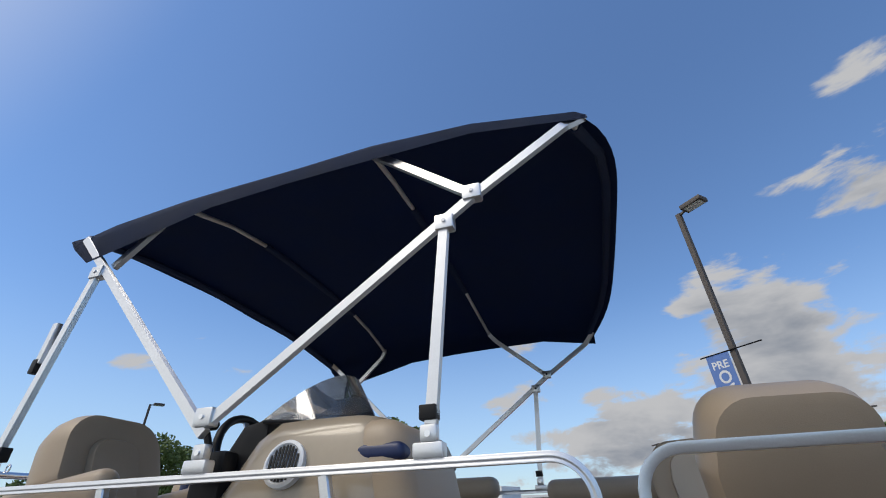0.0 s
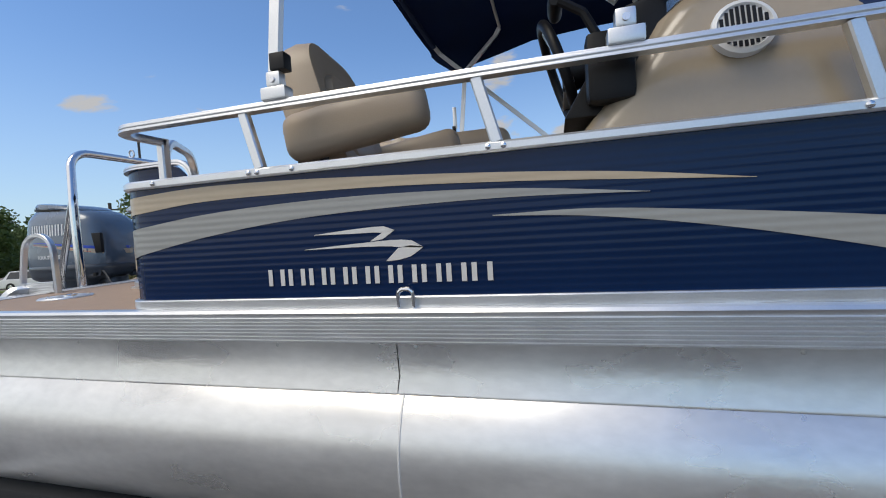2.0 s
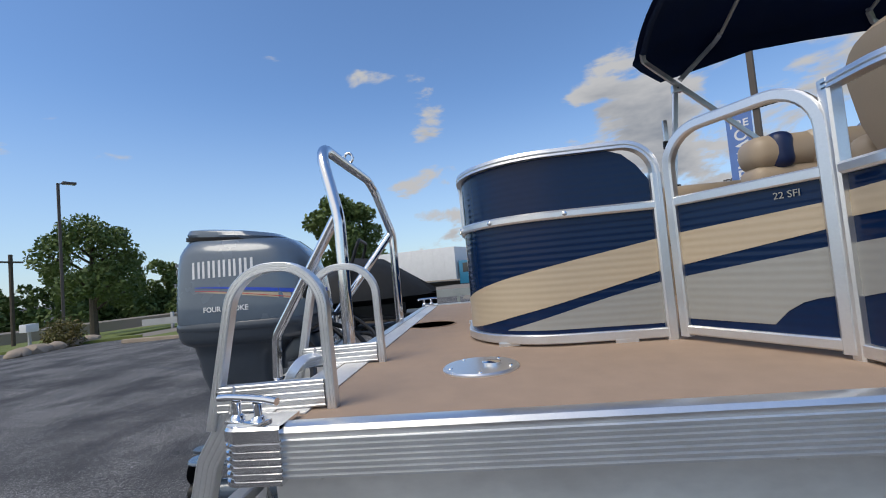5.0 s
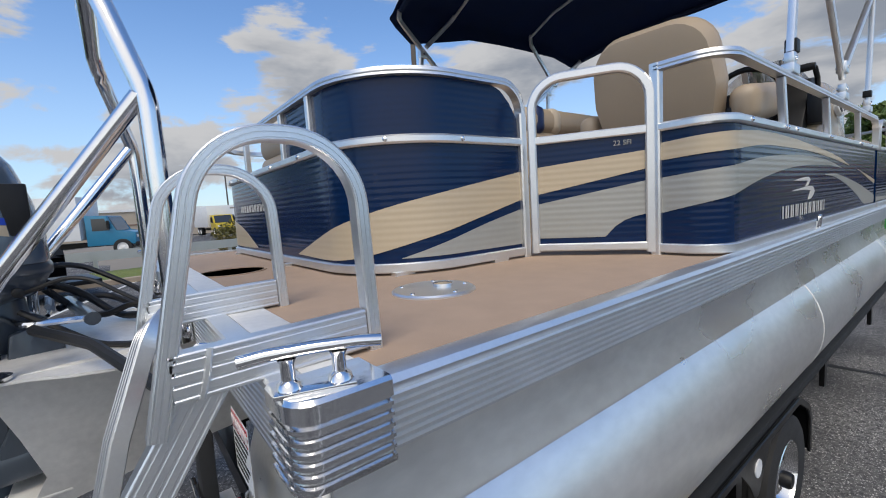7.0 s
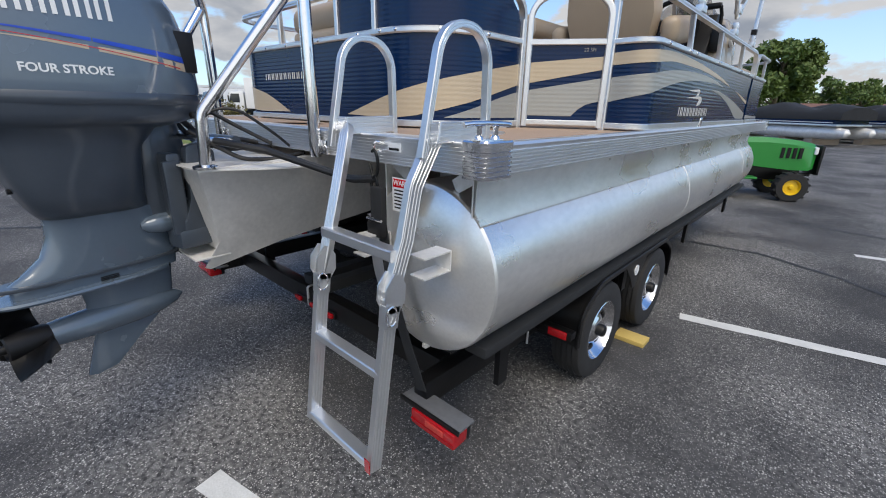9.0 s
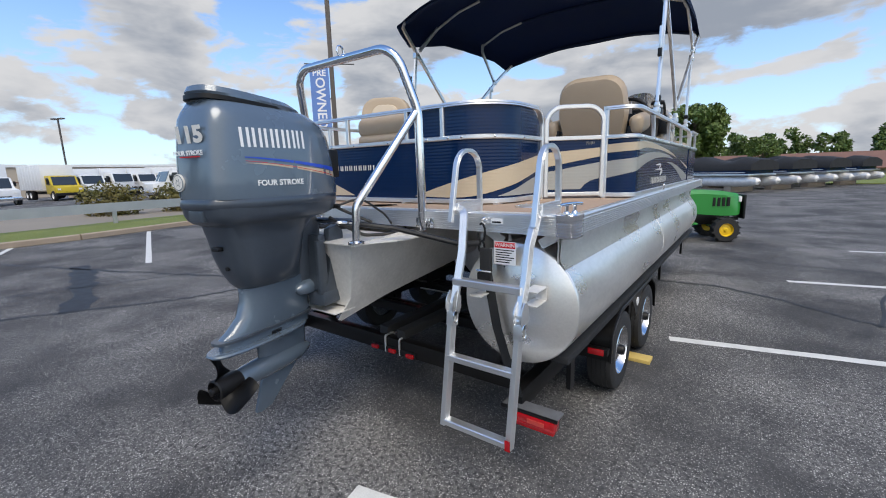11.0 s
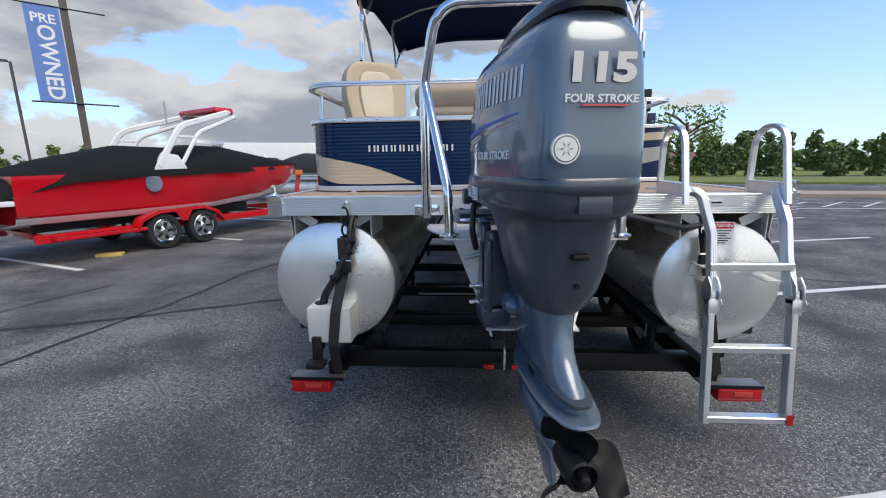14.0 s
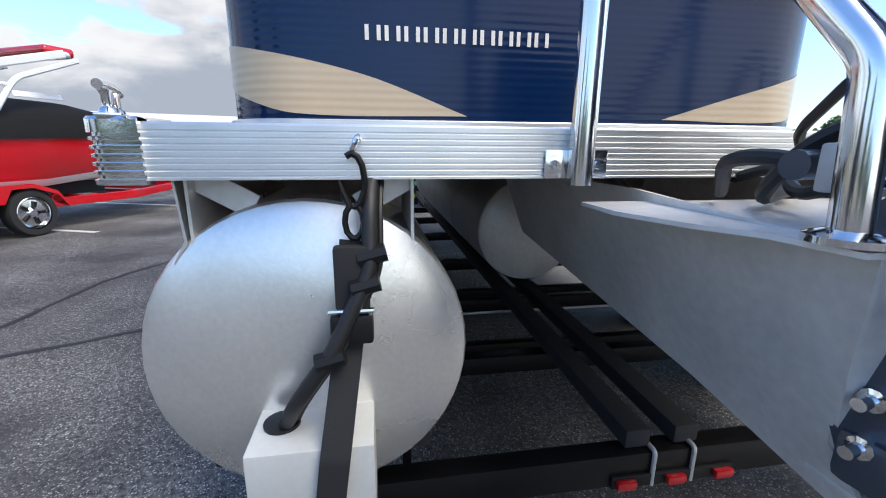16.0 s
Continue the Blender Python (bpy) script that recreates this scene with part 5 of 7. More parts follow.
# ---- bimini top ----
bim = thing("bimini_top", "navy canvas bimini top on an aluminium folding frame", "bimini top")
BSEC = [(0.016, -0.012), (0.018, -0.009), (0.016, -0.006), (0.018, -0.003), (0.016, 0.0), (0.018, 0.003), (0.016, 0.006), (0.018, 0.009), (0.016, 0.012), (-0.016, 0.012), (-0.018, 0.0), (-0.016, -0.012)]
BS = BSEC
bows = {"aft": (1.84, 3.13, 0.12), "second": (2.40, 3.205, 0.165), "third": (3.42, 3.235, 0.17), "front": (4.27, 3.12, 0.17)}
CW = 1.215


LEANS = {1.84: -0.55, 2.40: -0.2, 3.42: -0.3, 4.27: 0.95}


def bow_line(y, z, rise, w=CW, r=0.22):
    """Across the boat: up one corner, over a low crown, down the other."""
    pts = []
    for k in range(9):
        u = -1 + 2 * k / 8
        pts.append((u * (w - 0.05), y + LEANS.get(y, 0) * rise * (1 - abs(u) ** 4), z + rise * (1 - abs(u) ** 3.2)))
    return pts


for s in (-1, 1):
    x = s * 1.25
    for nm, y in (("aft", 1.985), ("mid", 2.945), ("front", 3.695)):
        m = part("deck_mount", box(x - 0.022, x + 0.022, y - 0.042, y + 0.042, ZT + 0.012, ZT + 0.05, 0.006), ALU, bim)
        part("mount_knuckle", box(x - 0.017, x + 0.017, y - 0.024, y + 0.024, ZT + 0.05, ZT + 0.095, 0.008), ALU, m)
        part("mount_bolt", lathe([(0.009, -0.022), (0.009, 0.022)], "x", 10, (x, y, ZT + 0.07)), CHROME, m)
    part("rear_leg", sweep([(x, 1.985, 2.07), (x, 2.075, 2.84)], BS, up=(s, 0, 0)), ALU, bim)
    part("latch", box(x - 0.02, x + 0.02, 1.98, 2.03, 2.07, 2.12, 0.005), BLACK, bim)
    part("strap_guide", box(x + s * 0.0 - 0.012, x + 0.012, 1.955, 1.985, 2.44, 2.62, 0.004), ALU, bim)
    part("strap_clip", box(x - 0.014, x + 0.014, 1.945, 1.975, 2.40, 2.46, 0.004), BLACK, bim)
    part("front_leg", sweep([(x, 3.70, 2.07), (x, 3.755, 2.70)], BS, up=(s, 0, 0)), ALU, bim)
    part("latch", box(x - 0.02, x + 0.02, 3.67, 3.72, 2.08, 2.12, 0.005), BLACK, bim)
    part("bow", sweep(fillet([(x, 2.935, 2.10), (x, 1.87, 3.09), (s * (CW - 0.03), 1.84, 3.13)], 0.05, 4), BS, up=(s, 0, 0)), ALU, bim)
    part("bow", sweep(fillet([(x, 2.95, 2.14), (x, 3.87, 2.815), (x, 4.22, 3.04), (s * (CW - 0.02), 4.30, 3.12)], 0.06, 4), BS, up=(s, 0, 0)), ALU, bim)
    part("bow", sweep([(x, 3.87, 2.815), (s * (CW + 0.005), 3.47, 3.16), (s * (CW - 0.03), 3.42, 3.22)], BS, up=(s, 0, 0)), ALU, bim)
    part("bow", sweep([(s * (CW - 0.005), 2.10, 2.90), (s * (CW - 0.005), 2.36, 3.14), (s * (CW - 0.03), 2.40, 3.19)], BS, up=(s, 0, 0)), ALU, bim)
    for nm, y, z in (("knuckle", 3.76, 2.72), ("knuckle", 3.865, 2.825), ("knuckle", 2.93, 2.15), ("knuckle", 2.085, 2.85)):
        kn = part(nm, box(x - 0.022, x + 0.022, y - 0.034, y + 0.034, z - 0.03, z + 0.03, 0.008), ALU, bim)
        part("knuckle_bolt", lathe([(0.008, -0.027), (0.008, 0.027)], "x", 10, (x, y, z)), CHROME, kn)
for nm, (y, z, rise) in bows.items():
    part("cross_bow", sweep([(-CW + 0.02, y, z)] + bow_line(y, z - 0.012, rise - 0.0) + [(CW - 0.02, y, z)], circle(0.0125, 10)), ALU_DULL, bim)
# canvas: stretched between the bows, hanging over the side edges
seq = [(1.79, 3.11, 0.12, -0.6), (1.84, 3.145, 0.12, -0.55), (1.98, 3.18, 0.12, -0.4), (2.40, 3.215, 0.165, -0.2), (2.65, 3.225, 0.16, -0.2), (3.05, 3.24, 0.16, -0.25), (3.42, 3.25, 0.17, -0.3), (3.88, 3.225, 0.14, 0.4), (4.27, 3.135, 0.17, 0.95), (4.305, 3.09, 0.17, 1.05)]
skirt = [0.03, 0.12, 0.26, 0.20, 0.15, 0.14, 0.14, 0.11, 0.09, 0.05]
rings = []
for (y, z, rise, ln), d in zip(seq, skirt):
    ring = []
    for k in range(25):
        u = -1 + 2 * k / 24
        ring.append((u * (CW - 0.005), y + ln * rise * (1 - abs(u) ** 4), z + rise * (1 - abs(u) ** 3.2) + 0.004 * math.sin(9 * u + 7 * y)))
    ring = [(-CW - 0.048, y, z - d), (-CW - 0.036, y, z - d * 0.4)] + ring + [(CW + 0.036, y, z - d * 0.4), (CW + 0.048, y, z - d)]
    rings.append(ring)
cb = loft(rings, cap=False, closed=False)
bmesh.ops.solidify(cb, geom=cb.faces[:], thickness=0.003)
part("canvas", cb, CANVAS, bim, "navy blue canvas", 60)
for nm, (y, z, rise) in bows.items():
    ln_ = bow_line(y, z - 0.012, rise)
    part("bow_sleeve", sweep(ln_[2:7] if nm in ("second", "third") else ln_, circle(0.018, 8, 1.3)), CANVAS, bim)

# ---- seating and console ----


def pad(x0, x1, y0, y1, z0, z1, r=0.04, crown=0.012, lean=0.0):
    """An upholstered pad: rounded box with a slight crown; lean tips its top toward -y."""
    bm = bmesh.new()
    bmesh.ops.create_cube(bm, size=1.0)
    for v in bm.verts:
        v.co = Vector(((x0 + x1) / 2 + v.co.x * (x1 - x0), (y0 + y1) / 2 + v.co.y * (y1 - y0), (z0 + z1) / 2 + v.co.z * (z1 - z0)))
    bmesh.ops.bevel(bm, geom=bm.edges[:], offset=min(r, (x1 - x0) * 0.45, (y1 - y0) * 0.45, (z1 - z0) * 0.45), segments=4, affect="EDGES", profile=0.5)
    for v in bm.verts:
        f = (v.co.z - z0) / (z1 - z0)
        v.co.y -= lean * f
    return bm


def backrest(w, t, h, r=0.12, dish=0.03, n=20):
    """A chair back with a rounded outline, dished toward the sitter; stands on z=0, facing +y."""
    def outline(k):
        pts = fillet([(-w / 2 * 0.86, 0, 0), (-w / 2, 0, h * 0.45), (-w / 2 * 0.9, 0, h), (w / 2 * 0.9, 0, h), (w / 2, 0, h * 0.45), (w / 2 * 0.86, 0, 0)], [0.1, r, r, 0.1], 6)
        return [(p.x * k, p.z * k + h * (1 - k) * 0.5) for p in pts]
    rings = []
    for k, y in ((0.80, -t * 0.5), (0.93, -t * 0.46), (1.0, -t * 0.15), (1.0, t * 0.15), (0.94, t * 0.46), (0.82, t * 0.5), (0.5, t * 0.5 - dish)):
        rings.append([(x, y, z) for x, z in outline(k)])
    return loft(rings)


def captain_chair(at, rz, label, name="captain_chair", arm=True, light=False, lean=10, bh=0.50):
    c = thing(name, label, "boat seat", "", at, rz)
    part("pedestal", lathe([(0.16, 0.0), (0.15, 0.02), (0.05, 0.04), (0.045, 0.30), (0.09, 0.33)], "z", 20), ALU, c)
    part("seat", pad(-0.27, 0.27, -0.23, 0.30, 0.33, 0.47, 0.06), VINYL, c)
    b = part("back", backrest(0.56 if arm else 0.50, 0.17, bh + (0.03 if arm else 0.0), 0.16), VINYL, c, "beige upholstered back")
    b.matrix_local = pose(0, -0.12 if arm else -0.22, 0.43, lean, 0, 0)
    ins = part("back_insert", backrest(0.27, 0.06, bh - 0.14, 0.08, 0.01), VINYL_L if light else VINYL, b)
    ins.matrix_local = pose(0, 0.055, 0.06)
    part("back_hinge", box(-0.20, 0.20, -0.25, -0.18, 0.40, 0.46, 0.01), BLACK, c)
    if arm:
        for s in (-1, 1):
            part("armrest", pad(-0.055, 0.055, -0.24, 0.25, -0.08, 0.08, 0.07), VINYL, c).matrix_local = pose(s * 0.34, 0.02, 0.575, 9, 0, 0)
            part("arm_bracket", box(s * 0.30 - 0.02, s * 0.30 + 0.02, -0.2, -0.1, 0.42, 0.54, 0.008), BLACK, c)
    return c


captain_chair((0.76, 2.11, DECK), 4, "beige vinyl captain's chair with armrests at the helm", lean=17)
captain_chair((-0.86, 1.05, DECK), -150, "beige vinyl reclining chair with a light insert", arm=False, light=True, name="lounge_chair", lean=12)
captain_chair((0.44, 4.62, DECK), 97, "beige vinyl bow chair with its back tipped", name="bow_chair", arm=False, lean=24, bh=0.42)
captain_chair((-0.30, 4.55, DECK), -112, "beige bow chair with light insert", name="bow_chair", arm=False, light=True, bh=0.40)


def bench(x0, x1, y0, y1, face, label, zb=0.66, name="bench_seat"):
    """A lounge bench: base, cushion, and a roll back on the side opposite to face."""
    b = thing(name, label, "boat seat", "lounge benches", (0, 0, DECK))
    part("base", box(x0 + 0.02, x1 - 0.02, y0 + 0.02, y1 - 0.02, 0.0, 0.30, 0.012), FIBER, b)
    part("cushion", pad(x0, x1, y0, y1, 0.30, 0.44, 0.045), VINYL, b)
    t = 0.15
    rx = {"+x": (x0, x0 + t, y0, y1), "-x": (x1 - t, x1, y0, y1), "+y": (x0, x1, y0, y0 + t), "-y": (x0, x1, y1 - t, y1)}[face]
    if zb > 0.55:
        part("back_cushion", pad(*rx, 0.42, zb - 0.1, 0.045), VINYL, b)
    part("back_roll", pad(rx[0] - 0.01, rx[1] + 0.01, rx[2], rx[3], zb - 0.12, zb + 0.03, 0.06), VINYL, b)
    return b


pbn = bench(-1.215, -0.62, 1.62, 3.4, "+x", "beige port lounge bench with a roll back and navy band", 0.70)
part("navy_band", pad(-1.232, -1.03, 1.72, 1.82, 0.575, 0.738, 0.06), VINYL_B, pbn)
mbn = bench(-0.36, 0.18, 1.69, 2.56, "-x", "beige mid-deck lounge with a navy banded roll back", 0.70)
part("navy_band", pad(0.012, 0.198, 1.76, 1.86, 0.575, 0.738, 0.06), VINYL_B, mbn)
part("light_band", pad(0.014, 0.196, 1.90, 2.02, 0.577, 0.736, 0.06), VINYL_L, mbn)
bench(-1.215, -0.62, 3.75, 4.95, "+x", "beige port bow bench", 0.66)
bench(-0.58, 0.42, 0.50, 1.02, "+y", "beige stern lounge bench", 0.60)

bench(0.78, 1.215, 3.70, 4.40, "-x", "low beige starboard bench ahead of the console", 0.46)

con = thing("helm_console", "glossy beige fibreglass helm console with smoked windscreen", "console", at=(0, 0, DECK))
cr = []
for z, ya, yb, xa, xb in ((0.0, 2.74, 3.66, 0.52, 1.20), (0.30, 2.76, 3.64, 0.52, 1.20), (0.46, 2.84, 3.58, 0.53, 1.195), (0.62, 2.97, 3.55, 0.55, 1.185), (0.72, 3.03, 3.52, 0.58, 1.17), (0.775, 3.09, 3.48, 0.62, 1.14), (0.79, 3.16, 3.42, 0.68, 1.08)):
    cr.append(sring((xa + xb) / 2, (ya + yb) / 2, z, (xb - xa) / 2, (yb - ya) / 2, 6.0, 40))
body = part("body", loft(cr), FIBER, con, "beige fibreglass shell", 50)
spk = part("speaker", lathe([(0.068, -0.01), (0.068, 0.010), (0.058, 0.014), (0.054, 0.008)], "x", 28), WHITE, con, "white round speaker grille")
spk.matrix_local = pose(1.188, 3.21, 0.645, 0, -12, 0)
for k in range(-4, 5):
    part("speaker_slat", box(0.010, 0.0125, k * 0.0115 - 0.0035, k * 0.0115 + 0.0035, -math.sqrt(max(0, 0.052 ** 2 - (k * 0.0115) ** 2)), math.sqrt(max(0, 0.052 ** 2 - (k * 0.0115) ** 2))), BLACK, spk)
part("front_pad", pad(0.62, 1.17, 3.46, 3.64, 0.42, 0.765, 0.07, lean=0.07), VINYL, con)
part("navy_band", pad(0.617, 1.173, 3.405, 3.592, 0.64, 0.69, 0.02, lean=0.01), VINYL_B, con)
dash = part("dash", prism([(2.80, 0.50), (2.97, 0.78), (3.07, 0.80), (3.07, 0.5)], "x", 0.60, 1.12, 0.01), BLACK, con)
wsn = []
for k in range(15):
    u = -1 + 2 * k / 14
    wsn.append((0.87 + 0.26 * u, 3.36 - 0.30 * abs(u) ** 2.2, 0.785, 0.87 + 0.21 * u, 3.25 - 0.26 * abs(u) ** 2.2, 0.79 + 0.19 * (1 - abs(u) ** 3.0)))
wb = bmesh.new()
rows = [[wb.verts.new(p[:3]), wb.verts.new(p[3:])] for p in wsn]
for r0, r1 in zip(rows, rows[1:]):
    wb.faces.new((r0[0], r0[1], r1[1], r1[0]))
bmesh.ops.solidify(wb, geom=wb.faces[:], thickness=0.004)
wsc = part("windscreen", wb, GLASS_S, con, "smoked acrylic windscreen")
wsc.visible_shadow = False
part("screen_trim", sweep([(p[0], p[1] - 0.004, 0.786) for p in wsn], rect(0.014, 0.012, 0.003)), BLACK, con)
whl = part("steering_wheel", sweep([(0.87 + 0.17 * math.cos(a), 2.80 - 0.05 * math.sin(a), 0.70 + 0.16 * math.sin(a)) for a in [k * math.pi / 16 for k in range(32)]], circle(0.016, 10), closed=True), BLACK, con, "black steering wheel")
for k in range(3):
    a = math.radians(90 + 120 * k)
    part("spoke", sweep([(0.87, 2.83, 0.70), (0.87 + 0.165 * math.cos(a), 2.80 - 0.05 * math.sin(a), 0.70 + 0.155 * math.sin(a))], rect(0.03, 0.008, 0.002)), ALU, whl)
part("wheel_hub", lathe([(0.05, 2.81), (0.05, 2.86), (0.035, 2.9)], "y", 16, (0.87, 0, 0.70)), BLACK, whl)
part("throttle_box", box(1.12, 1.19, 2.86, 2.98, 0.52, 0.70, 0.02), BLACK, con)
part("throttle_lever", sweep(fillet([(1.16, 2.93, 0.62), (1.165, 2.86, 0.76), (1.165, 2.80, 0.80)], 0.03, 4), circle(0.012, 8)), BLACK, con)
part("throttle_grip", lathe([(0.016, -0.06), (0.02, -0.04), (0.02, 0.03), (0.016, 0.05)], "x", 12, (1.12, 2.79, 0.805)), BLACK, con)

# ---- trailer ----
trl = thing("boat_trailer", "black tandem axle boat trailer", "trailer")
for s in (-1, 1):
    part("frame_rail", box(s * 1.01 - 0.035, s * 1.01 + 0.035, 0.03, 5.55, 0.34, 0.45, 0.006), BLACK_ST, trl)
    cx = 1.0 if s > 0 else -0.98
    for k in (-0.2, 0.2):
        zt = TZ - math.sqrt(TR ** 2 - k ** 2)
        bk = part("bunk", box(cx + k - 0.05, cx + k + 0.05, 0.12, 5.3, zt - 0.055, zt - 0.012, 0.01), BLACKC, trl, "carpeted bunk board")
        for y in (0.3, 1.6, 3.0, 4.6):
            part("bunk_post", box(cx + k - 0.012, cx + k + 0.012, y - 0.03, y + 0.03, 0.40, zt - 0.05), BLACK_ST, bk)
    part("fender_brace", box(min(s * 1.04, s * 1.262), max(s * 1.04, s * 1.262), 0.80, 0.85, 0.395, 0.435, 0.004), BLACK_ST, trl)
    part("side_marker", box(s * 1.19 - 0.05, s * 1.19 + 0.05, 0.792, 0.80, 0.395, 0.435, 0.003), REDL, trl, "red side marker lens")
    # tandem fender
    fen = part("fender", bmesh.new(), BLACK_ST, trl, "black steel tandem fender")
    fpts = fillet([(0.89, 0.33, 0), (0.90, 0.52, 0), (1.10, 0.625, 0), (2.18, 0.625, 0), (2.38, 0.52, 0), (2.39, 0.30, 0)], [0.12, 0.16, 0.16, 0.12], 6)
    part("fender_skin", loft([[(s * 0.99, p.x, p.y), (s * 1.262, p.x, p.y), (s * 1.262, p.x, p.y - 0.007), (s * 0.99, p.x, p.y - 0.007)] for p in fpts]), BLACK_ST, fen)
    part("fender_lip", sweep([(s * 1.262, p.x, p.y - 0.012) for p in fpts], rect(0.03, 0.012, 0.003), up=(s, 0, 0)), BLACK_ST, fen)
    part("fender_gusset", prism([(1.44, 0.612), (1.84, 0.612), (1.72, 0.50), (1.66, 0.42), (1.62, 0.42), (1.56, 0.50)], "x", s * 1.252, s * 1.258), BLACK_ST, fen)
    part("fender_badge", lathe([(0.034, 0), (0.034, 0.005)] if s > 0 else [(0.034, -0.005), (0.034, 0)], "x", 20, (s * 1.258, 1.64, 0.535)), WHITE, fen)
    part("tail_plate", box(s * 1.10 - 0.15, s * 1.10 + 0.15, -0.012, 0.075, 0.368, 0.378, 0.003), mat("grey_zinc_plate", (0.16, 0.165, 0.175), 0.4, 0.3, 0.15, 12), trl, "grey metal plate over the tail light")
    part("plate_edge", box(s * 1.10 - 0.152, s * 1.10 + 0.152, -0.02, -0.012, 0.362, 0.381, 0.002), BLACK_ST, trl)
    tl = part("tail_light", box(s * 1.13 - 0.11, s * 1.13 + 0.11, -0.03, 0.05, 0.296, 0.362, 0.01), REDL, trl, "red tail light")
    part("lens_rib", box(s * 1.13 - 0.108, s * 1.13 + 0.108, -0.0325, -0.029, 0.318, 0.322), REDL, tl)
    part("reflector", box(s * 1.13 - 0.03, s * 1.13 + 0.06, -0.0335, -0.029, 0.328, 0.352, 0.001), mat("pale_red_reflector", (0.5, 0.05, 0.04), 0.2, 0, 0.1, 60), tl)
    part("light_box", box(s * 1.13 - 0.105, s * 1.13 + 0.105, 0.0, 0.07, 0.293, 0.366, 0.005), BLACK, tl)
    for wy in (1.22, 2.06):
        X, RW = s * 1.172, 0.285
        w = part("wheel", lathe([(0.172, -0.08), (0.255, -0.088), (0.276, -0.076), (RW, -0.05), (RW, 0.05), (0.276, 0.076), (0.255, 0.088), (0.172, 0.08)], "x", 44, (X, wy, RW), cap=False), RUBBER, trl, "black trailer tyre on a chrome rim")
        for k in (-0.045, -0.015, 0.015, 0.045):
            part("tread_groove", lathe([(RW - 0.004, k - 0.003), (RW + 0.0008, k - 0.003), (RW + 0.0008, k + 0.003), (RW - 0.004, k + 0.003)], "x", 44, (X, wy, RW), cap=False), BLACK, w)
        rimp = [(0.174, -0.07), (0.176, 0.078), (0.168, 0.083), (0.160, 0.062), (0.135, 0.030), (0.095, 0.036), (0.07, 0.060), (0.045, 0.066)]
        part("rim", lathe(rimp if s > 0 else [(r, -q) for r, q in rimp][::-1], "x", 36, (X, wy, RW)), CHROME, w, "chrome spoked rim")
        for k in range(10):
            a = 2 * math.pi * (k + 0.5) / 10
            part("rim_slot", box(X + s * 0.034 - 0.008, X + s * 0.034 + 0.008, -0.014, 0.014, -0.017, 0.017, 0.006), BLACK, w).matrix_local = Matrix.Translation((0, wy + 0.122 * math.cos(a), RW + 0.122 * math.sin(a))) @ pose(0, 0, 0, math.degrees(a), 0, 0)
        part("hub_cap", lathe([(0.036, 0.05), (0.036, 0.088), (0.03, 0.10), (0.012, 0.104)] if s > 0 else [(0.012, -0.104), (0.03, -0.10), (0.036, -0.088), (0.036, -0.05)], "x", 16, (X, wy, RW)), BLACK, w)
for wy in (1.22, 2.06):
    part("axle", box(-1.09, 1.09, wy - 0.03, wy + 0.03, 0.255, 0.315, 0.004), BLACK_ST, trl)
part("rear_beam", box(-0.974, 0.974, 0.18, 0.25, 0.35, 0.455, 0.005), BLACK_ST, trl)
for y in (0.9, 1.6, 2.5, 3.6, 4.6, 5.5):
    part("cross_member", box(-0.974, 0.974, y - 0.035, y + 0.035, 0.34, 0.42, 0.005), BLACK_ST, trl)
for x in (-0.16, 0.0):
    part("centre_bunk", box(x + 0.02, x + 0.10, 0.2, 5.3, 0.46, 0.52, 0.008), BLACKC, trl)
part("brake_line", sweep([(-0.7, 1.35, 0.43), (0.7, 1.35, 0.43)], circle(0.008, 8)), GALV, trl)
mk = part("marker_bar", box(-0.19, 0.21, 0.168, 0.18, 0.352, 0.392, 0.003), BLACK, trl)
for k in (-0.15, 0.01, 0.17):
    part("marker_light", box(k - 0.032, k + 0.032, 0.148, 0.17, 0.358, 0.387, 0.01), REDL, mk, "red marker light")
for x in (-0.06, 0.07):
    part("u_bolt", sweep(fillet([(x, 0.172, 0.35), (x, 0.172, 0.465), (x, 0.258, 0.465), (x, 0.258, 0.35)], 0.012, 3), circle(0.007, 8)), GALV, trl)
part("frame_u_bolt", sweep(fillet([(1.054, 0.75, 0.32), (1.054, 0.75, 0.462), (0.966, 0.75, 0.462), (0.966, 0.75, 0.32)], 0.01, 3), circle(0.006, 8)), GALV, trl)
part("tongue", box(-0.05, 0.05, 5.4, 7.4, 0.36, 0.46, 0.006), BLACK_ST, trl)
part("winch_post", box(-0.04, 0.04, 6.1, 6.18, 0.46, 1.2, 0.006), BLACK_ST, trl)
chock = thing("wheel_chock", "yellow wooden block by the trailer wheel", "wheel chock")
part("block", box(1.17, 1.365, 1.70, 1.825, 0.0, 0.03, 0.004), mat("yellow_wood", (0.55, 0.40, 0.12), 0.7, 0, 0.15), chock)

# ---- grounds beyond the lot ----
west = [(-13.4, -14), (-12.6, -3), (-12.9, 1.5), (-13.6, 4.4), (-13.8, 7.5), (-13.6, 12), (-13.2, 24), (-13, 40)]
west2 = [(x - 3.4, y) for x, y in west][::-1]
floor_sheet("grass_strip", west + west2, 0.10, GRASS, "mown grass strip behind the kerb", thick=0.12)
kp = [(x + 0.08, y, 0.07 + fall(x, y)) for x, y in west]
for a, b in zip(kp, kp[1:]):
    n = max(1, int((Vector(b) - Vector(a)).length / 2.4))
    for k in range(n):
        p, q = Vector(a).lerp(Vector(b), k / n), Vector(a).lerp(Vector(b), (k + 1) / n - 0.006)
        tagged(part("kerb", sweep([p, q], rect(0.18, 0.16, 0.02)), CONC, None), "tan concrete kerb along the lot", "kerb", "kerbs", "structure")
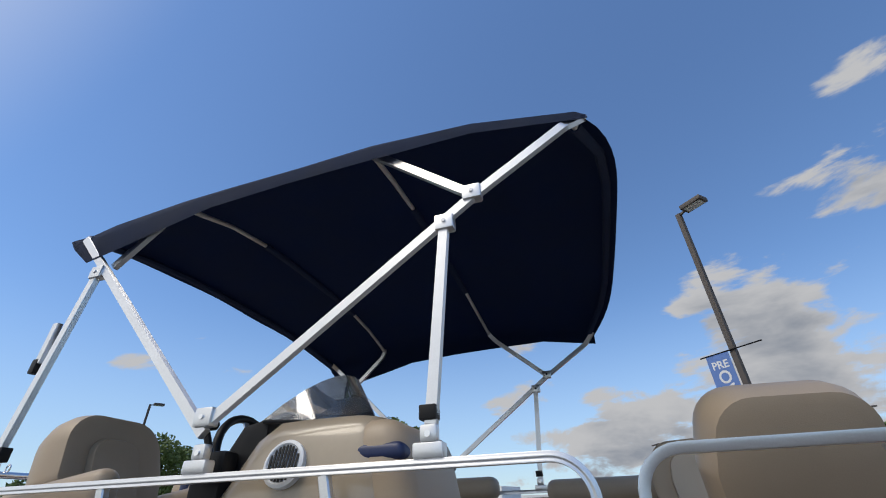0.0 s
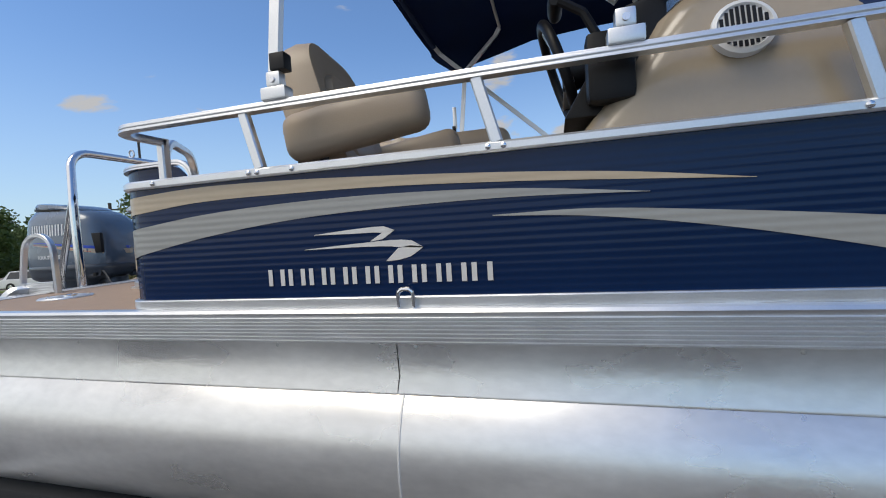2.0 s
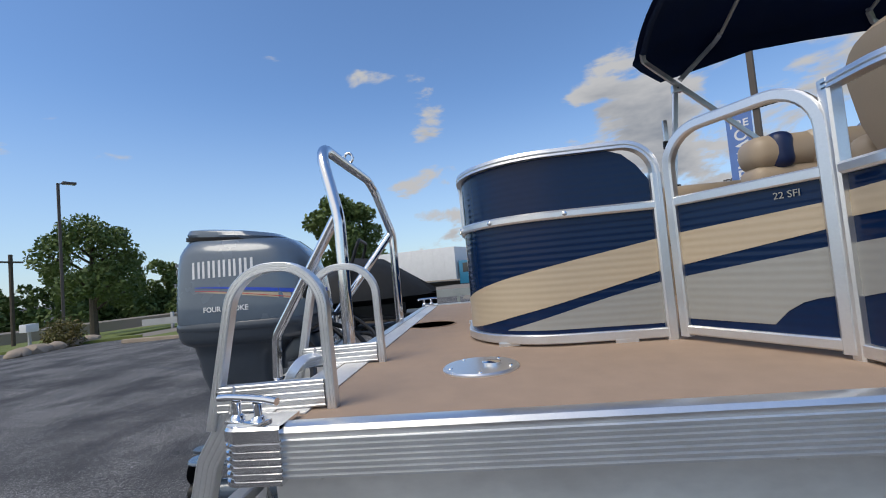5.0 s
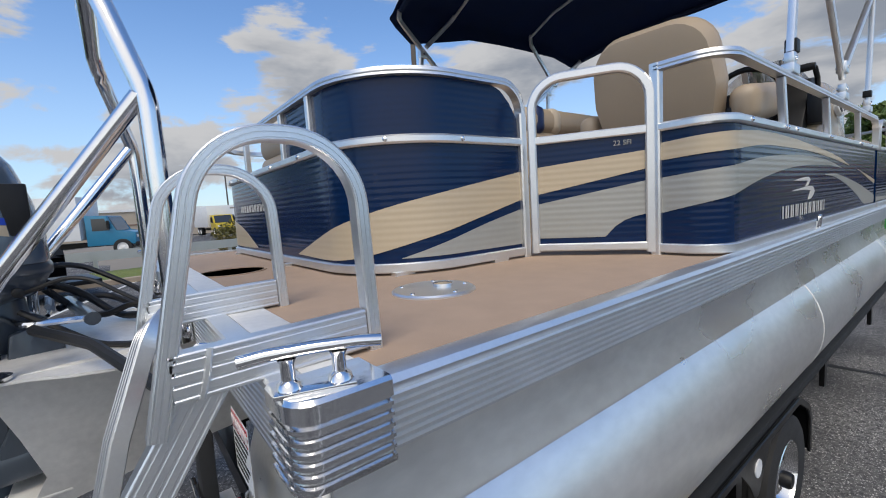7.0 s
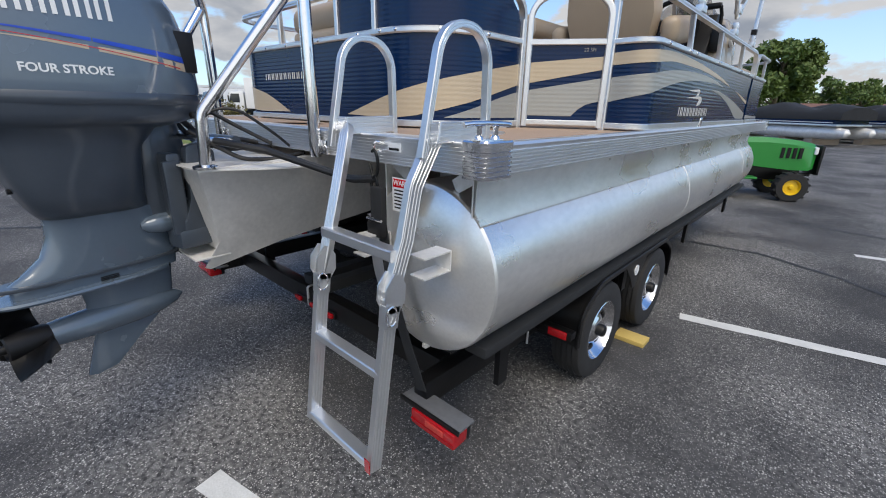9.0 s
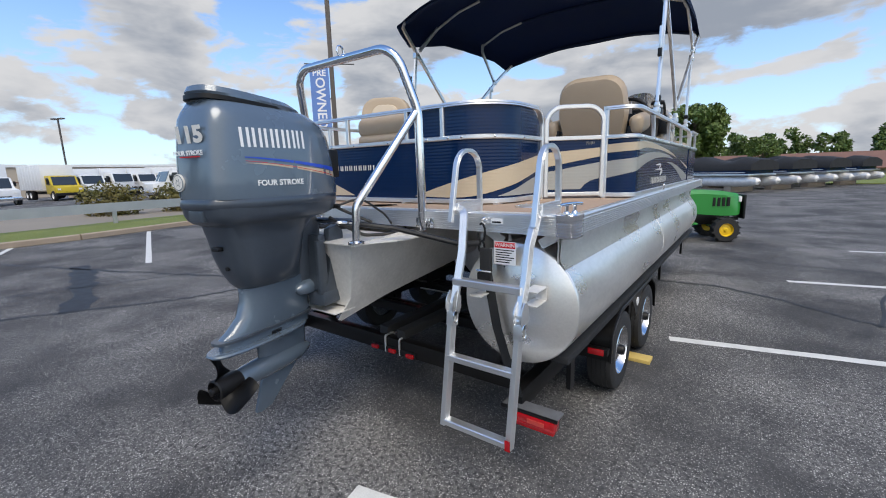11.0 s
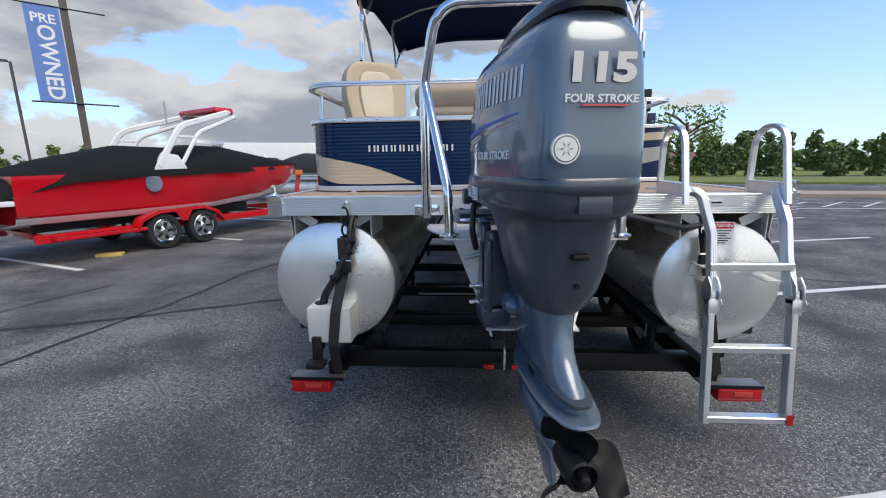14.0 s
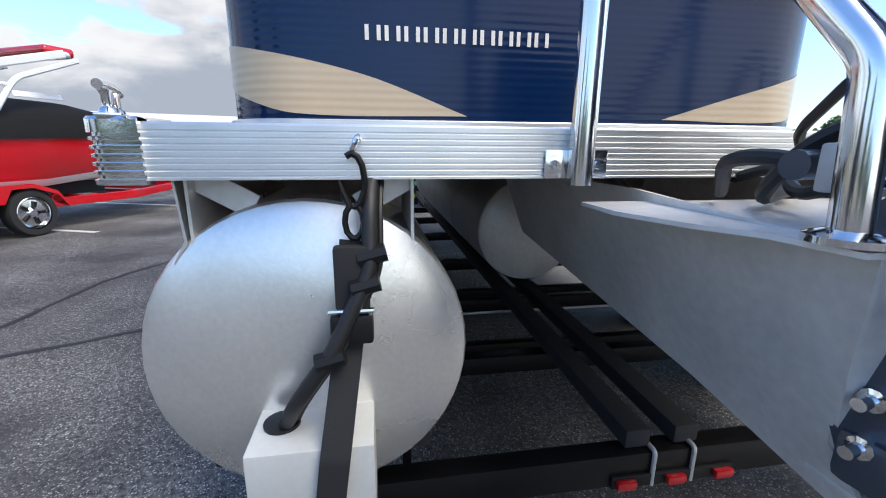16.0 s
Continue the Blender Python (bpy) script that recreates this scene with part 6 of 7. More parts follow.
floor_sheet("road", [(-16.6, -60), (-16.4, 60), (-75, 80), (-75, -60)], 0.012, mat("pale_truck_yard", (0.25, 0.22, 0.18), 0.9, 0, 0.12, 0.3), "pale gravel truck yard beyond the guard rail", "road")
floor_sheet("lawn", [(-15.0, -24.5), (-16.5, -16), (-19, -20), (-34, -22), (-50, -36), (-24, -56), (-16, -47), (-20, -33)], 0.12, GRASS, "mown lawn beside the road", thick=0.3)
floor_sheet("lawn", [(-20, 40), (60, 36), (60, 90), (-20, 90)], 0.05, GRASS, "mown lawn before the far buildings", thick=0.06)
floor_sheet("island", [(6.5, 17.2), (22, 13.4), (23, 15), (8, 19.2), (6.2, 18.4)], 0.14, CONC, "kerbed planting island in the lot", thick=0.16)
floor_sheet("verge", [(8, 28), (34, 21), (40, 30), (10, 36)], 0.12, GRASS, "grass verge with kerb at the lot edge", thick=0.14)
floor_sheet("distant_road", [(-12.0, -58.5), (-48.2, -33.6), (-51.6, -38.5), (-15.4, -63.4)], 1.12, mat("pale_truck_yard", (0.25, 0.22, 0.18)), "pale distant road", "road", thick=1.3)

# worn seams and skid marks
SEAL = mat("crack_sealer", (0.022, 0.022, 0.023), 0.6, 0, 0.2, 6)


def seam(pts, w=0.05, name="crack_seam"):
    P = fillet([(x, y, 0) for x, y in pts], 1.0, 6)
    bm = bmesh.new()
    rows = []
    dense = []
    for a, b in zip(P, P[1:]):
        n = max(1, int((b - a).length / 0.25))
        dense += [a.lerp(b, k / n) for k in range(n)]
    dense.append(P[-1])
    for i, p in enumerate(dense):
        t = (dense[min(i + 1, len(dense) - 1)] - dense[max(i - 1, 0)]).normalized()
        n = Vector((-t.y, t.x, 0))
        ww = w * random.uniform(0.55, 1.2)
        p = p + n * random.uniform(-0.03, 0.03)
        rows.append([bm.verts.new((p.x + n.x * ww / 2, p.y + n.y * ww / 2, 0.003)), bm.verts.new((p.x - n.x * ww / 2, p.y - n.y * ww / 2, 0.003))])
    for r0, r1 in zip(rows, rows[1:]):
        bm.faces.new((r0[0], r0[1], r1[1], r1[0]))
    return tagged(part(name, bm, SEAL, None), "dark sealed crack across the asphalt", "crack", "asphalt cracks", "structure")


seam([(-12, -1.2), (-7, 0.6), (-3.6, 1.9), (-1.3, 3.0)], 0.07)
seam([(-7.5, -4.5), (-4.9, -0.87), (-4.07, 0.48), (-3.64, 2.3), (-3.6, 2.95), (-3.5, 3.86), (-2.97, 4.66)], 0.06)
seam([(-0.2, 4.3), (0.9, 4.55), (1.7, 4.62), (2.36, 4.25), (3.02, 3.75), (4.6, 3.2), (8.0, 3.4)], 0.065)
seam([(3.02, 3.75), (3.4, 5.6), (4.6, 8.5)], 0.04)
seam([(1.9, 6.6), (4.0, 6.4), (6.0, 7.2), (10, 6.8)], 0.05)
seam([(-8, -10), (-6, -5), (-6.6, -1.5), (-5, 3)], 0.04)
scuff = seam([(-8.2, 0.4), (-6.2, -0.04), (-4.7, -0.5)], 0.36, "tyre_scuff")
tagged(scuff, "dark tyre scuff on the asphalt", "tyre mark", kind="structure")
for k in range(6):
    paint_line(6.3 + 1.15 * k, 12.4 - 0.1 * k, 0.75, 0.62, 2.6, 0.09)
paint_line(5.6, 12.0, 0.99, -0.09, 9.0)
paint_line(7.2, 14.0, 0.99, -0.09, 9.0)

# ---- guard rail ----
gr = thing("guard_rail", "galvanised steel guard rail along the grass strip", "guard rail")
wsec = [(0.0, 0.155), (0.04, 0.13), (0.04, 0.07), (0.0, 0.03), (0.0, -0.03), (0.04, -0.07), (0.04, -0.13), (0.0, -0.155), (-0.006, -0.155), (-0.006, 0.155)]
gl_pts = [(-16.5, -16, 0.66 + fall(-16.5, -16)), (-15.4, -3, 0.66), (-15.7, 1.5, 0.66), (-16.2, 5, 0.66), (-16.3, 9, 0.66), (-16.2, 24, 0.66), (-16.0, 44, 0.66)]
part("beam", sweep(gl_pts[::-1], wsec), GALV, gr)
for a, b in zip(gl_pts, gl_pts[1:]):
    n = max(1, int((Vector(b) - Vector(a)).length / 3.0))
    for k in range(n):
        p = Vector(a).lerp(Vector(b), (k + 0.5) / n)
        part("post", box(p.x - 0.12, p.x - 0.02, p.y - 0.06, p.y + 0.06, 0.05, 0.80, 0.004), GALV, gr)


# ---- plants ----
def leaves(clumps, size, per, seed, squash=1.0):
    """Many small leaf faces on the shells of rounded clumps (x, y, z, r)."""
    rng = np.random.default_rng(seed)
    V, F = [], []
    for cx, cy, cz, r in clumps:
        n = max(6, int(per * r * r))
        d = rng.normal(size=(n, 3))
        d /= np.linalg.norm(d, axis=1)[:, None]
        rad = r * (0.35 + 0.7 * rng.random(n) ** 0.55)
        c = np.array([cx, cy, cz]) + d * rad[:, None] * np.array([1, 1, squash])
        a = rng.normal(size=(n, 3))
        a /= np.linalg.norm(a, axis=1)[:, None]
        b = np.cross(a, rng.normal(size=(n, 3)))
        b /= np.linalg.norm(b, axis=1)[:, None] + 1e-9
        s = size * (0.6 + 0.8 * rng.random(n))[:, None]
        base = len(V)
        quad = np.stack([c - a * s, c + b * s * 0.55, c + a * s, c - b * s * 0.55], 1).reshape(-1, 3)
        V.extend(quad.tolist())
        F.extend([(base + 4 * i, base + 4 * i + 1, base + 4 * i + 2, base + 4 * i + 3) for i in range(n)])
    me = bpy.data.meshes.new("leaves")
    me.from_pydata(V, [], F)
    return me


def tree(x, y, h, w, label, seed, per=330, leaf=0.14, thin=False, mt=None, trunk_h=0.35):
    rng = random.Random(seed)
    t = thing("tree", label, "tree", "trees", (x, y, 0))
    tr_ = w * 0.035 + 0.05
    bm = sweep([(0, 0, 0), (0.02 * w, 0.01 * w, h * trunk_h), (0.0, 0.03 * w, h * 0.8)], circle(tr_, 8))
    for v in bm.verts:
        k = 1 - 0.75 * v.co.z / h
        v.co.x, v.co.y = v.co.x * k, v.co.y * k
    cl = []
    for k in range(11 if not thin else 9):
        a = rng.uniform(0, 6.28)
        zz = h * (trunk_h + (0.93 - trunk_h) * (k + 0.5) / (11 if not thin else 9))
        rr = w * 0.5 * math.sqrt(max(0.05, 1 - ((zz / h - 0.62) / 0.48) ** 2)) * rng.uniform(0.55, 0.95)
        ex, ey = rr * math.cos(a), rr * math.sin(a)
        sweep([(0, 0, zz - h * 0.16), (ex * 0.5, ey * 0.5, zz - h * 0.05), (ex, ey, zz)], circle(tr_ * 0.3, 6), bm=bm)
        cl.append((ex * 0.85, ey * 0.85, zz, w * rng.uniform(0.15, 0.24) * (0.8 if thin else 1)))
        a2 = a + rng.uniform(1.4, 2.6)
        cl.append((rr * 0.8 * math.cos(a2), rr * 0.8 * math.sin(a2), zz + h * rng.uniform(-0.05, 0.06), w * rng.uniform(0.11, 0.19)))
    cl.append((0, 0, h * 0.93, w * 0.16))
    part("trunk", bm, BARK, t, "grey-brown trunk with limbs")
    o = new("crown", leaves(cl, leaf, per, seed, 0.75))
    o.data.materials.append(mt or LEAF)
    o.parent = t
    return t


def woods(x0, y0, x1, y1, h, n, seed, label, depth=5.0, leaf=0.30, per=150):
    rng = random.Random(seed)
    cl = []
    for i in range(n):
        f = (i + rng.uniform(-0.4, 0.4)) / max(1, n - 1)
        x, y = x0 + (x1 - x0) * f + rng.uniform(-depth, depth) * 0.4, y0 + (y1 - y0) * f + rng.uniform(-depth, depth) * 0.4
        hh = h * rng.uniform(0.65, 1.1)
        for k in range(5):
            z = hh * (0.12 + 0.19 * k)
            r = hh * rng.uniform(0.16, 0.26) * (1.1 - 0.12 * k)
            cl.append((x + rng.uniform(-1, 1) * hh * 0.16, y + rng.uniform(-1, 1) * hh * 0.16, z + fall(x, y), r))
    o = new("woods", leaves(cl, leaf, per, seed, 0.9))
    o.data.materials.append(LEAF)
    return tagged(o, label, "trees", kind="stuff")


woods(-8, -78, -64, -46, 8.6, 50, 3, "dense green tree line beyond the road")
woods(-56, -46, -62, -12, 6.0, 24, 4, "low green tree line behind the yard")
woods(-12, 92, 60, 84, 6.5, 44, 5, "far green wood behind the building")
woods(30, 60, 75, 30, 4.8, 34, 6, "green wood beyond the road", leaf=0.3)
woods(14, 44, 32, 36, 3.4, 20, 16, "green shrubs and trees along the verge", leaf=0.2, per=260)
woods(-70, 55, -10, 70, 4.5, 26, 7, "distant trees behind the truck yard")
tree(-25.3, -27.5, 8.2, 6.4, "broad green tree beside the road", 11)
tree(-35.2, -12.4, 9.6, 7.0, "tall loose green tree", 12, leaf=0.2)
tree(-33, -60, 6.6, 9, "dark green roadside tree", 13)
tree(-15.9, -34.2, 5.6, 6.2, "dark tree at the lawn edge", 14)
tree(-45, 28, 6.4, 9.0, "wide dark tree behind the trucks", 15, leaf=0.2)
tree(12.9, 25.3, 4.7, 4.6, "young honey locust tree with thin crown", 17, per=105, leaf=0.11, mt=LEAF_L, thin=True, trunk_h=0.48)
tree(-4.0, 55, 8.0, 7.0, "light green tree by the covered boats", 18, leaf=0.22)
tree(2.5, 60, 4.6, 3.4, "small conifer by the covered boats", 19)
for k, (x, y, r) in enumerate(((-20.9, 7.6, 1.05), (-19.3, 10.8, 1.15), (-21.6, 4.8, 1.0), (-15.5, -19.0, 0.8))):
    hd = thing("hedge", "clipped rounded shrub turning reddish", "shrub", "rounded shrubs", (x, y, 0))
    part("stem", sweep([(0, 0, 0), (0, 0, 0.6)], circle(0.06, 6)), BARK, hd)
    o = new("foliage", leaves([(0, 0, 0.75, r), (0.45, 0.4, 0.65, r * 0.85), (-0.45, -0.4, 0.65, r * 0.85), (0.0, 0.0, 0.4, r)], 0.075, 700, 40 + k, 0.8))
    o.data.materials.append(LEAF_R)
    o.parent = hd

# ---- buildings ----
wh = thing("warehouse", "long low tan warehouse", "building", at=(-95, 20, 0))
part("wall", box(-8, 8, -45, 40, 0, 4.6), mat("tan_cladding", (0.42, 0.36, 0.29), 0.8, 0, 0.05, 0.2), wh)
part("roof", box(-8.2, 8.2, -45.2, 40.2, 4.6, 5.0), WHITE, wh)
part("band", box(8.02, 8.1, -20, 10, 2.3, 2.45), ROOF, wh)
hs = thing("brown_roof_building", "long low building with brown shingle roof and gables", "building", at=(16, 74, -0.4), rz=-6)
part("wall", box(-20, 26, -4, 4, 0, 1.3), SIDING, hs)
rf = prism([(-5.2, 1.2), (0, 3.2), (5.2, 1.2), (5.2, 1.05), (-5.2, 1.05)], "x", -21, 27)
part("roof", rf, ROOF, hs, "brown shingle roof")
for x in (-4, 3.5, 11, 18):
    part("gable", prism([(x - 2.4, 0.9), (x, 2.0), (x + 2.4, 0.9)], "y", -6.4, -2.5), SIDING, hs)
    part("gable_front", box(x - 1.9, x + 1.9, -6.2, -4.0, 0, 0.95), SIDING, hs)
    wn_ = part("window", box(x - 0.9, x + 0.9, -6.26, -6.2, 0.25, 0.85), GLASSW, hs)
    part("window_frame", box(x - 1.0, x + 1.0, -6.24, -6.18, 0.18, 0.92), WHITE, wn_)


# ---- vehicles ----
def wheel_parts(parent, x, y, r, w, side, rim=WHITE, name="wheel", rr=0.6):
    wl_ = part(name, lathe([(r * rr, -w / 2), (r * 0.93, -w / 2), (r, -w * 0.36), (r, w * 0.36), (r * 0.93, w / 2), (r * rr, w / 2)], "y", 28, (x, y, r), cap=False), RUBBER, parent)
    s = side
    pr = [(r * rr, -s * w * 0.45), (r * rr, s * w * 0.44), (r * rr * 0.94, s * w * 0.48), (r * rr * 0.8, s * w * 0.25), (r * rr * 0.35, s * w * 0.28), (r * rr * 0.2, s * w * 0.42)]
    part("rim", lathe(pr, "y", 20, (x, y, r)), rim, wl_)
    return wl_


def box_truck(at, rz, label, cab=WHITE, body=WHITE, length=6.0, stripe_m=None, bonnet=True, bh=2.3):
    """Lorry along +x: cab in front, cargo box behind."""
    t = thing("box_truck", label, "truck", "parked trucks", at, rz)
    part("chassis", box(-length, 2.4, -0.45, 0.45, 0.55, 0.8), BLACK_ST, t)
    if body:
        bx = part("cargo_box", box(-length, 0.0, -1.2, 1.2, 0.95, 0.95 + bh, 0.03), body, t, "white cargo box")
        for k in range(1, 8):
            part("rib", box(-length * k / 8 - 0.02, -length * k / 8 + 0.02, -1.215, 1.215, 1.0, 0.9 + bh), body, bx)
        if stripe_m:
            part("colour_band", box(-length * 0.35, -length * 0.05, -1.225, 1.225, 1.2, 0.8 + bh), stripe_m, bx)
    cb_ = part("cab", prism([(0.15, 0.6), (2.4, 0.6), (2.4, 1.25), (1.5, 1.35), (1.15, 2.2), (0.15, 2.25)] if bonnet else [(0.15, 0.6), (1.7, 0.6), (1.7, 1.4), (1.45, 2.3), (0.15, 2.35)], "y", -1.0, 1.0, 0.05), cab, t, "painted cab")
    for s in (-1, 1):
        part("side_window", prism([(0.45, 1.4), (1.25, 1.4), (1.05, 2.05), (0.45, 2.05)], "y", s * 1.0, s * 1.006), GLASSW, cb_)
        wheel_parts(t, 1.75, s * 0.95, 0.45, 0.26, s)
        for x in (-length * 0.62, -length * 0.62 - 1.0):
            wheel_parts(t, x, s * 0.9, 0.45, 0.4, s)
        part("mirror", box(1.2, 1.28, s * 1.05, s * 1.2, 1.5, 1.9, 0.02), BLACK, cb_)
        part("headlight", box(2.38, 2.42, s * 0.75 - 0.12, s * 0.75 + 0.12, 0.95, 1.1, 0.01), WHITE, cb_)
    part("windscreen", prism([(1.52, 1.38), (1.2, 2.15), (1.17, 2.15), (1.49, 1.38)] if bonnet else [(1.72, 1.45), (1.47, 2.25), (1.44, 2.25), (1.69, 1.45)], "y", -0.85, 0.85), GLASSW, cb_)
    part("bumper", box(2.36, 2.5, -1.05, 1.05, 0.45, 0.7, 0.03), BLACK if cab is not WHITE else CHROME, t)
    return t


BLUE_T = mat("truck_blue", (0.02, 0.18, 0.33), 0.3, 0, 0.05, coat=0.4)
YEL_T = mat("truck_yellow", (0.6, 0.45, 0.03), 0.4, 0, 0.05)
box_truck((-28.5, -1.2, 0), 70, "blue bonneted truck with a white cargo box", BLUE_T, WHITE, 7.0)
box_truck((-46, 4.0, 0), 10, "white box truck with a red band", WHITE, WHITE, 6.0, RED)
box_truck((-50, 9.0, 0), 5, "white cab truck with yellow corner", YEL_T, WHITE, 6.0)
for k in range(6):
    box_truck((-52 - 1.0 * k, 11.5 + 2.7 * k, 0), 10, "white box truck parked in a row", WHITE, WHITE, 5.0, bonnet=k % 2 == 0, bh=1.9)
box_truck((-66, 30, 0), 75, "white box truck before the warehouse", WHITE, WHITE, 8.0)
box_truck((-34.5, 13.3, 0), -95, "white truck cab with bonnet", WHITE, None, 4.0)
box_truck((-37.5, 14.2, 0), -95, "white truck cab with bonnet", WHITE, None, 4.0)
box_truck((-34.5, 15.0, 0), 240, "white cargo truck behind the shrubs", WHITE, WHITE, 6.0)
for k in range(7):
    box_truck((-31.5 + 2.1 * k, 23.5 + 3.0 * k, 0), 235, "white crew truck with raised bonnet", WHITE, WHITE if k % 3 == 2 else None, 4.5, bh=1.7)
sm = thing("semi_trailer", "long white box semi-trailer parked in the yard", "trailer", at=(-18, 40.2, 0), rz=23)
part("body", box(-6.2, 6.2, -1.25, 1.25, 1.1, 3.7, 0.03), WHITE, sm)
part("skirt", box(-6.0, 6.0, -1.2, 1.2, 0.9, 1.1), BLACK_ST, sm)
for x in (-4.6, -3.4):
    for s in (-1, 1):
        wheel_parts(sm, x, s * 1.0, 0.48, 0.4, s)
part("landing_leg", box(3.4, 3.55, -0.8, 0.8, 0.0, 1.0), BLACK_ST, sm)
sm2 = copy_thing(sm, pose(-36, -21.5, 0, 0, 0, 128))


def car(at, rz, label, paint):
    c = thing("car", label, "car", "cars", at, rz)
    low = [(-2.25, 0.35), (-2.3, 0.75), (-2.15, 0.98), (2.0, 0.95), (2.25, 0.72), (2.28, 0.4), (2.2, 0.28), (-2.2, 0.28)]
    bd = part("body", prism(low, "y", -0.9, 0.9, 0.06), paint, c, "painted body")
    part("cabin", loft([[(-2.05, -0.82, 0.95), (1.0, -0.82, 0.95), (1.0, 0.82, 0.95), (-2.05, 0.82, 0.95)], [(-1.6, -0.66, 1.60), (0.1, -0.66, 1.62), (0.1, 0.66, 1.62), (-1.6, 0.66, 1.60)]]), paint, bd)
    for s in (-1, 1):
        part("side_glass", loft([[(-1.75, s * 0.815, 1.0), (0.75, s * 0.815, 1.0), (0.75, s * 0.80, 1.0), (-1.75, s * 0.80, 1.0)], [(-1.5, s * 0.69, 1.53), (0.12, s * 0.69, 1.53), (0.12, s * 0.67, 1.53), (-1.5, s * 0.67, 1.53)]]), GLASSW, bd)
        part("headlight", box(2.1, 2.26, s * 0.65 - 0.16, s * 0.65 + 0.16, 0.72, 0.86, 0.03), WHITE, bd)
        part("tail_light", box(-2.3, -2.1, s * 0.72 - 0.14, s * 0.72 + 0.14, 0.78, 0.92, 0.03), REDL, bd)
        for x in (-1.4, 1.4):
            wheel_parts(c, x, s * 0.82, 0.35, 0.24, s, CHROME)
    part("windscreen", loft([[(1.04, -0.76, 0.98), (1.04, 0.76, 0.98), (1.0, 0.76, 0.98), (1.0, -0.76, 0.98)], [(0.16, -0.62, 1.58), (0.16, 0.62, 1.58), (0.12, 0.62, 1.58), (0.12, -0.62, 1.58)]]), GLASSW, bd)
    return c


car((-22.0, -38.0, 0), 108, "white sport utility car driving past the lot", WHITE)
car((-31.5, -48.0, 1.13), 145, "grey car on the distant road", mat("grey_car_paint", (0.2, 0.21, 0.22), 0.3, 0.3, coat=0.5))


# ---- lamp posts, banner, signs ----
def lamp_post(x, y, h, rz, label, heads=1, w=0.07):
    l = thing("street_lamp", label, "street lamp", "lot lamps", (x, y, 0), rz)
    part("pole", sweep([(0, 0, 0), (0, 0, h)], rect(w * 2, w * 2, 0.01), up=(0, 1, 0)), POLE, l)
    part("base", lathe([(0.25, 0), (0.25, 0.5), (0.22, 0.55)], "z", 16), CONC, l)
    for k in range(heads):
        s = 1 - 2 * k
        part("arm", sweep([(0, 0, h - 0.05), (s * 0.3, 0, h + 0.02)], rect(0.06, 0.06, 0.005)), POLE, l)
        hd = part("lamp_head", box(min(s * 0.2, s * 0.85), max(s * 0.2, s * 0.85), -0.2, 0.2, h - 0.02, h + 0.12, 0.02), POLE, l)
        part("lens", box(min(s * 0.28, s * 0.78), max(s * 0.28, s * 0.78), -0.15, 0.15, h - 0.03, h - 0.02), WHITE, hd)
    return l


bl = lamp_post(-9.7, 8.0, 9.4, 45, "tall brown lamp post carrying a blue banner")
ban = thing("banner", "blue cloth banner reading pre owned on a lamp post", "banner", at=(-9.7, 8.0, 0), rz=45)
for z in (5.15, 3.05):
    part("banner_bar", sweep([(-0.85, -0.09, z), (0.75, -0.09, z)], circle(0.018, 8)), BLACK_ST, ban)
part("cloth", box(-0.70, -0.10, -0.095, -0.085, 3.06, 5.14), BANNER, ban)
text("PRE", 0.27, pose(-0.40, -0.0965, 4.86, 90, 0, 0), WHITE, ban, bold=0.006)
text("OWNED", 0.42, pose(-0.40, -0.0965, 3.92, 90, -90 + 180, 0), WHITE, ban, bold=0.008)
lamp_post(-33.2, 28, 9.1, 200, "brown lamp post in the truck yard")
lamp_post(-20.8, -24.9, 9.7, 150, "brown lamp post by the lawn")
lamp_post(-52, 31, 9.5, 20, "distant brown steel lamp post", 2)
lamp_post(-60, 12, 8.5, 20, "distant brown steel lamp post", 2)
up = thing("utility_pole", "grey wooden utility pole with cross arm", "utility pole", at=(-24.5, -33, 0))
part("pole", sweep([(0, 0, 0), (0, 0, 6.6)], circle(0.12, 8)), BARK, up)
part("cross_arm", box(-0.8, 0.8, -0.06, 0.06, 6.0, 6.12), BARK, up)
sg = thing("lot_sign", "tall grey post with dark signal boxes and a yellow bollard", "sign post", at=(10.4, 26, 0))
part("post", box(-0.28, 0.28, -0.2, 0.2, 0, 4.5, 0.01), GALV, sg)
part("head_box", box(-0.4, 0.4, -0.3, 0.3, 4.5, 5.8, 0.03), BLACK, sg)
part("side_box", lathe([(0.55, -0.6), (0.55, -0.42), (0.4, -0.4)], "x", 20, (0, 0, 4.0)), VINYL_B, sg)
part("side_box", box(0.3, 0.75, -0.3, 0.3, 3.3, 4.4, 0.03), VINYL_B, sg)
bo = thing("bollard", "yellow painted steel bollard", "bollard", at=(10.0, 25.2, 0))
part("post", lathe([(0.11, 0), (0.11, 1.15), (0.06, 1.22)], "z", 14), YELLOW, bo)
pl = thing("planter", "round galvanised stock tank planter on the island", "planter", at=(7.2, 17.9, 0.14))
part("tank", lathe([(0.62, 0), (0.64, 0.5), (0.66, 0.52), (0.62, 0.52), (0.60, 0.1)], "z", 28), GALV, pl)
for x, y in ((8.6, 29.5), (12.6, 28.6)):
    st = thing("stump_post", "short weathered wooden pillar", "pillar", "pillars", (x, y, 0.12))
    part("post", lathe([(0.3, 0), (0.28, 1.1), (0.24, 1.15)], "z", 10), WOOD, st)
bx = thing("mail_box", "white utility box on a post", "utility box", at=(-16.9, -22.5, 0))
part("post", box(-0.05, 0.05, -0.05, 0.05, 0, 0.9), GALV, bx)
part("box", box(-0.3, 0.3, -0.2, 0.2, 0.9, 1.3, 0.02), WHITE, bx)
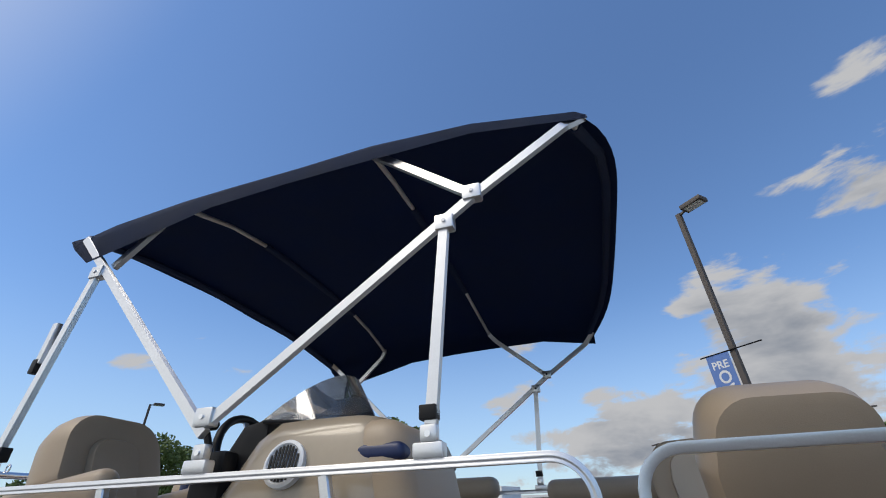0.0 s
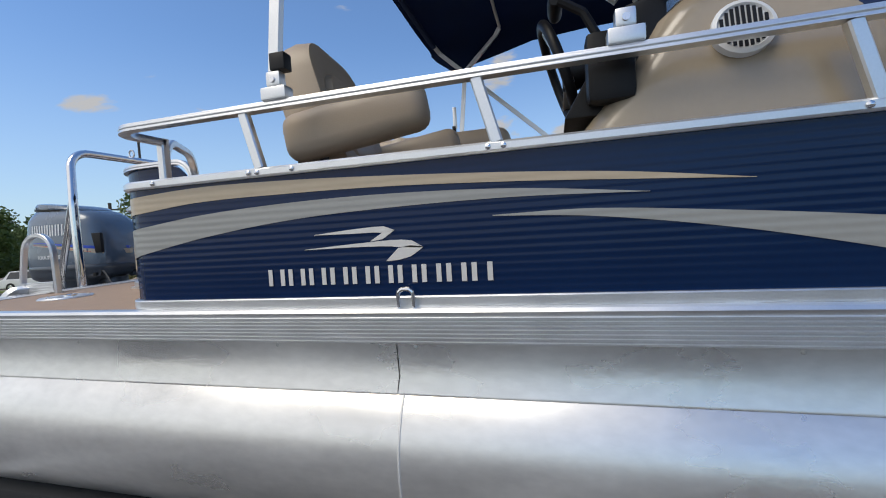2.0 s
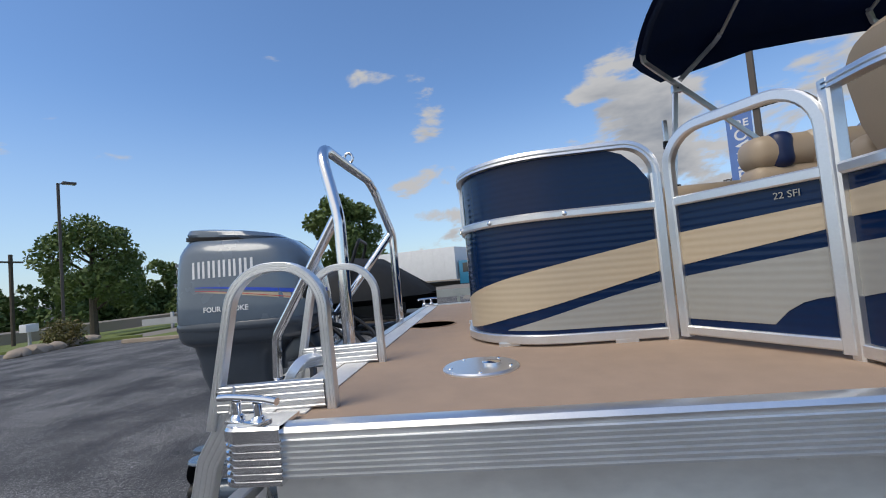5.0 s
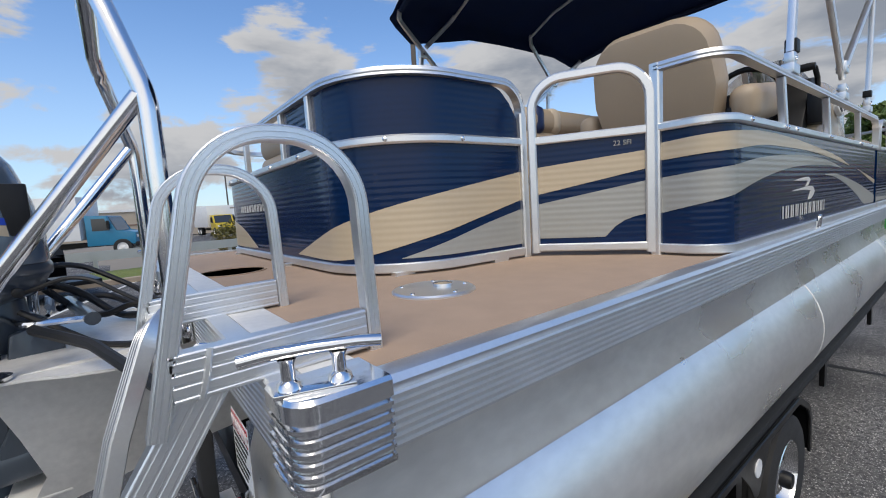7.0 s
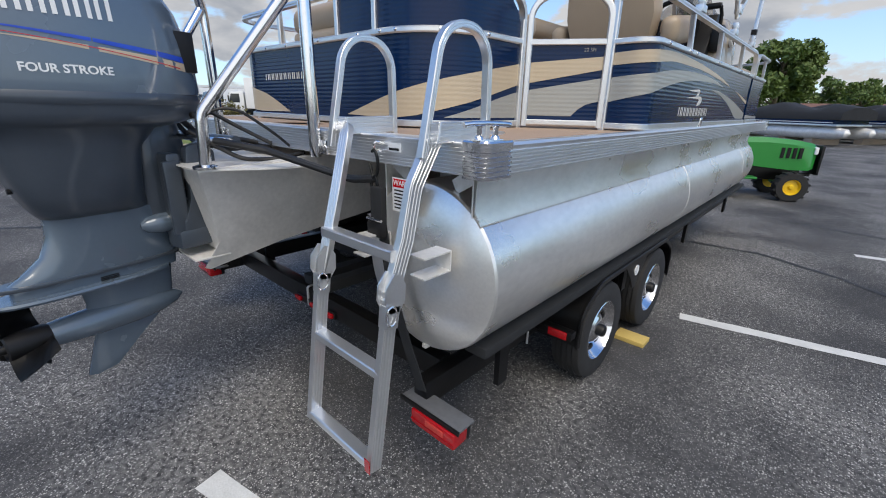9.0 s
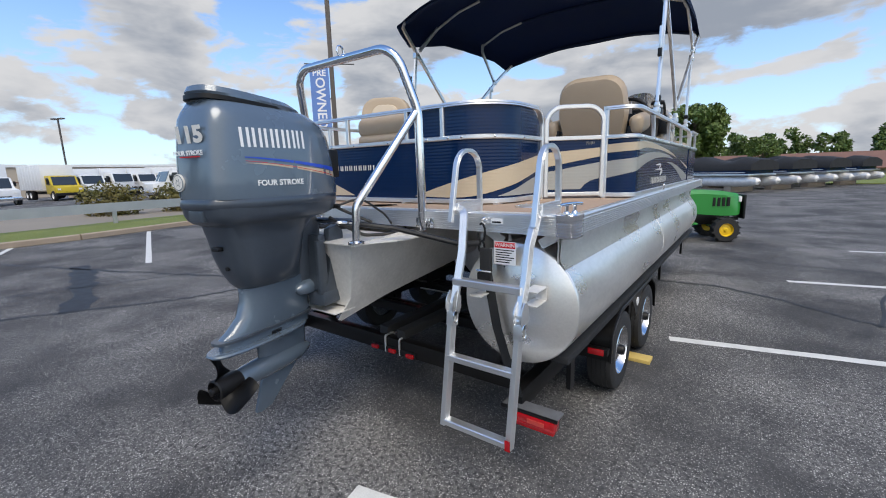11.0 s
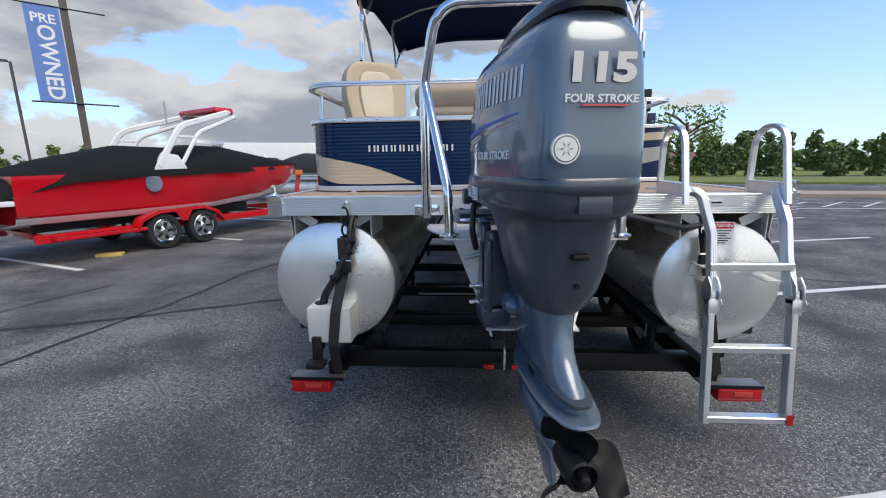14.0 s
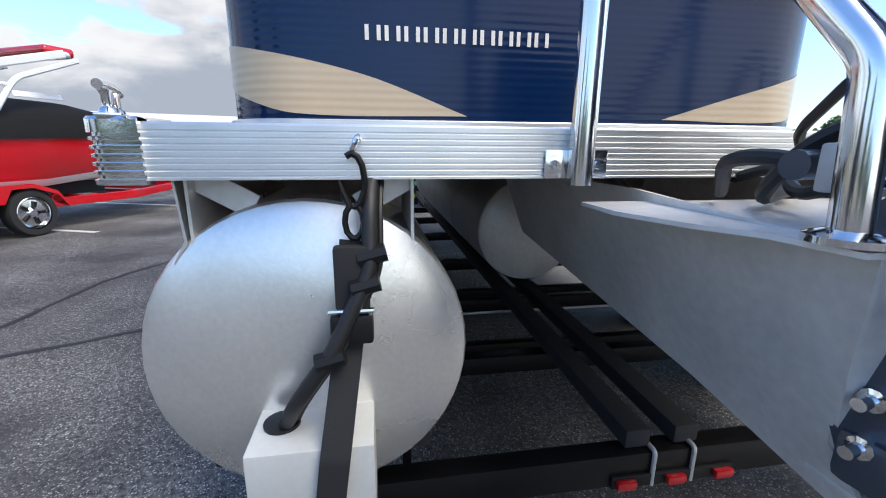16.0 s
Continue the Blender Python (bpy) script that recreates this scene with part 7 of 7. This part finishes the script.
for k in range(14):
    rk = thing("landscape_rock", "tan landscaping boulder by the lawn", "rock", "landscaping rocks", (-12.2 - 0.42 * k + random.uniform(-0.3, 0.3), -17.2 - 0.28 * k * random.uniform(0.6, 1.2), 0), random.uniform(0, 180))
    bm = bmesh.new()
    bmesh.ops.create_icosphere(bm, subdivisions=2, radius=random.uniform(0.25, 0.5))
    for v in bm.verts:
        v.co += v.normal * (noise.noise(v.co * 3 + Vector((k * 3.1, 0, 0))) * 0.12)
        v.co.z = max(v.co.z * 0.6 + 0.12, 0)
    part("stone", bm, CONC, rk)

# ---- red runabout on its trailer ----
rb = thing("runabout_boat", "red and white runabout with black mooring cover and white tower", "boat", at=(-6.95, 6.3, 0), rz=64)
# local: +x toward the bow, starboard at -y


def hull_ring(x, hw, keel, chine, sheer, flare=1.0):
    return [(x, 0, keel), (x, -hw * 0.82, chine), (x, -hw * 0.93, chine + 0.12), (x, -hw, sheer - 0.1), (x, -hw, sheer), (x, hw, sheer), (x, hw, sheer - 0.1), (x, hw * 0.93, chine + 0.12), (x, hw * 0.82, chine)]


st_ = [(-2.6, 1.2, 0.56, 0.70, 1.42), (-1.0, 1.25, 0.55, 0.70, 1.45), (0.8, 1.25, 0.55, 0.72, 1.47), (2.2, 1.12, 0.62, 0.83, 1.50), (3.2, 0.82, 0.77, 1.0, 1.53), (3.9, 0.42, 1.02, 1.22, 1.55), (4.25, 0.08, 1.30, 1.40, 1.56)]
part("hull", loft([hull_ring(*s) for s in st_]), RED, rb, "red gelcoat hull")
part("white_band", loft([[(x, -hw * 0.80, ch - 0.03), (x, -hw * 0.835, ch - 0.01), (x, -hw * 0.90, ch + 0.09), (x, -hw * 0.86, ch + 0.09)] for x, hw, k, ch, s in st_[:-1]]), WHITE, rb)
part("white_band", loft([[(x, hw * 0.80, ch - 0.03), (x, hw * 0.835, ch - 0.01), (x, hw * 0.90, ch + 0.09), (x, hw * 0.86, ch + 0.09)] for x, hw, k, ch, s in st_[:-1]]), WHITE, rb)
part("bottom", loft([[(x, 0, k - 0.02), (x, -hw * 0.81, ch - 0.02), (x, 0, k + 0.1), (x, hw * 0.81, ch - 0.02)] for x, hw, k, ch, s in st_]), WHITE, rb)
part("swim_platform", prism([(-2.6, -1.15), (-3.2, -1.0), (-3.4, -0.5), (-3.4, 0.5), (-3.2, 1.0), (-2.6, 1.15)], "z", 0.98, 1.06, 0.02), WHITE, rb)
cov = []
for x, hw, z, top in ((-2.9, 0.95, 1.02, 1.10), (-2.6, 1.15, 1.22, 1.45), (-1.8, 1.27, 1.40, 1.70), (-0.6, 1.29, 1.46, 1.95), (0.5, 1.29, 1.48, 1.93), (0.9, 1.28, 1.49, 2.0), (1.6, 1.22, 1.50, 1.98), (2.6, 1.02, 1.53, 1.80), (3.6, 0.6, 1.55, 1.64), (4.3, 0.1, 1.57, 1.59)):
    cov.append([(x, hw * math.cos(a) * (1.0 if abs(math.cos(a)) < 0.98 else 1.0), z + (top - z) * max(0, math.sin(a)) ** 0.8 - (0.1 if abs(math.cos(a)) > 0.99 else 0)) for a in [math.pi * k / 12 for k in range(13)]])
cbm = loft(cov, cap=False, closed=False)
bmesh.ops.solidify(cbm, geom=cbm.faces[:], thickness=0.01)
part("mooring_cover", cbm, BLACKC, rb, "black canvas mooring cover", 70)
for s in (-1, 1):
    part("tower_leg", sweep(fillet([(-0.35, s * 1.25, 1.55), (0.2, s * 1.2, 2.3), (1.5, s * 0.95, 2.66)], 0.5, 6), rect(0.12, 0.07, 0.02), up=(0, 1, 0)), WHITE, rb)
    part("tower_leg", sweep(fillet([(0.1, s * 1.25, 1.55), (0.6, s * 1.18, 2.2), (1.75, s * 0.9, 2.60)], 0.5, 6), rect(0.08, 0.06, 0.02), up=(0, 1, 0)), WHITE, rb)
    part("tower_foot", prism([(-0.5, 1.45), (0.25, 1.45), (0.05, 1.75), (-0.25, 1.8)], "y", s * 1.22 - 0.05, s * 1.22 + 0.05, 0.02), WHITE, rb)
    for z, x in ((2.1, 0.1),):
        part("tower_rung", sweep([(x - 0.02, s * 1.21, z), (x + 0.42, s * 1.19, z)], rect(0.05, 0.05, 0.01)), WHITE, rb)
part("tower_top", sweep(fillet([(1.5, -0.85, 2.66), (1.9, -0.6, 2.72), (1.9, 0.6, 2.72), (1.5, 0.85, 2.66)], 0.2, 5), circle(0.05, 10)), WHITE, rb)
part("tower_bag", pad(1.35, 1.85, -0.75, 0.75, 2.66, 2.80, 0.06), RED, rb, "red folded tower canvas")
part("light_mast", sweep([(0.9, 0.5, 2.5), (0.9, 0.5, 2.95)], circle(0.02, 8)), GALV, rb)
part("emblem", lathe([(0.16, 0), (0.16, 0.01)], "y", 20, (-0.5, -1.262, 1.24)), CHROME, rb)
part("name_bar", box(1.1, 1.9, -1.17, -1.16, 1.66, 1.76), WHITE, rb).matrix_local = pose(0, -0.03, 0.02, -28, 0, 4)
part("outdrive", loft([sring(-2.95, 0, z, rx, ry, 2.4, 16) for z, rx, ry in ((0.95, 0.3, 0.22), (0.7, 0.32, 0.16), (0.5, 0.30, 0.10), (0.30, 0.22, 0.05))]), BLACK, rb)
part("outdrive_prop", lathe([(0.02, -3.5), (0.06, -3.45), (0.07, -3.1)], "x", 14, (0, 0, 0.48)), CHROME, rb)
for k in range(3):
    a = 2.1 * k
    part("prop_blade", box(-3.38, -3.34, 0.04, 0.2, -0.05, 0.05, 0.01), CHROME, rb).matrix_local = Matrix.Translation((0, 0, 0.48)) @ pose(0, 0, 0, math.degrees(a), 0, 0)
rt = thing("runabout_trailer", "red tandem trailer with chrome wheels", "trailer", at=(-6.95, 6.3, 0), rz=64)
for s in (-1, 1):
    part("frame_rail", sweep(fillet([(-2.4, s * 0.95, 0.42), (2.4, s * 0.9, 0.42), (4.6, s * 0.06, 0.46)], 0.6, 5), rect(0.08, 0.14, 0.01)), RED, rt)
    part("step_board", box(-2.2, -0.75, s * 1.12 - 0.16, s * 1.12 + 0.16, 0.40, 0.46, 0.01), RED, rt)
    part("fender", loft([[(x, s * 1.0, z), (x, s * 1.3, z), (x, s * 1.3, z - 0.06), (x, s * 1.0, z - 0.02)] for x, z in ((-0.95, 0.42), (-0.82, 0.62), (-0.5, 0.74), (0.45, 0.76), (0.78, 0.64), (0.92, 0.44))]), RED, rt)
    part("fender_face", prism([(-0.2, 0.73), (0.2, 0.73), (0.06, 0.5), (-0.06, 0.5)], "y", s * 1.28, s * 1.295), RED, rt)
    for x in (-0.42, 0.42):
        w_ = wheel_parts(rt, x, s * 1.15, 0.34, 0.24, s, CHROME, rr=0.70)
        for k in range(5):
            a = 2 * math.pi * k / 5
            part("rim_slot", box(-0.02, 0.02, s * 1.23, s * 1.238, -0.04, 0.04, 0.008), BLACK, w_).matrix_local = Matrix.Translation((x + 0.125 * math.cos(a), 0, 0.34 + 0.125 * math.sin(a))) @ pose(0, 0, 0, 0, -math.degrees(a) + 90, 0)
for x in (-2.3, -1.2, 0.0, 1.4, 2.4):
    part("cross_member", box(x - 0.05, x + 0.05, -0.9, 0.9, 0.40, 0.5, 0.01), RED, rt)
for s in (-1, 1):
    part("bunk", box(-2.3, 2.0, s * 0.6 - 0.06, s * 0.6 + 0.06, 0.5, 0.70, 0.01), BLACKC, rt)
part("tongue", box(4.4, 5.6, -0.06, 0.06, 0.40, 0.52, 0.01), RED, rt)
part("winch_post", sweep([(4.2, 0, 0.5), (4.45, 0, 1.3)], rect(0.1, 0.1, 0.01), up=(0, 1, 0)), RED, rt)
part("winch_stop", box(4.2, 4.5, -0.12, 0.12, 1.25, 1.4, 0.02), mat("orange_plastic", (0.6, 0.16, 0.03), 0.5), rt)
wheel_parts(rt, 4.3, -0.32, 0.34, 0.22, -1, CHROME, "spare_wheel")
rb.scale = rt.scale = (0.9, 0.95, 1.0)
ck = thing("wheel_chock", "yellow wooden block by the trailer wheel", "wheel chock", at=(-6.6, 4.75, 0), rz=20)
part("block", box(-0.2, 0.2, -0.07, 0.07, 0, 0.06, 0.005), mat("yellow_wood", (0.55, 0.40, 0.12)), ck)
tarp = thing("crumpled_tarp", "crumpled black tarpaulin on the asphalt", "tarpaulin", at=(-3.9, 11.2, 0))
bm = bmesh.new()
bmesh.ops.create_grid(bm, x_segments=26, y_segments=18, size=0.5)
for v in bm.verts:
    v.co.x *= 2.0
    e_ = max(abs(v.co.x) / 1.0, abs(v.co.y) / 0.5)
    v.co.z = max(0.01, (0.16 + 0.34 * noise.noise(v.co * 4.2)) * max(0, 1 - e_ ** 2))
part("sheet", bm, BLACKC, tarp)


# ---- covered pontoon boats ----
def covered_pontoon(at, rz, label, length=6.5, stripe_m=None):
    c = thing("covered_pontoon_boat", label, "boat", "covered pontoon boats", at, rz)
    for s in (-0.9, 0.9):
        part("tube", lathe([(0.02, -0.45), (0.2, -0.3), (0.3, 0.3), (0.3, length - 0.2), (0.02, length - 0.15)], "x", 20, (0, s, 0.62)), ALU_DULL, c)
    part("side", box(0.0, length, -1.25, 1.25, 0.93, 1.02, 0.01), ALU, c)
    part("wall", box(0.15, length, -1.22, 1.22, 1.02, 1.35, 0.02), stripe_m or NAVY, c)
    part("stripe", box(0.2, length - 0.1, -1.235, 1.235, 1.08, 1.12), WHITE, c)
    cv = []
    for k in range(9):
        x = -0.1 + (length + 0.2) * k / 8
        top = 1.78 + 0.16 * math.sin(k * 1.9) * (0.5 if k in (0, 8) else 1) + 0.1 * (k in (3, 4, 5))
        cv.append([(x, 1.27, 1.22), (x, 1.22, 1.55 + 0.03 * math.sin(k * 2.7)), (x, 0.5, top), (x, -0.5, top), (x, -1.22, 1.55 + 0.03 * math.cos(k * 3.1)), (x, -1.27, 1.22)])
    part("mooring_cover", loft(cv), BLACKC, c, "black canvas mooring cover", 70)
    for x in (1.2, length - 1.4):
        part("support_block", box(x - 0.2, x + 0.2, -1.0, 1.0, 0.0, 0.33, 0.01), CONC, c)
    return c


cp0 = covered_pontoon((2.3, 27.5, 0), 150, "black covered pontoon boat on blocks in a row")
for k in range(1, 4):
    copy_thing(cp0, pose(2.3 + 1.9 * k, 27.5 + 3.2 * k, 0, 0, 0, 150))
covered_pontoon((-4.6, 16.0, 0), 170, "black covered pontoon boat with grey side", 5.5, SILVER)
cb4 = thing("covered_runabout", "boat under a black cover with a black tower", "boat", at=(-10.9, -3.6, 0), rz=100)
part("cover", loft([[(x, w, 0.95), (x, w * 0.9, zt * 0.8), (x, 0, zt), (x, -w * 0.9, zt * 0.8), (x, -w, 0.95)] for x, w, zt in ((-1.7, 0.7, 1.3), (-1.1, 1.1, 1.75), (0, 1.15, 2.25), (0.9, 1.1, 2.15), (1.9, 0.7, 1.5), (2.5, 0.1, 1.1))]), BLACKC, cb4, "", 70)
part("hull", loft([[(x, w, 1.0), (x, 0, 0.5), (x, -w, 1.0)] for x, w in ((-1.7, 0.7), (-1.1, 1.05), (1.2, 1.0), (2.5, 0.1))]), BLACK, cb4)
part("tower", sweep(fillet([(-0.2, 1.1, 1.3), (0.3, 1.1, 2.75), (0.3, -1.1, 2.75), (-0.2, -1.1, 1.3)], 0.3, 6), circle(0.05, 10)), BLACK, cb4)
part("trailer_frame", box(-1.9, 3.0, -0.9, 0.9, 0.32, 0.42, 0.01), BLACK_ST, cb4)
for s in (-1, 1):
    wheel_parts(cb4, -0.3, s * 0.98, 0.33, 0.2, s)
    part("bunk", box(-1.5, 1.5, s * 0.5 - 0.05, s * 0.5 + 0.05, 0.42, 0.75), BLACK_ST, cb4)

# ---- tractor ----
tc = thing("compact_tractor", "green compact tractor with yellow wheel rims", "tractor", at=(0.15, 8.4, 0), rz=25)
# local +x forward
for s in (-1, 1):
    rw = wheel_parts(tc, 0.0, s * 0.5, 0.33, 0.26, s, YELLOW, "rear_wheel", rr=0.55)
    fw = wheel_parts(tc, 1.3, s * 0.45, 0.25, 0.2, s, YELLOW, "front_wheel", rr=0.55)
    for wv, x, r, yy, w in ((rw, 0.0, 0.33, s * 0.5, 0.26), (fw, 1.3, 0.25, s * 0.45, 0.2)):
        for k in range(14):
            a = 2 * math.pi * k / 14
            part("tread_lug", box(-0.018, 0.018, yy - w * 0.48, yy + w * 0.48, r - 0.012, r + 0.016, 0.004), RUBBER, wv).matrix_local = Matrix.Translation((x, 0, r)) @ pose(0, 0, 0, 0, math.degrees(a), 0)
    part("fender", loft([[(x, s * 0.36, z), (x, s * 0.66, z), (x, s * 0.66, z - 0.03), (x, s * 0.36, z - 0.03)] for x, z in ((-0.4, 0.55), (-0.25, 0.74), (0.1, 0.80), (0.4, 0.68))]), GREEN, tc)
    part("headlight", box(1.60, 1.66, s * 0.2 - 0.06, s * 0.2 + 0.06, 0.80, 0.92, 0.02), WHITE, tc)
    part("foot_step", box(0.3, 0.75, s * 0.45 - 0.12, s * 0.45 + 0.12, 0.36, 0.40, 0.01), GREEN, tc)
hdg = loft([[(x, w, z0), (x, w, z1 - 0.08), (x, w * 0.75, z1), (x, -w * 0.75, z1), (x, -w, z1 - 0.08), (x, -w, z0)] for x, w, z0, z1 in ((0.55, 0.30, 0.58, 1.05), (0.9, 0.30, 0.55, 1.06), (1.3, 0.28, 0.52, 1.03), (1.58, 0.25, 0.52, 0.98), (1.66, 0.2, 0.55, 0.92))])
hdp = part("hood", hdg, GREEN, tc, "green bonnet")
for k in range(4):
    part("hood_vent", box(1.1 + 0.09 * k, 1.15 + 0.09 * k, -0.302, 0.302, 0.72, 0.90), BLACK, hdp)
part("grille", box(1.64, 1.68, -0.16, 0.16, 0.58, 0.88, 0.01), BLACK, hdp)
part("frame", box(-0.1, 1.5, -0.16, 0.16, 0.32, 0.56, 0.02), BLACK_ST, tc)
part("front_axle", box(1.26, 1.34, -0.4, 0.4, 0.22, 0.3, 0.01), GREEN, tc)
part("rear_axle", box(-0.08, 0.08, -0.45, 0.45, 0.27, 0.4, 0.02), GREEN, tc)
part("seat", pad(-0.15, 0.25, -0.24, 0.24, 0.80, 0.90, 0.03), YELLOW, tc)
part("seat_back", pad(-0.22, -0.12, -0.24, 0.24, 0.86, 1.25, 0.04), YELLOW, tc)
part("steering_wheel", lathe([(0.17, 0), (0.19, 0.015), (0.17, 0.03), (0.15, 0.015)], "z", 20, (0.5, 0, 1.12)), BLACK, tc)
part("roll_bar", sweep(fillet([(-0.3, -0.5, 0.6), (-0.3, -0.5, 1.75), (-0.3, 0.5, 1.75), (-0.3, 0.5, 0.6)], 0.12, 5), rect(0.06, 0.06, 0.006), up=(1, 0, 0)), BLACK_ST, tc)
part("front_guard", box(1.70, 1.74, -0.26, 0.26, 0.45, 0.95, 0.01), BLACK_ST, tc)
part("front_guard_bar", box(1.5, 1.72, -0.03, 0.03, 0.4, 0.46), BLACK_ST, tc)
